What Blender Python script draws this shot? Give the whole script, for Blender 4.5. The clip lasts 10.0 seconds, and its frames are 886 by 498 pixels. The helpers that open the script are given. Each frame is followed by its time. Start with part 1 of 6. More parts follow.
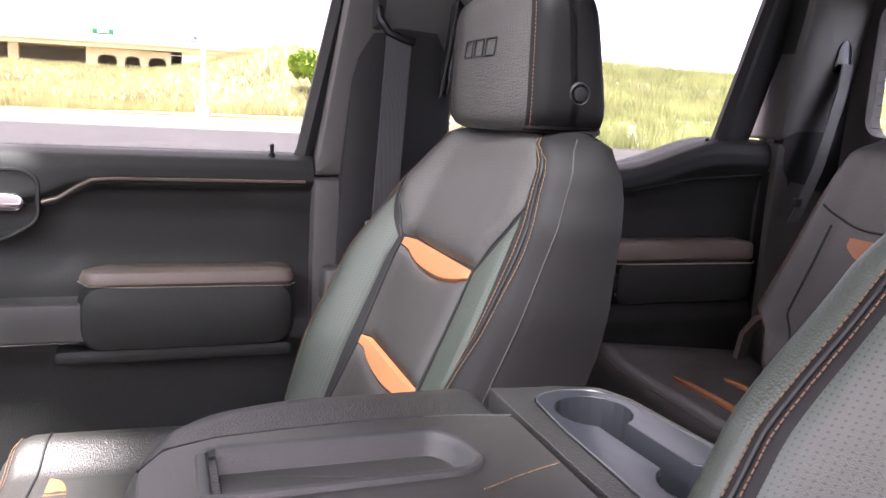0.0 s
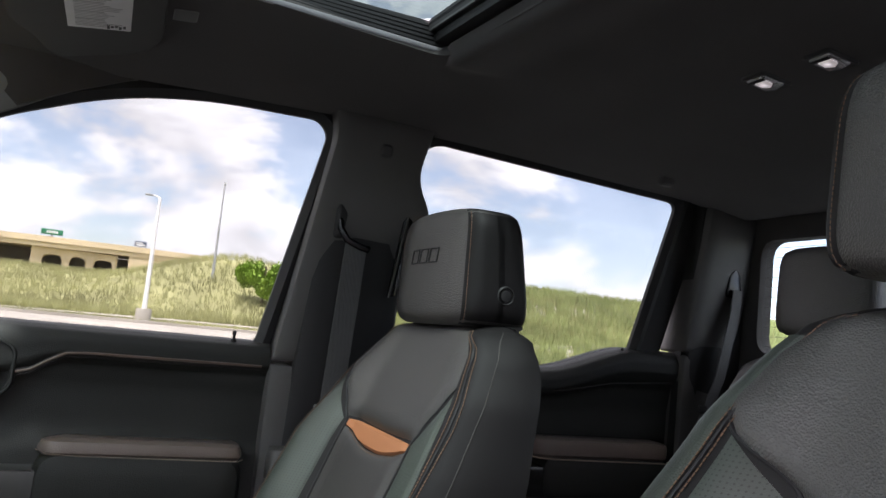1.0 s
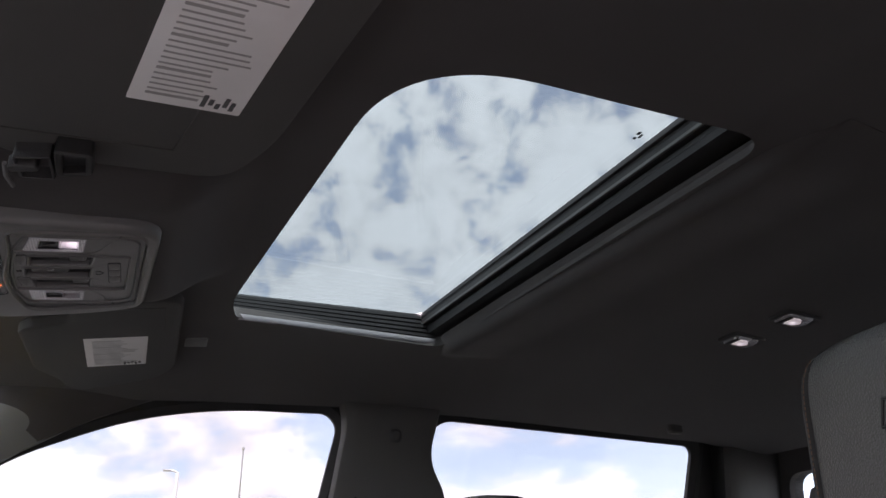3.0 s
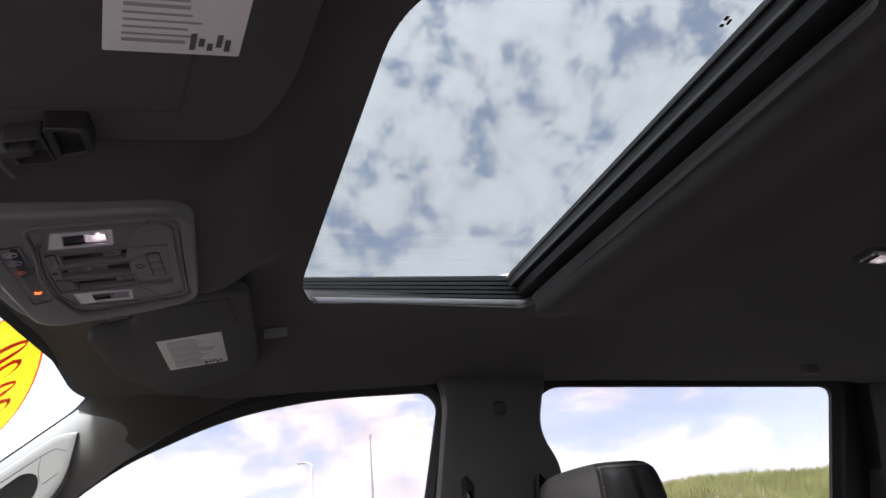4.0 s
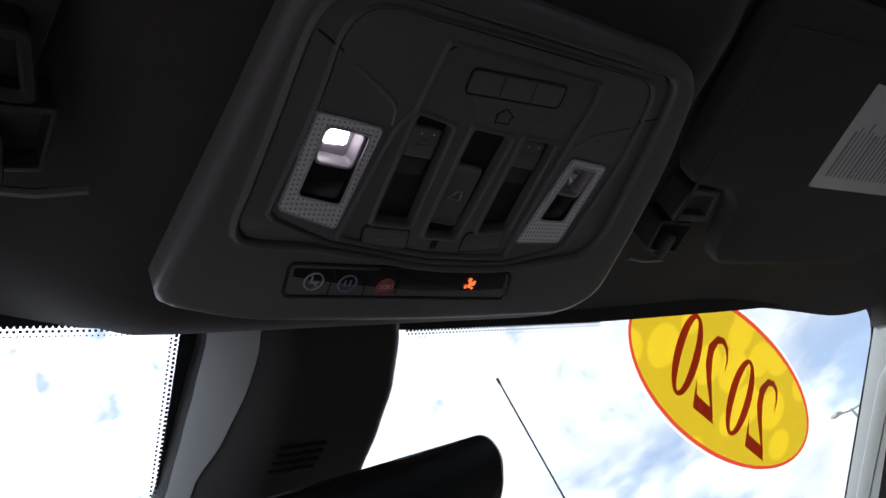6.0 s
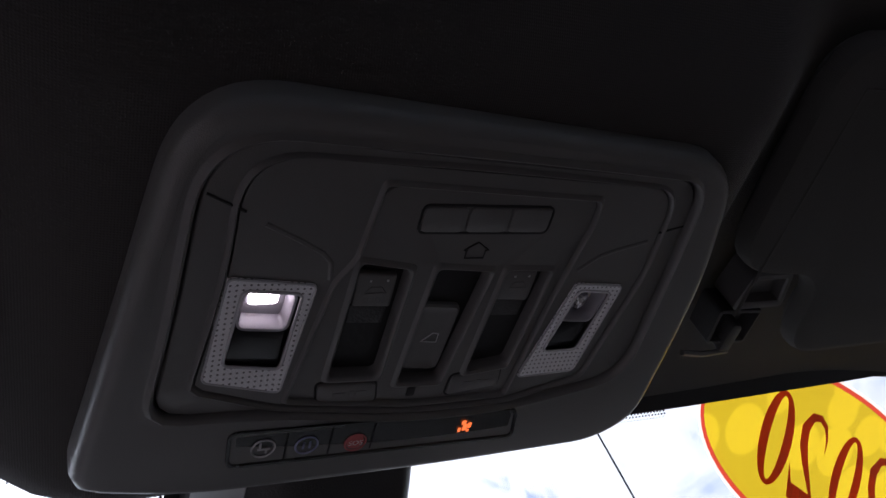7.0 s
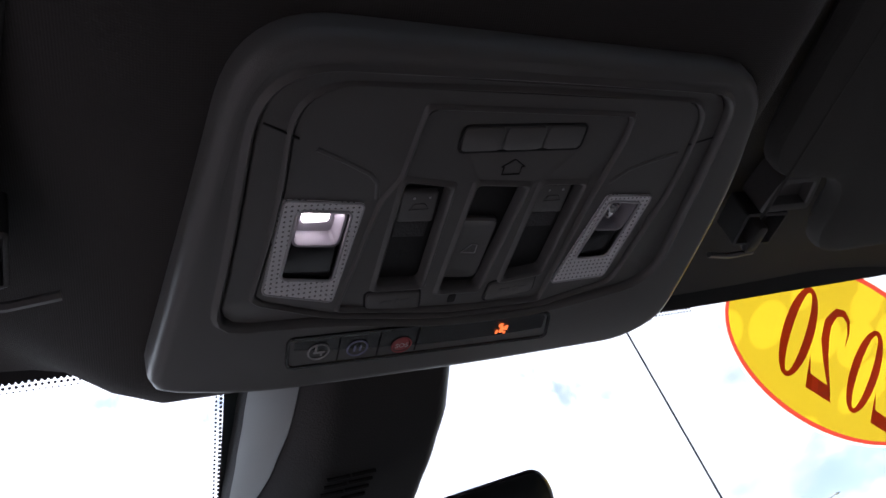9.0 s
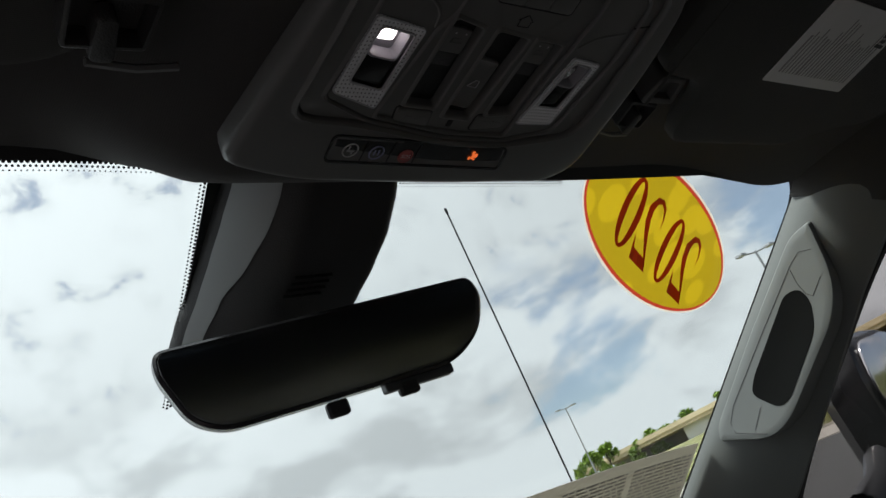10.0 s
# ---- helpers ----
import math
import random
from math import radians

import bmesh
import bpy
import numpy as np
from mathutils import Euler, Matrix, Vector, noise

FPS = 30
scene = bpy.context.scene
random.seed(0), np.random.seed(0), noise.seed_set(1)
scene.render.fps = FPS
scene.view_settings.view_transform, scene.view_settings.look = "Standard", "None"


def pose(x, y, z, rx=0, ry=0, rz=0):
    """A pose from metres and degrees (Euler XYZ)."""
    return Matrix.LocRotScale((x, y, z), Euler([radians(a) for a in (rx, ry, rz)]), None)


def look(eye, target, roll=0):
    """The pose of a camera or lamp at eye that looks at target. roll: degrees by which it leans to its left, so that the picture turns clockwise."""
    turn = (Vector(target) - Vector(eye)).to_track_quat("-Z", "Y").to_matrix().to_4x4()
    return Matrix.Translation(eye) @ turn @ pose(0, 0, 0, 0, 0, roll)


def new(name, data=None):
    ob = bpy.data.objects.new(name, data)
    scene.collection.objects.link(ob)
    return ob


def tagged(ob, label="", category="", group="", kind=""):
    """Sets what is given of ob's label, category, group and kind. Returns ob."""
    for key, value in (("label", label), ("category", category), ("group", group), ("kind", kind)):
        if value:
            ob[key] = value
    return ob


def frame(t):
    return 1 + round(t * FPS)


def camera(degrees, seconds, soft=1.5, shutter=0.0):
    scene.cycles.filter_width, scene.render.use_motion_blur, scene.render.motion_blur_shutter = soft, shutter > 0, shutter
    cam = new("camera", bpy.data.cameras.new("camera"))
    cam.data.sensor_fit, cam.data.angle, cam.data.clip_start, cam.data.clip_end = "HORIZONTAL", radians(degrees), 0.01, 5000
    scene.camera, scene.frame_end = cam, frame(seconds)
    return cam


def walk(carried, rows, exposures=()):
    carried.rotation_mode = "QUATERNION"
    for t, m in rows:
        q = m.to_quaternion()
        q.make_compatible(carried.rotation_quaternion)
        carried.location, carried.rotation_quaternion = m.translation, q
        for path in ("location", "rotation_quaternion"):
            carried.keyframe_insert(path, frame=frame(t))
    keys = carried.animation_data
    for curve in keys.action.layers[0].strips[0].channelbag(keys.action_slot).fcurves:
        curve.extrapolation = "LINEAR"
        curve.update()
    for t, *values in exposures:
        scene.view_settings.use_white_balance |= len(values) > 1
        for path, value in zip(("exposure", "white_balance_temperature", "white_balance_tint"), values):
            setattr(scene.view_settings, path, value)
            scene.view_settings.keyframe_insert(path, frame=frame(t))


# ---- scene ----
cam = camera(60.2, 10.0, soft=1.5)
PATH = [
    (0, (0.129, -0.643, 1.506), (0.803, 1.206, 1.152), 3.1),
    (0.5, (0.088, -0.741, 1.495), (0.822, 1.117, 1.398), 5.6),
    (1, (0.062, -0.815, 1.468), (0.843, 1.013, 1.686), 5.9),
    (1.5, (0.062, -0.851, 1.468), (0.865, 0.935, 1.876), 3.2),
    (2, (0.039, -0.869, 1.486), (0.769, 0.886, 2.109), 1.2),
    (2.5, (0.046, -0.894, 1.522), (0.723, 0.822, 2.295), -0.1),
    (2.7, (0.05, -0.901, 1.532), (0.718, 0.804, 2.336), -0.5),
    (3.8, (0.092, -0.851, 1.557), (0.665, 0.897, 2.341), -2.9),
    (4, (0.121, -0.796, 1.56), (0.543, 1.006, 2.318), -5.1),
    (4.5, (0.183, -0.645, 1.579), (0.037, 1.191, 2.358), -15.0),
    (5, (0.164, -0.49, 1.606), (-0.443, 1.234, 2.42), -21.6),
    (5.5, (0.151, -0.358, 1.602), (-0.78, 1.106, 2.597), -28.0),
    (5.7, (0.137, -0.312, 1.606), (-0.904, 1.013, 2.683), -29.5),
    (6.8, (0.159, -0.167, 1.657), (-1.037, 0.818, 2.921), -27.6),
    (7, (0.173, -0.162, 1.674), (-1.053, 0.763, 2.955), -26.4),
    (7.5, (0.194, -0.152, 1.695), (-1.202, 0.71, 2.839), -24.1),
    (8, (0.212, -0.155, 1.709), (-1.183, 0.69, 2.867), -23.5),
    (8.5, (0.208, -0.165, 1.691), (-1.206, 0.678, 2.827), -23.3),
    (9, (0.19, -0.176, 1.67), (-1.241, 0.676, 2.778), -23.6),
    (9.5, (0.174, -0.203, 1.646), (-1.232, 0.74, 2.712), -25.2),
    (10, (0.184, -0.337, 1.619), (-1.155, 0.961, 2.34), -24.3),
]
EXPOSURES = [(0.0, 3.55, 6700, 42), (0.5, 2.45, 6700, 32), (1.0, 2.15, 6500, 26), (2.0, 1.98, 6500, 22), (2.5, 2.2, 6500, 28), (3.8, 2.3, 6600, 34), (4.5, 2.05, 6600, 38), (5.5, 1.4, 6300, 28), (7.0, 1.3, 6200, 36), (7.5, 1.65, 6200, 38), (8.0, 2.75, 6200, 38), (8.5, 3.1, 6200, 38), (9.0, 1.6, 6200, 34), (9.5, 0.75, 6300, 28), (10.0, 0.6, 6600, 22)]
walk(cam, [(t, look(eye, target, roll)) for t, eye, target, roll in PATH], EXPOSURES)

# ---- light ----
SUN_ELEV, SUN_AZ = radians(65), radians(215)
world = bpy.data.worlds.new("sky")
scene.world = world
world.use_nodes = True
wt = world.node_tree
wt.nodes.clear()


def build_sky():
    n, l = wt.nodes, wt.links
    out = n.new("ShaderNodeOutputWorld")
    bg = n.new("ShaderNodeBackground")
    sky = n.new("ShaderNodeTexSky")
    sky.sky_type, sky.sun_disc = "NISHITA", False
    sky.sun_elevation, sky.sun_rotation = SUN_ELEV, SUN_AZ
    sky.air_density, sky.dust_density = 1.0, 0.6
    tc = n.new("ShaderNodeTexCoord")
    sep = n.new("ShaderNodeSeparateXYZ")
    l.new(tc.outputs["Generated"], sep.inputs[0])
    def ranged(source, a, b, c, d, smooth=True):
        r = n.new("ShaderNodeMapRange")
        r.interpolation_type = "SMOOTHSTEP" if smooth else "LINEAR"
        for key, val in (("From Min", a), ("From Max", b), ("To Min", c), ("To Max", d)):
            r.inputs[key].default_value = val
        l.new(source, r.inputs["Value"])
        return r.outputs[0]

    def blend(fac, a, b):
        m = n.new("ShaderNodeMix")
        l.new(fac, m.inputs["Factor"]); l.new(a, m.inputs["A"]); l.new(b, m.inputs["B"])
        return m.outputs["Result"]

    def vec(op, a, b):
        v = n.new("ShaderNodeVectorMath"); v.operation = op
        l.new(a, v.inputs[0])
        if isinstance(b, tuple):
            v.inputs[1].default_value = b
        else:
            l.new(b, v.inputs[1])
        return v.outputs[0]

    def calc(op, a, b, c=0.0):
        m = n.new("ShaderNodeMath"); m.operation = op
        for i, q in enumerate((a, b, c)):
            if isinstance(q, float):
                m.inputs[i].default_value = q
            else:
                l.new(q, m.inputs[i])
        return m.outputs[0]

    def cloudy(at, scale, detail, rough, bent=0.0):
        t = n.new("ShaderNodeTexNoise")
        t.inputs["Scale"].default_value, t.inputs["Detail"].default_value = scale, detail
        t.inputs["Roughness"].default_value, t.inputs["Distortion"].default_value = rough, bent
        l.new(at, t.inputs["Vector"])
        return t

    # heaped clouds towards the horizon, lit from above
    heap = vec("ADD", vec("MULTIPLY", tc.outputs["Generated"], (1.0, 1.0, 2.1)), (4.3, 1.7, 2.9))
    low = cloudy(heap, 3.1, 10.0, 0.56, 0.25).outputs["Fac"]
    higher = cloudy(vec("ADD", heap, (0.0, 0.0, 0.10)), 3.1, 4.0, 0.5, 0.25).outputs["Fac"]
    front = calc("MULTIPLY_ADD", sep.outputs["X"], -0.11, low)
    low_mask = ranged(front, 0.445, 0.54, 0.30, 1.0)
    low_tone = ranged(calc("SUBTRACT", higher, low), -0.06, 0.09, 1.18, 0.84)
    # a field of small rounded clouds overhead
    dome = tc.outputs["Generated"]
    warp = cloudy(dome, 5.0, 6.0, 0.55)
    bent = vec("ADD", dome, vec("MULTIPLY", warp.outputs["Color"], (0.10, 0.10, 0.10)))
    fine = cloudy(bent, 15.0, 14.0, 0.62).outputs["Fac"]
    puff = n.new("ShaderNodeTexVoronoi")
    puff.feature, puff.inputs["Scale"].default_value = "F1", 19.0
    l.new(bent, puff.inputs["Vector"])
    heaped = calc("MULTIPLY_ADD", puff.outputs["Distance"], -0.24, calc("MULTIPLY_ADD", sep.outputs["X"], -0.06, fine))
    high_mask = ranged(heaped, 0.19, 0.35, 0.38, 1.0)
    high_tone = ranged(heaped, 0.26, 0.46, 0.88, 1.02)
    above = ranged(sep.outputs["Z"], 0.24, 0.36, 0.0, 1.0)
    mask_out = blend(above, low_mask, high_mask)
    tone_out = blend(above, low_tone, high_tone)
    cloud = n.new("ShaderNodeMix"); cloud.data_type = "RGBA"; cloud.blend_type = "MULTIPLY"
    cloud.inputs["Factor"].default_value = 1.0
    cloud.inputs["A"].default_value = (9.1, 9.1, 9.1, 1)
    near = n.new("ShaderNodeVectorMath"); near.operation = "DOT_PRODUCT"
    near.inputs[1].default_value = (-0.243, -0.346, 0.906)
    l.new(tc.outputs["Generated"], near.inputs[0])
    lit = n.new("ShaderNodeMath"); lit.operation = "MULTIPLY"
    l.new(tone_out, lit.inputs[0]); l.new(ranged(near.outputs["Value"], 0.05, 1.0, 0.70, 1.28), lit.inputs[1])
    l.new(lit.outputs[0], cloud.inputs["B"])
    mx = n.new("ShaderNodeMix"); mx.data_type = "RGBA"
    l.new(mask_out, mx.inputs["Factor"])
    l.new(sky.outputs[0], mx.inputs["A"]); l.new(cloud.outputs["Result"], mx.inputs["B"])
    l.new(mx.outputs["Result"], bg.inputs["Color"])
    bg.inputs["Strength"].default_value = 0.1
    l.new(bg.outputs[0], out.inputs["Surface"])


build_sky()
sun = new("sun", bpy.data.lights.new("sun", "SUN"))
sun.data.energy, sun.data.angle, sun.data.color = 4.2, radians(8), (1.0, 0.95, 0.87)
sun.rotation_euler = (math.pi / 2 - SUN_ELEV, 0, radians(-35))


# ---- materials ----
def mat(name, color, rough=0.6, metal=0.0, spec=0.5, grain=0.0, scale=200.0, var=0.15, var_scale=6.0, coat=0.0, kind="noise", sheen=0.0):
    m = bpy.data.materials.new(name)
    m.use_nodes = True
    n, l = m.node_tree.nodes, m.node_tree.links
    p = n["Principled BSDF"]
    p.inputs["Roughness"].default_value, p.inputs["Metallic"].default_value = rough, metal
    p.inputs["Specular IOR Level"].default_value, p.inputs["Coat Weight"].default_value = spec, coat
    p.inputs["Sheen Weight"].default_value = sheen
    tc = n.new("ShaderNodeTexCoord")
    a = n.new("ShaderNodeTexNoise")
    a.inputs["Scale"].default_value, a.inputs["Detail"].default_value = var_scale, 5.0
    l.new(tc.outputs["Object"], a.inputs["Vector"])
    ramp = n.new("ShaderNodeMapRange")
    ramp.inputs["From Min"].default_value, ramp.inputs["From Max"].default_value = 0.3, 0.7
    ramp.inputs["To Min"].default_value, ramp.inputs["To Max"].default_value = 1 - var, 1 + var
    l.new(a.outputs["Fac"], ramp.inputs["Value"])
    mul = n.new("ShaderNodeMix"); mul.data_type = "RGBA"; mul.blend_type = "MULTIPLY"
    mul.inputs["Factor"].default_value = 1.0
    mul.inputs["A"].default_value = (*color, 1)
    l.new(ramp.outputs[0], mul.inputs["B"])
    l.new(mul.outputs["Result"], p.inputs["Base Color"])
    rr = n.new("ShaderNodeMapRange")
    rr.inputs["To Min"].default_value, rr.inputs["To Max"].default_value = max(0.02, rough - 0.08), min(1, rough + 0.08)
    l.new(a.outputs["Fac"], rr.inputs["Value"]); l.new(rr.outputs[0], p.inputs["Roughness"])
    if grain:
        if kind == "voronoi":
            g = n.new("ShaderNodeTexVoronoi"); g.inputs["Scale"].default_value = scale
            h = g.outputs["Distance"]
        elif kind == "weave":
            w1 = n.new("ShaderNodeTexWave"); w1.bands_direction = "X"; w1.inputs["Scale"].default_value = scale
            w2 = n.new("ShaderNodeTexWave"); w2.bands_direction = "Y"; w2.inputs["Scale"].default_value = scale
            l.new(tc.outputs["Object"], w1.inputs["Vector"]); l.new(tc.outputs["Object"], w2.inputs["Vector"])
            g = n.new("ShaderNodeMath"); g.operation = "MULTIPLY"
            l.new(w1.outputs["Fac"], g.inputs[0]); l.new(w2.outputs["Fac"], g.inputs[1])
            h = g.outputs[0]
        else:
            g = n.new("ShaderNodeTexNoise"); g.inputs["Scale"].default_value = scale
            g.inputs["Detail"].default_value = 4.0
            h = g.outputs["Fac"]
        if kind != "weave":
            l.new(tc.outputs["Object"], g.inputs["Vector"])
        b = n.new("ShaderNodeBump")
        b.inputs["Strength"].default_value, b.inputs["Distance"].default_value = grain, 0.001
        l.new(h, b.inputs["Height"]); l.new(b.outputs[0], p.inputs["Normal"])
    return m


def perforated(name, color, pitch=0.0040, rough=0.5, axes="YZ", hole=0.85):
    """Leather with a grid of small punched holes."""
    m = mat(name, color, rough, spec=0.8, grain=0.25, scale=900, kind="voronoi")
    n, l = m.node_tree.nodes, m.node_tree.links
    p = n["Principled BSDF"]
    tc = n.new("ShaderNodeTexCoord")
    sep = n.new("ShaderNodeSeparateXYZ")
    l.new(tc.outputs["Object"], sep.inputs[0])
    waves = []
    for sign in (1, -1):
        s = n.new("ShaderNodeMath"); s.operation = "ADD" if sign > 0 else "SUBTRACT"
        l.new(sep.outputs[axes[0]], s.inputs[0]); l.new(sep.outputs[axes[1]], s.inputs[1])
        k = n.new("ShaderNodeMath"); k.operation = "MULTIPLY"; k.inputs[1].default_value = math.pi / pitch
        l.new(s.outputs[0], k.inputs[0])
        c = n.new("ShaderNodeMath"); c.operation = "COSINE"
        l.new(k.outputs[0], c.inputs[0])
        waves.append(c)
    mu = n.new("ShaderNodeMath"); mu.operation = "MULTIPLY"
    l.new(waves[0].outputs[0], mu.inputs[0]); l.new(waves[1].outputs[0], mu.inputs[1])
    st = n.new("ShaderNodeMapRange"); st.interpolation_type = "SMOOTHSTEP"
    st.inputs["From Min"].default_value, st.inputs["From Max"].default_value = 0.5, 0.85
    st.inputs["To Max"].default_value = hole
    l.new(mu.outputs[0], st.inputs["Value"])
    old = p.inputs["Base Color"].links[0].from_socket
    dark = n.new("ShaderNodeMix"); dark.data_type = "RGBA"
    l.new(st.outputs[0], dark.inputs["Factor"]); l.new(old, dark.inputs["A"])
    dark.inputs["B"].default_value = (0.004, 0.004, 0.004, 1)
    l.new(dark.outputs["Result"], p.inputs["Base Color"])
    return m


def glass(name, tint, gloss=0.03, fresnel=1.45):
    m = bpy.data.materials.new(name)
    m.use_nodes = True
    n, l = m.node_tree.nodes, m.node_tree.links
    n.remove(n["Principled BSDF"])
    t = n.new("ShaderNodeBsdfTransparent"); t.inputs["Color"].default_value = (*tint, 1)
    g = n.new("ShaderNodeBsdfGlossy"); g.inputs["Roughness"].default_value = gloss
    f = n.new("ShaderNodeLayerWeight"); f.inputs["Blend"].default_value = 0.5
    pw = n.new("ShaderNodeMath"); pw.operation = "POWER"; pw.inputs[1].default_value = 5.0
    ma = n.new("ShaderNodeMath"); ma.operation = "MULTIPLY_ADD"
    ma.inputs[1].default_value, ma.inputs[2].default_value = 0.5, 0.02 * (fresnel - 0.45)
    l.new(f.outputs["Facing"], pw.inputs[0]); l.new(pw.outputs[0], ma.inputs[0])
    x = n.new("ShaderNodeMixShader")
    l.new(ma.outputs[0], x.inputs[0]); l.new(t.outputs[0], x.inputs[1]); l.new(g.outputs[0], x.inputs[2])
    l.new(x.outputs[0], n["Material Output"].inputs["Surface"])
    return m


def glow(name, color, strength):
    m = bpy.data.materials.new(name)
    m.use_nodes = True
    p = m.node_tree.nodes["Principled BSDF"]
    p.inputs["Base Color"].default_value = (*color, 1)
    p.inputs["Emission Color"].default_value = (*color, 1)
    p.inputs["Emission Strength"].default_value = strength
    return m


LIDSKIN = mat("console lid skin", (0.030, 0.029, 0.028), 0.36, spec=0.8, grain=0.75, scale=430, kind="voronoi", var=0.14)
LEATHER = mat("black leather", (0.048, 0.045, 0.042), 0.37, spec=0.8, grain=0.8, scale=430, kind="voronoi", var=0.16)
# copy of the black leather with green light from the grass tinted in
EDGELEATHER = mat("green-lit black leather", (0.032, 0.042, 0.032), 0.42, spec=0.6, grain=0.4, scale=430, kind="voronoi", var=0.14)
VINYL = mat("black seat side vinyl", (0.013, 0.0122, 0.0125), 0.58, spec=0.22, grain=0.2, scale=750, kind="voronoi", var=0.1)
INSERT = perforated("dark perforated insert leather", (0.034, 0.031, 0.029), 0.0045, hole=0.7)
# the green cast is ambient light mixed into the black bolster colour
PERF = perforated("green-lit perforated black leather", (0.034, 0.046, 0.035), 0.0045, hole=0.85)
PERF_TOP = perforated("perforated cushion leather", (0.046, 0.046, 0.042), axes="XY")
ORANGE = mat("orange leather", (0.40, 0.155, 0.065), 0.5, grain=0.3, scale=420, kind="voronoi", var=0.08)
BROWN = mat("dark brown armrest leather", (0.150, 0.118, 0.100), 0.38, grain=0.35, scale=420, kind="voronoi", var=0.1)
THREAD = mat("tan stitching thread", (0.17, 0.100, 0.062), 0.8)
TAN = mat("pale tan piping", (0.34, 0.27, 0.21), 0.7)
PALE = mat("grey piping", (0.040, 0.037, 0.034), 0.6)
SOFT = mat("soft black door plastic", (0.0225, 0.0240, 0.0225), 0.50, spec=0.30, grain=0.5, scale=600, kind="voronoi", var=0.1)
HARD = mat("hard grained black plastic", (0.046, 0.046, 0.047), 0.46, grain=0.25, scale=800, kind="voronoi", var=0.1)
# pale grey holds the sky sheen seen on the black camera cover's side
COVERSHEEN = mat("cover plastic painted with sky sheen", (0.40, 0.42, 0.42), 0.42, var=0.05)
TRIMDARK = mat("satin grey clip plastic", (0.12, 0.118, 0.118), 0.4, var=0.06)
STRIP = mat("pale grey strip", (0.40, 0.40, 0.42), 0.5, var=0.06)
PILLARGREY = mat("grey-green pillar plastic", (0.130, 0.137, 0.133), 0.5, grain=0.25, scale=700, kind="voronoi", var=0.08)
PILLAR = mat("charcoal pillar plastic", (0.074, 0.072, 0.070), 0.48, grain=0.25, scale=700, kind="voronoi", var=0.08)
TRIMGREY = mat("grey grab handle plastic", (0.19, 0.20, 0.198), 0.5, grain=0.2, scale=800, kind="voronoi", var=0.06)
CONSOLE = mat("dark grey console plastic", (0.135, 0.133, 0.131), 0.34, grain=0.10, scale=1800, kind="voronoi", var=0.06)
FABRIC = mat("black knit headliner", (0.058, 0.055, 0.054), 0.95, grain=0.3, scale=300, kind="weave", var=0.1, sheen=0.15, spec=0.1)
VISORCLOTH = mat("black visor cloth", (0.068, 0.067, 0.064), 0.95, grain=0.3, scale=300, kind="weave", var=0.08, sheen=0.1, spec=0.1)
# near-black, no gloss: the shade of a deep hand hole put into the colour
HOLESHADE = mat("painted recess shade", (0.012, 0.0125, 0.0125), 0.95, spec=0.04, var=0.1)
RUBBER = mat("black rubber seal", (0.012, 0.012, 0.013), 0.6, grain=0.2, scale=300, var=0.1)
GASKET = mat("matt black gasket", (0.020, 0.020, 0.021), 0.5, var=0.1)
GLOSSBLACK = mat("gloss black plastic", (0.014, 0.014, 0.015), 0.2, var=0.05)
SATIN = mat("satin metal", (0.42, 0.42, 0.43), 0.3, metal=0.9, var=0.08)
CHROME = mat("chrome", (0.75, 0.75, 0.76), 0.1, metal=1.0, var=0.03)
STEELBLUE = mat("slate satin plastic", (0.026, 0.028, 0.034), 0.34, var=0.08)
WEB = mat("grey seat belt webbing", (0.085, 0.085, 0.086), 0.75, grain=0.6, scale=240, kind="weave", var=0.06)
PAPER = mat("white label paper", (0.80, 0.79, 0.78), 0.8, var=0.04, var_scale=20)
INK = mat("grey label print", (0.36, 0.35, 0.34), 0.8)
INKDARK = mat("dark label print", (0.10, 0.10, 0.10), 0.8)
BODY = mat("dark truck paint", (0.03, 0.032, 0.035), 0.3, coat=0.6, var=0.06)
CARPET = mat("black carpet", (0.018, 0.018, 0.018), 0.98, grain=0.8, scale=350, var=0.2)
GLASS = glass("clear side glass", (0.57, 0.59, 0.585))
SHIELD = glass("windscreen glass", (0.76, 0.84, 0.83))
ROOFGLASS = glass("tinted sunroof glass", (0.42, 0.48, 0.475))
PRIVACY = glass("tinted rear glass", (0.80, 0.86, 0.86))
MIRROR = mat("mirror", (0.10, 0.10, 0.105), 0.22, metal=1.0, var=0.0)
REFLECT = mat("lamp reflector", (0.75, 0.75, 0.78), 0.25, metal=0.7, grain=0.8, scale=500, kind="voronoi")
DOTS = perforated("dotted lamp diffuser", (0.85, 0.85, 0.88), 0.0026, 0.25, "XY", 0.8)
LIDTEX = perforated("textured console inlay", (0.040, 0.038, 0.036), 0.0030, 0.4, "XY", 0.8)
SATINDARK = mat("dark satin strip", (0.060, 0.062, 0.060), 0.35, var=0.06)
LEDON = glow("lit white led", (0.95, 0.93, 0.90), 0.3)


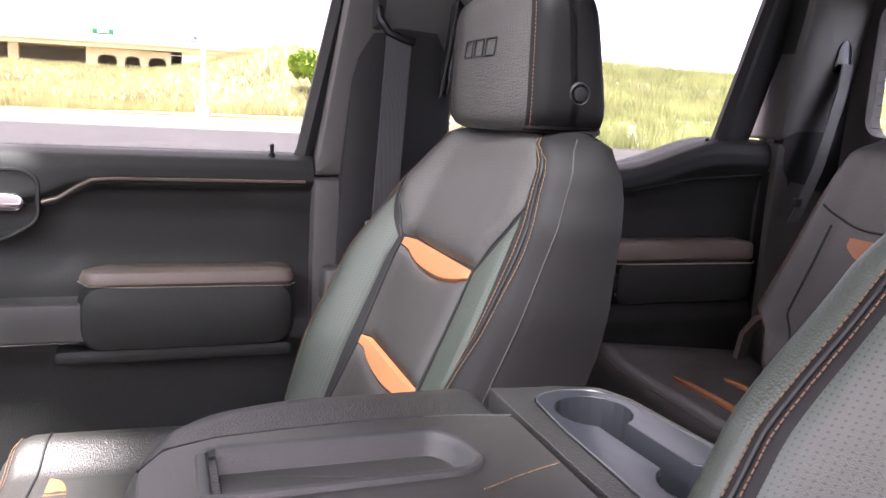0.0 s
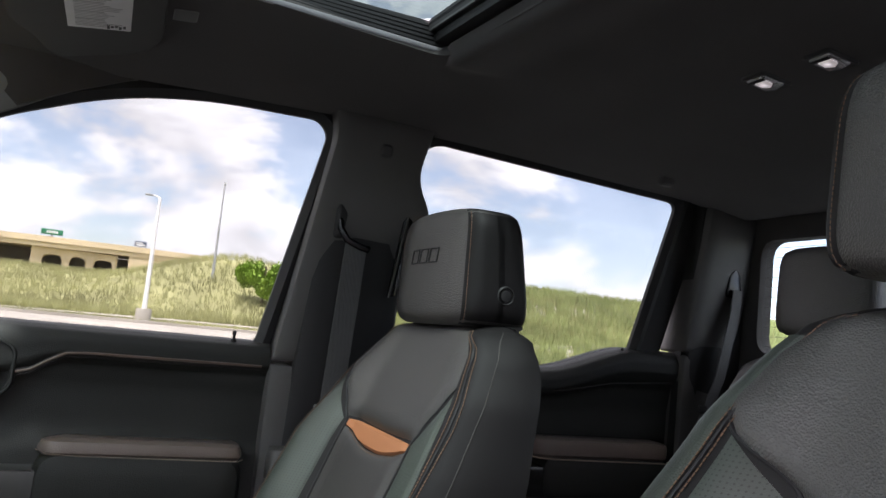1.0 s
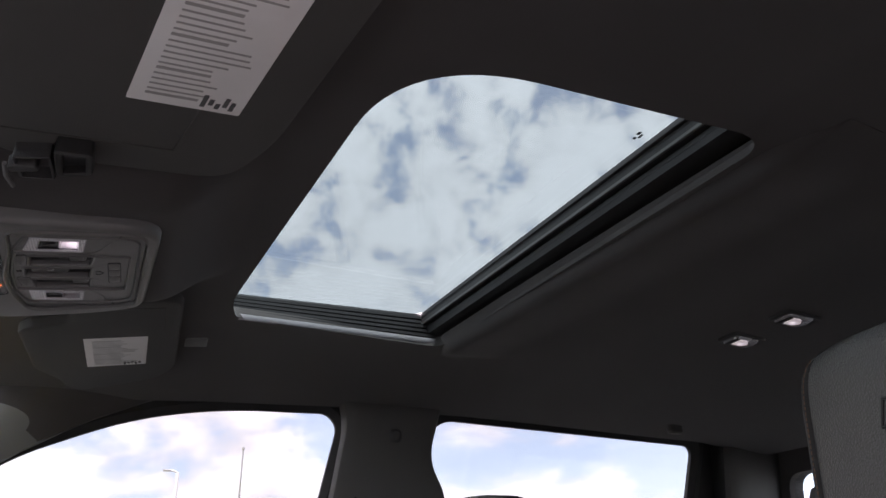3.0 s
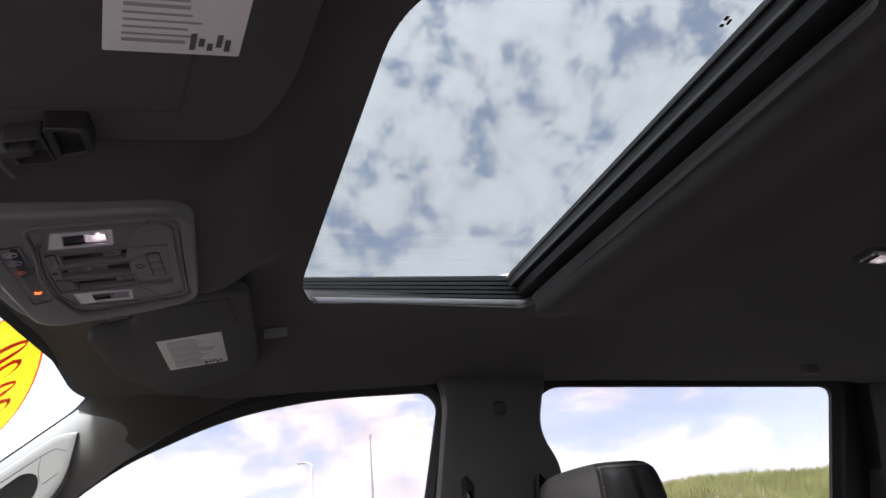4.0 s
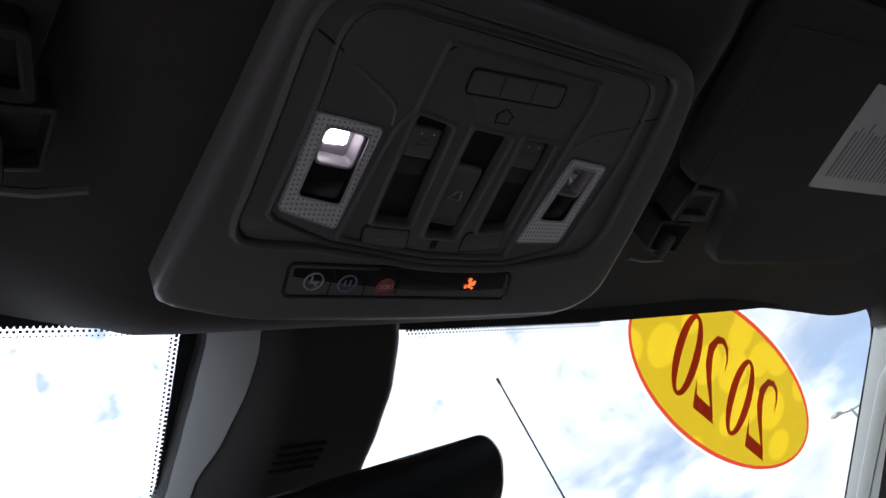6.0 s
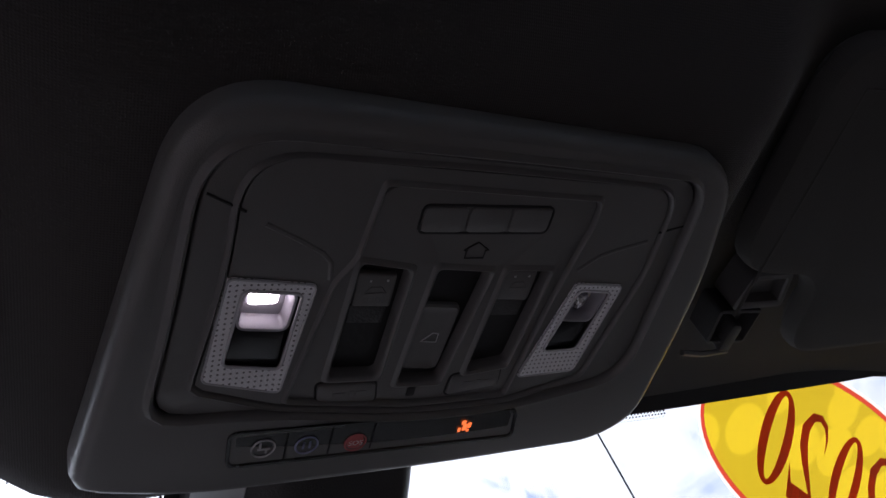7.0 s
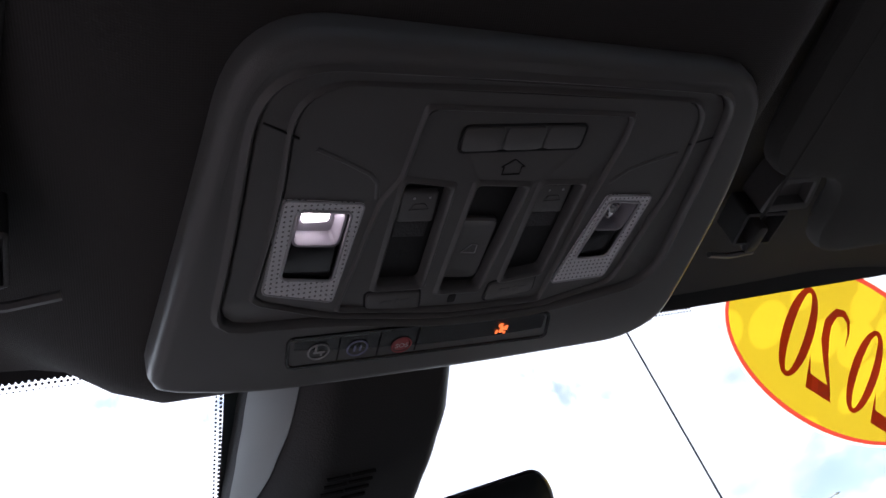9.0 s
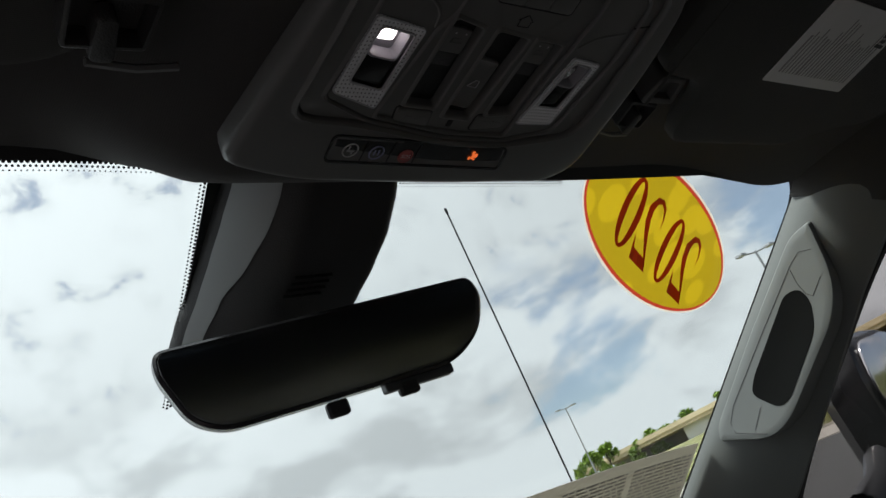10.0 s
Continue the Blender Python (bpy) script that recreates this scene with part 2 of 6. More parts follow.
def soften_led():
    n, l = LEDON.node_tree.nodes, LEDON.node_tree.links
    tc, mp, g = n.new("ShaderNodeTexCoord"), n.new("ShaderNodeMapping"), n.new("ShaderNodeTexGradient")
    mp.inputs["Location"].default_value, mp.inputs["Scale"].default_value = (-0.9, -1.0, -1.0), (1.8, 2.0, 2.0)
    g.gradient_type = "SPHERICAL"
    r = n.new("ShaderNodeMapRange")
    r.inputs["To Min"].default_value, r.inputs["To Max"].default_value = 0.06, 0.75
    r.interpolation_type = "SMOOTHSTEP"
    l.new(tc.outputs["Generated"], mp.inputs["Vector"]); l.new(mp.outputs[0], g.inputs["Vector"])
    l.new(g.outputs["Fac"], r.inputs["Value"]); l.new(r.outputs[0], n["Principled BSDF"].inputs["Emission Strength"])


soften_led()
LEDCORE = glow("bright diode", (1.0, 0.97, 0.92), 3.6)
CHAMBER = mat("pale translucent lamp plastic", (0.34, 0.33, 0.36), 0.35, var=0.04)
LENSEDGE = mat("clear lens edge", (0.50, 0.50, 0.53), 0.2, var=0.05)
AMBER = glow("amber warning light", (1.0, 0.20, 0.04), 0.45)
WHITEICON = mat("white icon print", (0.55, 0.55, 0.56), 0.6)
REDICON = mat("red icon print", (0.50, 0.12, 0.12), 0.6)
BLUEICON = mat("blue icon print", (0.32, 0.34, 0.52), 0.6)
DIMICON = mat("grey icon print", (0.16, 0.16, 0.16), 0.6)


# ---- building blocks ----
def mesh_of(bm, m, smooth=True, weld=True):
    if weld:
        bmesh.ops.recalc_face_normals(bm, faces=bm.faces)
    me = bpy.data.meshes.new("mesh")
    bm.to_mesh(me)
    bm.free()
    me.materials.append(m)
    if smooth:
        me.polygons.foreach_set("use_smooth", [True] * len(me.polygons))
        me.set_sharp_from_angle(angle=radians(38))
    return me


def part(name, bm, m, parent, label="", smooth=True):
    ob = new(name, mesh_of(bm, m, smooth) if isinstance(bm, bmesh.types.BMesh) else bm)
    ob.parent = parent
    if label:
        tagged(ob, label)
    return ob


def thing(name, label, category, at=(0, 0, 0), group="", kind=""):
    ob = new(name)
    ob.location = at
    ob.empty_display_size = 0.05
    return tagged(ob, label, category, group, kind)


def solid(name, bm, m, label, category="", kind="structure", smooth=True):
    return tagged(new(name, mesh_of(bm, m, smooth)), label, category, "", kind)


def interp(x, table):
    if x <= table[0][0]:
        return table[0][1]
    for (a, b), (c, d) in zip(table, table[1:]):
        if x <= c:
            k = (x - a) / (c - a)
            k = k * k * (3 - 2 * k) * 0.35 + k * 0.65
            return b + (d - b) * k
    return table[-1][1]


def sstep(a, b, x):
    k = min(1, max(0, (x - a) / (b - a)))
    return k * k * (3 - 2 * k)


def rpoly(pts, r, n=5):
    """A closed outline with its corners rounded."""
    out, c = [], len(pts)
    for i in range(c):
        p, a, b = Vector(pts[i]), Vector(pts[i - 1]), Vector(pts[(i + 1) % c])
        rr = r[i] if isinstance(r, (list, tuple)) else r
        da, db = (a - p), (b - p)
        k = min(rr, da.length * 0.48, db.length * 0.48)
        s, e = p + da.normalized() * k, p + db.normalized() * k
        for j in range(n + 1):
            t = j / n
            out.append(s * (1 - t) ** 2 + p * 2 * t * (1 - t) + e * t * t)
    return out


def box2(x0, x1, y0, y1):
    return [(x0, y0), (x1, y0), (x1, y1), (x0, y1)]


def inset(pts, d):
    """A convex outline moved inwards by d."""
    c, out = len(pts), []
    area = sum(pts[i - 1][0] * pts[i][1] - pts[i][0] * pts[i - 1][1] for i in range(c))
    sg = 1 if area > 0 else -1
    for i in range(c):
        a, p, b = Vector(pts[i - 1][:2]), Vector(pts[i][:2]), Vector(pts[(i + 1) % c][:2])
        u, v = (p - a).normalized(), (b - p).normalized()
        nu, nv = Vector((-u.y, u.x)) * sg, Vector((-v.y, v.x)) * sg
        k = 1 + nu.dot(nv)
        out.append(p + (nu + nv) * (d / max(0.3, k)))
    return [tuple(q) for q in out]


def loft(loops, cap0=True, cap1=True, bm=None, closed=True):
    """Skins a row of loops that have the same number of points."""
    bm = bm or bmesh.new()
    rows = [[bm.verts.new(p) for p in loop] for loop in loops]
    c = len(rows[0])
    for a, b in zip(rows, rows[1:]):
        for i in range(c if closed else c - 1):
            j = (i + 1) % c
            bm.faces.new((a[i], a[j], b[j], b[i]))
    if cap0:
        bm.faces.new(rows[0])
    if cap1:
        bm.faces.new(rows[-1])
    return bm


def steps(outline, levels, r, M=None, cap0=True, cap1=True, n=5):
    """Rings of one outline: levels are (inset, height) pairs; r rounds the corners."""
    loops = []
    for d, h in levels:
        base = inset(outline, d) if d else outline
        rr = [max(0.0008, q - d) for q in r] if isinstance(r, (list, tuple)) else max(0.0008, r - d)
        loops.append([(p.x, p.y, h) for p in rpoly(base, rr, n)])
    bm = loft(loops, cap0, cap1)
    if M is not None:
        bm.transform(M)
    return bm


def slab(outline, r, h0, h1, edge=0.003, M=None, n=5):
    """A plate with rounded corners and softened edges between two heights."""
    s = 1 if h1 > h0 else -1
    return steps(outline, [(edge, h0), (0, h0 + s * edge), (0, h1 - s * edge), (edge * 0.3, h1 - s * edge * 0.3), (edge, h1)], r, M, n=n)


def block(x0, x1, y0, y1, z0, z1, r=0.01, edge=0.004):
    return slab(box2(x0, x1, y0, y1), r, z0, z1, edge)


def tube(pts, r, n=8, closed=False, bm=None, flat=1.0):
    pts = [Vector(p) for p in pts]
    loops, up = [], Vector((0.13, 0.21, 0.97))
    c = len(pts)
    for i, p in enumerate(pts):
        a, b = (pts[i - 1], pts[(i + 1) % c]) if closed else (pts[max(0, i - 1)], pts[min(c - 1, i + 1)])
        d = (b - a).normalized()
        s = d.cross(up).normalized()
        t = s.cross(d)
        loops.append([p + (s * math.cos(2 * math.pi * j / n) + t * flat * math.sin(2 * math.pi * j / n)) * r for j in range(n)])
    if closed:
        loops.append(loops[0])
    return loft(loops, not closed, not closed, bm)


def resample(pts, step):
    pts = [Vector(p) for p in pts]
    out, left = [], 0.0
    for a, b in zip(pts, pts[1:]):
        L = (b - a).length
        if L < 1e-9:
            continue
        d = left
        while d < L:
            out.append((a + (b - a) * (d / L), (b - a).normalized()))
            d += step
        left = d - L
    return out


def stitches(lines, pitch=0.0058, length=0.0042, r=0.0008):
    """Short thread dashes along lines."""
    bm = bmesh.new()
    for pts in lines:
        for p, d in resample(pts, pitch):
            tube([p - d * length / 2, p + d * length / 2], r, 5, bm=bm)
    return bm


def grid(f, nu, nv, bm=None, wrap=False):
    bm = bm or bmesh.new()
    rows = [[bm.verts.new(f(i / nu, j / nv)) for i in range(nu + (0 if wrap else 1))] for j in range(nv + 1)]
    for a, b in zip(rows, rows[1:]):
        for i in range(nu):
            k = (i + 1) % len(a)
            bm.faces.new((a[i], a[k], b[k], b[i]))
    return bm


def shell(f, nu, nv, thick):
    """A sheet with a front f(u, v) -> (point, outward) and a thickness behind it."""
    bm = bmesh.new()
    tops, backs = [], []
    for j in range(nv + 1):
        t, b = [], []
        for i in range(nu + 1):
            p, o = f(i / nu, j / nv)
            p, o = Vector(p), Vector(o)
            t.append(bm.verts.new(p)); b.append(bm.verts.new(p - o * thick))
        tops.append(t); backs.append(b)
    for rows in (tops, backs):
        for a, b in zip(rows, rows[1:]):
            for i in range(nu):
                bm.faces.new((a[i], a[i + 1], b[i + 1], b[i]))
    ring = lambda R: [*R[0], *[r[-1] for r in R[1:]], *R[-1][-2::-1], *[r[0] for r in R[-2:0:-1]]]
    a, b = ring(tops), ring(backs)
    for i in range(len(a)):
        j = (i + 1) % len(a)
        bm.faces.new((a[i], a[j], b[j], b[i]))
    return bm


def text_mesh(words, size, M, m, depth=0.0, shear=0.0):
    c = bpy.data.curves.new("words", "FONT")
    c.body, c.size, c.extrude, c.align_x, c.align_y, c.shear = words, size, depth, "CENTER", "CENTER", shear
    c.resolution_u = 4
    o = bpy.data.objects.new("words", c)
    scene.collection.objects.link(o)
    me = bpy.data.meshes.new_from_object(o.evaluated_get(bpy.context.evaluated_depsgraph_get()))
    bpy.data.objects.remove(o)
    me.transform(M)
    me.materials.clear()
    me.materials.append(m)
    return me


def bars(rows, M, depth=0.0006):
    """Flat printed bars: (x0, x1, y0, y1) rectangles in one mesh."""
    bm = bmesh.new()
    for x0, x1, y0, y1 in rows:
        loft([[(x0, y0, 0), (x1, y0, 0), (x1, y1, 0), (x0, y1, 0)], [(x0, y0, depth), (x1, y0, depth), (x1, y1, depth), (x0, y1, depth)]], bm=bm)
    bm.transform(M)
    return bm


# ---- shell of the cab ----
def roof_z(x, y):
    z = interp(x, [(-0.30, 1.936), (-0.15, 1.938), (0.0, 1.950), (0.18, 1.968), (0.575, 1.962), (0.80, 1.925), (1.0, 1.905), (1.6, 1.850)])
    edge = interp(x, [(-0.25, 1.895), (0.0, 1.894), (0.2, 1.902), (0.45, 1.908), (0.74, 1.905), (1.41, 1.880), (1.6, 1.850)])
    k = max(0, (abs(y) - 0.42) / 0.345)
    z += (edge - z) * min(1.3, k * k * (1.6 - 0.6 * k))
    # the cloth swells down to meet the overhead console
    dx, dy = max(0, abs(x + 0.057) - 0.094), max(0, abs(y + 0.004) - 0.136)
    d = math.hypot(dx, dy)
    plane = 1.8885 + 0.155 * x
    near = 1 - sstep(0.0, 0.11, d)
    return z + (min(z, plane) - z) * near


def side_y(z):
    return 0.83 - 0.10 * max(0, z - 1.42) if z > 1.0 else 0.83


HX0, HX1, HY = 0.182, 0.582, 0.388


def headliner():
    n = 96
    hole = rpoly([(0.222, -HY), (0.613, -HY), (0.560, 0.430), (0.172, 0.394), (0.155, 0.31)], [0.13, 0.035, 0.035, 0.02, 0.06], 12)
    outer = rpoly([(-0.226, -0.765), (1.60, -0.765), (1.60, 0.765), (-0.250, 0.765), (-0.250, -0.11), (-0.228, -0.20)], [0.10, 0.05, 0.05, 0.10, 0.06, 0.06], 12)

    def even(loop, c):
        loop = loop + loop[:1]
        acc = [0.0]
        for a, b in zip(loop, loop[1:]):
            acc.append(acc[-1] + (b - a).length)
        out = []
        for k in range(c):
            d = acc[-1] * k / c
            i = max(j for j in range(len(acc)) if acc[j] <= d)
            t = (d - acc[i]) / max(1e-9, acc[i + 1] - acc[i])
            out.append(loop[i].lerp(loop[i + 1], t))
        return out

    def cast(c, p):
        """Where the ray from c through p leaves the outer outline."""
        d = p - c
        best = None
        for a, b in zip(outer, outer[1:] + outer[:1]):
            e = b - a
            den = d.x * e.y - d.y * e.x
            if abs(den) < 1e-9:
                continue
            t = ((a.x - c.x) * e.y - (a.y - c.y) * e.x) / den
            s = ((a.x - c.x) * d.y - (a.y - c.y) * d.x) / den
            if t > 0 and -1e-6 <= s <= 1 + 1e-6 and (best is None or t < best):
                best = t
        return c + d * best

    inner = even(hole, 320)
    c = Vector(((HX0 + HX1) / 2, 0))
    out = [cast(c, p) for p in inner]
    loops = []
    lip = [(0.030, 0.024), (0.012, 0.014), (0.003, 0.006), (0.0, 0.0)]
    for d, up in lip:
        loops.append([(p.x + (p.x - c.x) * d * 2, p.y + (p.y - c.y) * d, roof_z(p.x, p.y) + up) for p in inner])
    for k in range(1, 61):
        t = (k / 60) ** 1.25
        ring = []
        for p, q in zip(inner, out):
            v = p.lerp(q, t)
            bulge = 0.0
            ring.append((v.x, v.y, roof_z(v.x, v.y) + bulge))
        loops.append(ring)
    loops.append([(q.x, q.y + (0.012 if q.y > 0 else -0.012), roof_z(q.x, q.y) + 0.03) for q in out])
    return loft(loops, False, False)


solid("ceiling", headliner(), FABRIC, "black knit headliner with a sunroof opening", "ceiling")

# rolled edge of the headliner behind the sunroof
def bar_between(p, q, w, h):
    """A straight bar with softened edges from p to q: w wide in plan, h high."""
    p, q = Vector(p), Vector(q)
    d = (q - p).normalized()
    n = Vector((-d.y, d.x, 0)).normalized()
    sec = [(-w / 2, -h * 0.3), (-w * 0.3, -h / 2), (w * 0.3, -h / 2), (w / 2, -h * 0.3), (w / 2, h / 2), (-w / 2, h / 2)]
    return loft([[e + n * a + Vector((0, 0, c)) for a, c in sec] for e in (p, q)])


roll = thing("sunroof_surround", "padded black roll and slim frame round the sunroof opening", "sunroof trim")


def roll_mesh():
    """The soft edge of the headliner behind the opening: a low swelling that dies away to the rear and at both ends."""
    def f(u, v):
        y = -0.46 + 0.93 * v
        x0 = 0.588 - 0.077 * y
        end = sstep(0, 0.10, v) * (1 - sstep(0.93, 1.0, v))
        x = x0 + 0.125 * u * (0.35 + 0.65 * end) + 0.02 * (1 - end)
        drop = 0.017 * end * (min(1, u / 0.16) ** 0.5) * (1 - sstep(0.15, 1.0, u)) - 0.016 * (1 - min(1, u / 0.10)) ** 2
        return ((x, y, roof_z(x, y) - drop - 0.0012), (0, 0, -1))
    return shell(f, 30, 44, 0.004)


part("padded_roll", roll_mesh(), FABRIC, roll)
part("edge_strip", bar_between((0.176, 0.397, 1.9715), (0.574, 0.434, 1.9730), 0.007, 0.009), STRIP, roll, "thin pale strip along the opening")
for k in range(5):
    part("track", bar_between((0.12, 0.408 + 0.0120 * k, 1.984 + 0.0105 * k), (0.60, 0.445 + 0.0045 * k, 1.984 + 0.0105 * k), 0.016, 0.0065), GASKET if k % 2 else RUBBER, roll)
rear = lambda x, y, z: (x - 0.073 * y, y, z)
for x, z, w, h, m in ((0.588, 1.994, 0.034, 0.012, RUBBER), (0.576, 2.003, 0.010, 0.008, GASKET), (0.5640, 2.012, 0.0045, 0.0045, SATINDARK), (0.568, 2.016, 0.012, 0.012, RUBBER), (0.5655, 2.026, 0.006, 0.008, GASKET)):
    part("rear_rail", bar_between(rear(x, -0.44, z), rear(x, 0.452, z), w, h), m, roll)
sun_glass = thing("sunroof", "closed tinted glass sunroof panel above the front seats", "sunroof")
part("pane", slab([(0.14, -0.45), (0.594, -0.45), (0.530, 0.456), (0.14, 0.468)], 0.02, 2.034, 2.039, 0.001), ROOFGLASS, sun_glass)
part("frame_bar", slab([(0.10, 0.464), (0.60, 0.454), (0.60, 0.53), (0.10, 0.53)], 0.004, 2.026, 2.0345, 0.001), RUBBER, sun_glass)
part("frame_bar", slab([(0.592, -0.49), (0.71, -0.49), (0.71, 0.53), (0.601, 0.53), (0.601, 0.454), (0.529, 0.454)], 0.003, 2.0265, 2.0350, 0.001), RUBBER, sun_glass)
part("glass_mark", bars([(0.552, 0.556, -0.262, -0.256), (0.558, 0.561, -0.258, -0.250), (0.553, 0.557, -0.250, -0.246)], Matrix.Translation((0, 0, 2.0325)), 0.0006), RUBBER, sun_glass)


def roof_skin():
    outer = box2(-0.238, 1.72, -0.80, 0.80)
    holes = box2(HX0 - 0.06, HX1 + 0.06, -0.47, 0.485)
    loops = []
    for base, z in ((outer, 1.962), (outer, 1.972), (inset(outer, 0.05), 2.035), (inset(outer, 0.12), 2.045)):
        loops.append([(p.x, p.y, z) for p in rpoly(base, 0.1, 8)])
    loops.append([(p.x, p.y, 2.045) for p in rpoly(holes, 0.04, 8)])
    loops.append([(p.x, p.y, 2.025) for p in rpoly(holes, 0.04, 8)])
    return loft(loops, False, False)


solid("roof_panel", roof_skin(), BODY, "dark painted steel truck roof panel", "roof")

FW = [(-0.62, 1.405), (0.356, 1.405), (0.449, 1.868), (0.425, 1.896), (0.20, 1.892), (0.02, 1.861), (-0.165, 1.784), (-0.242, 1.733), (-0.45, 1.572)]
RW = [(0.665, 1.405), (1.05, 1.405), (1.20, 1.434), (1.312, 1.470), (1.405, 1.872), (0.70, 1.898), (0.655, 1.85)]


def wall_point(x, z, off=0.0, side=1):
    return (x, side * (side_y(z) + off), z)


def ring_frame(outline, r, width, depth, side=1, off=0.0, n=6):
    """A frame that runs round a window outline on the side of the cab."""
    loops = []
    for d, o in ((0, off + 0.012), (0, off), (-width * 0.5, off - depth), (-width, off - depth * 0.6), (-width, off + 0.03)):
        base = inset(outline, d) if d else outline
        loops.append([wall_point(p.x, p.y, o, side) for p in rpoly(base, r, n)])
    return loft(loops, False, False)


def pane_on_side(outline, r, off, thick, side=1):
    loops = []
    for o in (off, off + thick):
        loops.append([wall_point(p.x, p.y, o, side) for p in rpoly(outline, r, 6)])
    return loft(loops)


def side_loft(profile, x0, x1, nx=24, side=1, bend=None):
    """A door panel from a list of (z, offset inwards): smooth bands along x."""
    def f(u, v):
        k = v * (len(profile) - 1)
        i = min(len(profile) - 2, int(k))
        t = k - i
        z = profile[i][0] + (profile[i + 1][0] - profile[i][0]) * t
        o = profile[i][1] + (profile[i + 1][1] - profile[i][1]) * t
        x = x0 + (x1 - x0) * u
        if bend:
            z, o = bend(x, z, o)
        return (x, side * (0.83 - o), z)
    return f


# ---- passenger doors ----
def door_skin(profile, x0, x1, bend=None, thick=0.02, nx=30, nv=60):
    f = side_loft(profile, x0, x1, bend=bend)
    return shell(lambda u, v: (f(u, v), (0, -1, 0)), nx, nv, thick)


FD = thing("front_door", "closed black front passenger door with leather armrest", "door", (0, 0.83, 0.62))
FD.location = (0, 0, 0)
door_profile = [(0.66, 0.03), (0.90, 0.03), (1.03, 0.035), (1.06, 0.045), (1.10, 0.03), (1.18, 0.022), (1.22, 0.004), (1.30, 0.004), (1.338, 0.014), (1.350, 0.030), (1.362, 0.040), (1.385, 0.040), (1.402, 0.028), (1.410, 0.008), (1.412, -0.03)]
def door_bend(x, z, o):
    k = sstep(0.24, 0.30, x) * sstep(1.19, 1.23, z) * (1 - sstep(1.33, 1.35, z))
    dip = 1 - sstep(-0.10, 0.0, x)
    return (z - 0.035 * dip * sstep(1.32, 1.35, z) * (1 - sstep(1.36, 1.395, z)), o + 0.010 * k)


part("panel", door_skin(door_profile, -0.66, 0.386, door_bend), SOFT, FD, "black soft-touch upper door panel")
part("armrest_body", slab(box2(-0.022, 0.350, 1.060, 1.190), 0.05, 0.0, 0.088, 0.034, Matrix(((1, 0, 0, 0), (0, 0, -1, 0.815), (0, 1, 0, 0), (0, 0, 0, 1)))), SOFT, FD)
part("armrest_pad", slab([(0.0, 0.735), (0.345, 0.735), (0.350, 0.815), (0.02, 0.815), (-0.025, 0.775)], 0.024, 1.168, 1.209, 0.017), BROWN, FD, "stitched dark brown leather armrest pad")
edge = [(-0.02, 0.774, 1.184), (0.0, 0.740, 1.182), (0.06, 0.731, 1.181), (0.20, 0.731, 1.180), (0.335, 0.731, 1.179), (0.348, 0.745, 1.181)]
part("armrest_stitching", stitches([edge], 0.0055, 0.004, 0.0008), TAN, FD)
part("grip_insert", slab(box2(-0.60, 0.0, 1.083, 1.151), 0.01, 0.0, 0.08, 0.006, Matrix(((1, 0, 0, 0), (0, 0, -1, 0.825), (0, 1, 0, 0), (0, 0, 0, 1)))), SATINDARK, FD, "dark glossy pull strip with bright edges")
for z in (1.083, 1.151):
    part("bright_line", tube([(-0.60, 0.7445, z), (-0.02, 0.7445, z)], 0.0014, 6), PALE, FD)
part("pocket_lip", slab(box2(-0.06, 0.345, 1.040, 1.066), 0.012, 0.0, 0.065, 0.008, Matrix(((1, 0, 0, 0), (0, 0, -1, 0.815), (0, 1, 0, 0), (0, 0, 0, 1)))), SOFT, FD)
seam = [(-0.074, 0.800, 1.312), (-0.05, 0.799, 1.318), (-0.02, 0.7965, 1.338), (0.005, 0.796, 1.352), (0.04, 0.796, 1.355), (0.37, 0.796, 1.355)]
part("belt_seam", tube(seam, 0.0022, 6), RUBBER, FD)
part("belt_piping", tube([(x, y - 0.0075, z + 0.007) for x, y, z in seam], 0.0030, 8), BROWN, FD, "stitched grey-brown piping")
part("belt_seam", tube([(x, y - 0.0078, z + 0.0112) for x, y, z in seam], 0.0013, 6), RUBBER, FD)
part("belt_stitching", stitches([[(x, y - 0.0108, z + 0.0075) for x, y, z in seam]], 0.0055, 0.0036, 0.0006), THREAD, FD)
bez = [(-0.30, 1.378), (-0.10, 1.378), (-0.074, 1.36), (-0.076, 1.285), (-0.13, 1.252), (-0.30, 1.245)]
DM = Matrix(((1, 0, 0, 0), (0, 0, -1, 0.82), (0, 1, 0, 0), (0, 0, 0, 1)))
part("handle_bezel", steps(bez, [(0, 0.0), (0, 0.031), (0.002, 0.034), (0.005, 0.034), (0.007, 0.031), (0.010, 0.018)], 0.02, DM), SOFT, FD)
handle = part("door_handle", slab([(-0.26, 1.336), (-0.105, 1.336), (-0.095, 1.318), (-0.105, 1.304), (-0.26, 1.304)], 0.01, 0.016, 0.040, 0.006, DM), CHROME, FD, "chrome inner door handle")
part("lock_knob", loft([[(0.311 + r * math.cos(a), 0.815 + r * math.sin(a), z) for a in np.linspace(0, 2 * math.pi, 11)[:-1]] for r, z in ((0.006, 1.405), (0.006, 1.412), (0.0035, 1.413), (0.0035, 1.421), (0.0042, 1.422), (0.0042, 1.428), (0.002, 1.430))]), RUBBER, FD)
part("window_seal", ring_frame(FW, [0.02, 0.02, 0.035, 0.05, 0.2, 0.2, 0.2, 0.2, 0.2], 0.030, 0.012), RUBBER, FD)
part("window_frame", ring_frame(inset(FW, -0.028), [0.03, 0.03, 0.05, 0.08, 0.2, 0.2, 0.2, 0.2, 0.2], 0.016, 0.006, off=0.008), GLOSSBLACK, FD)
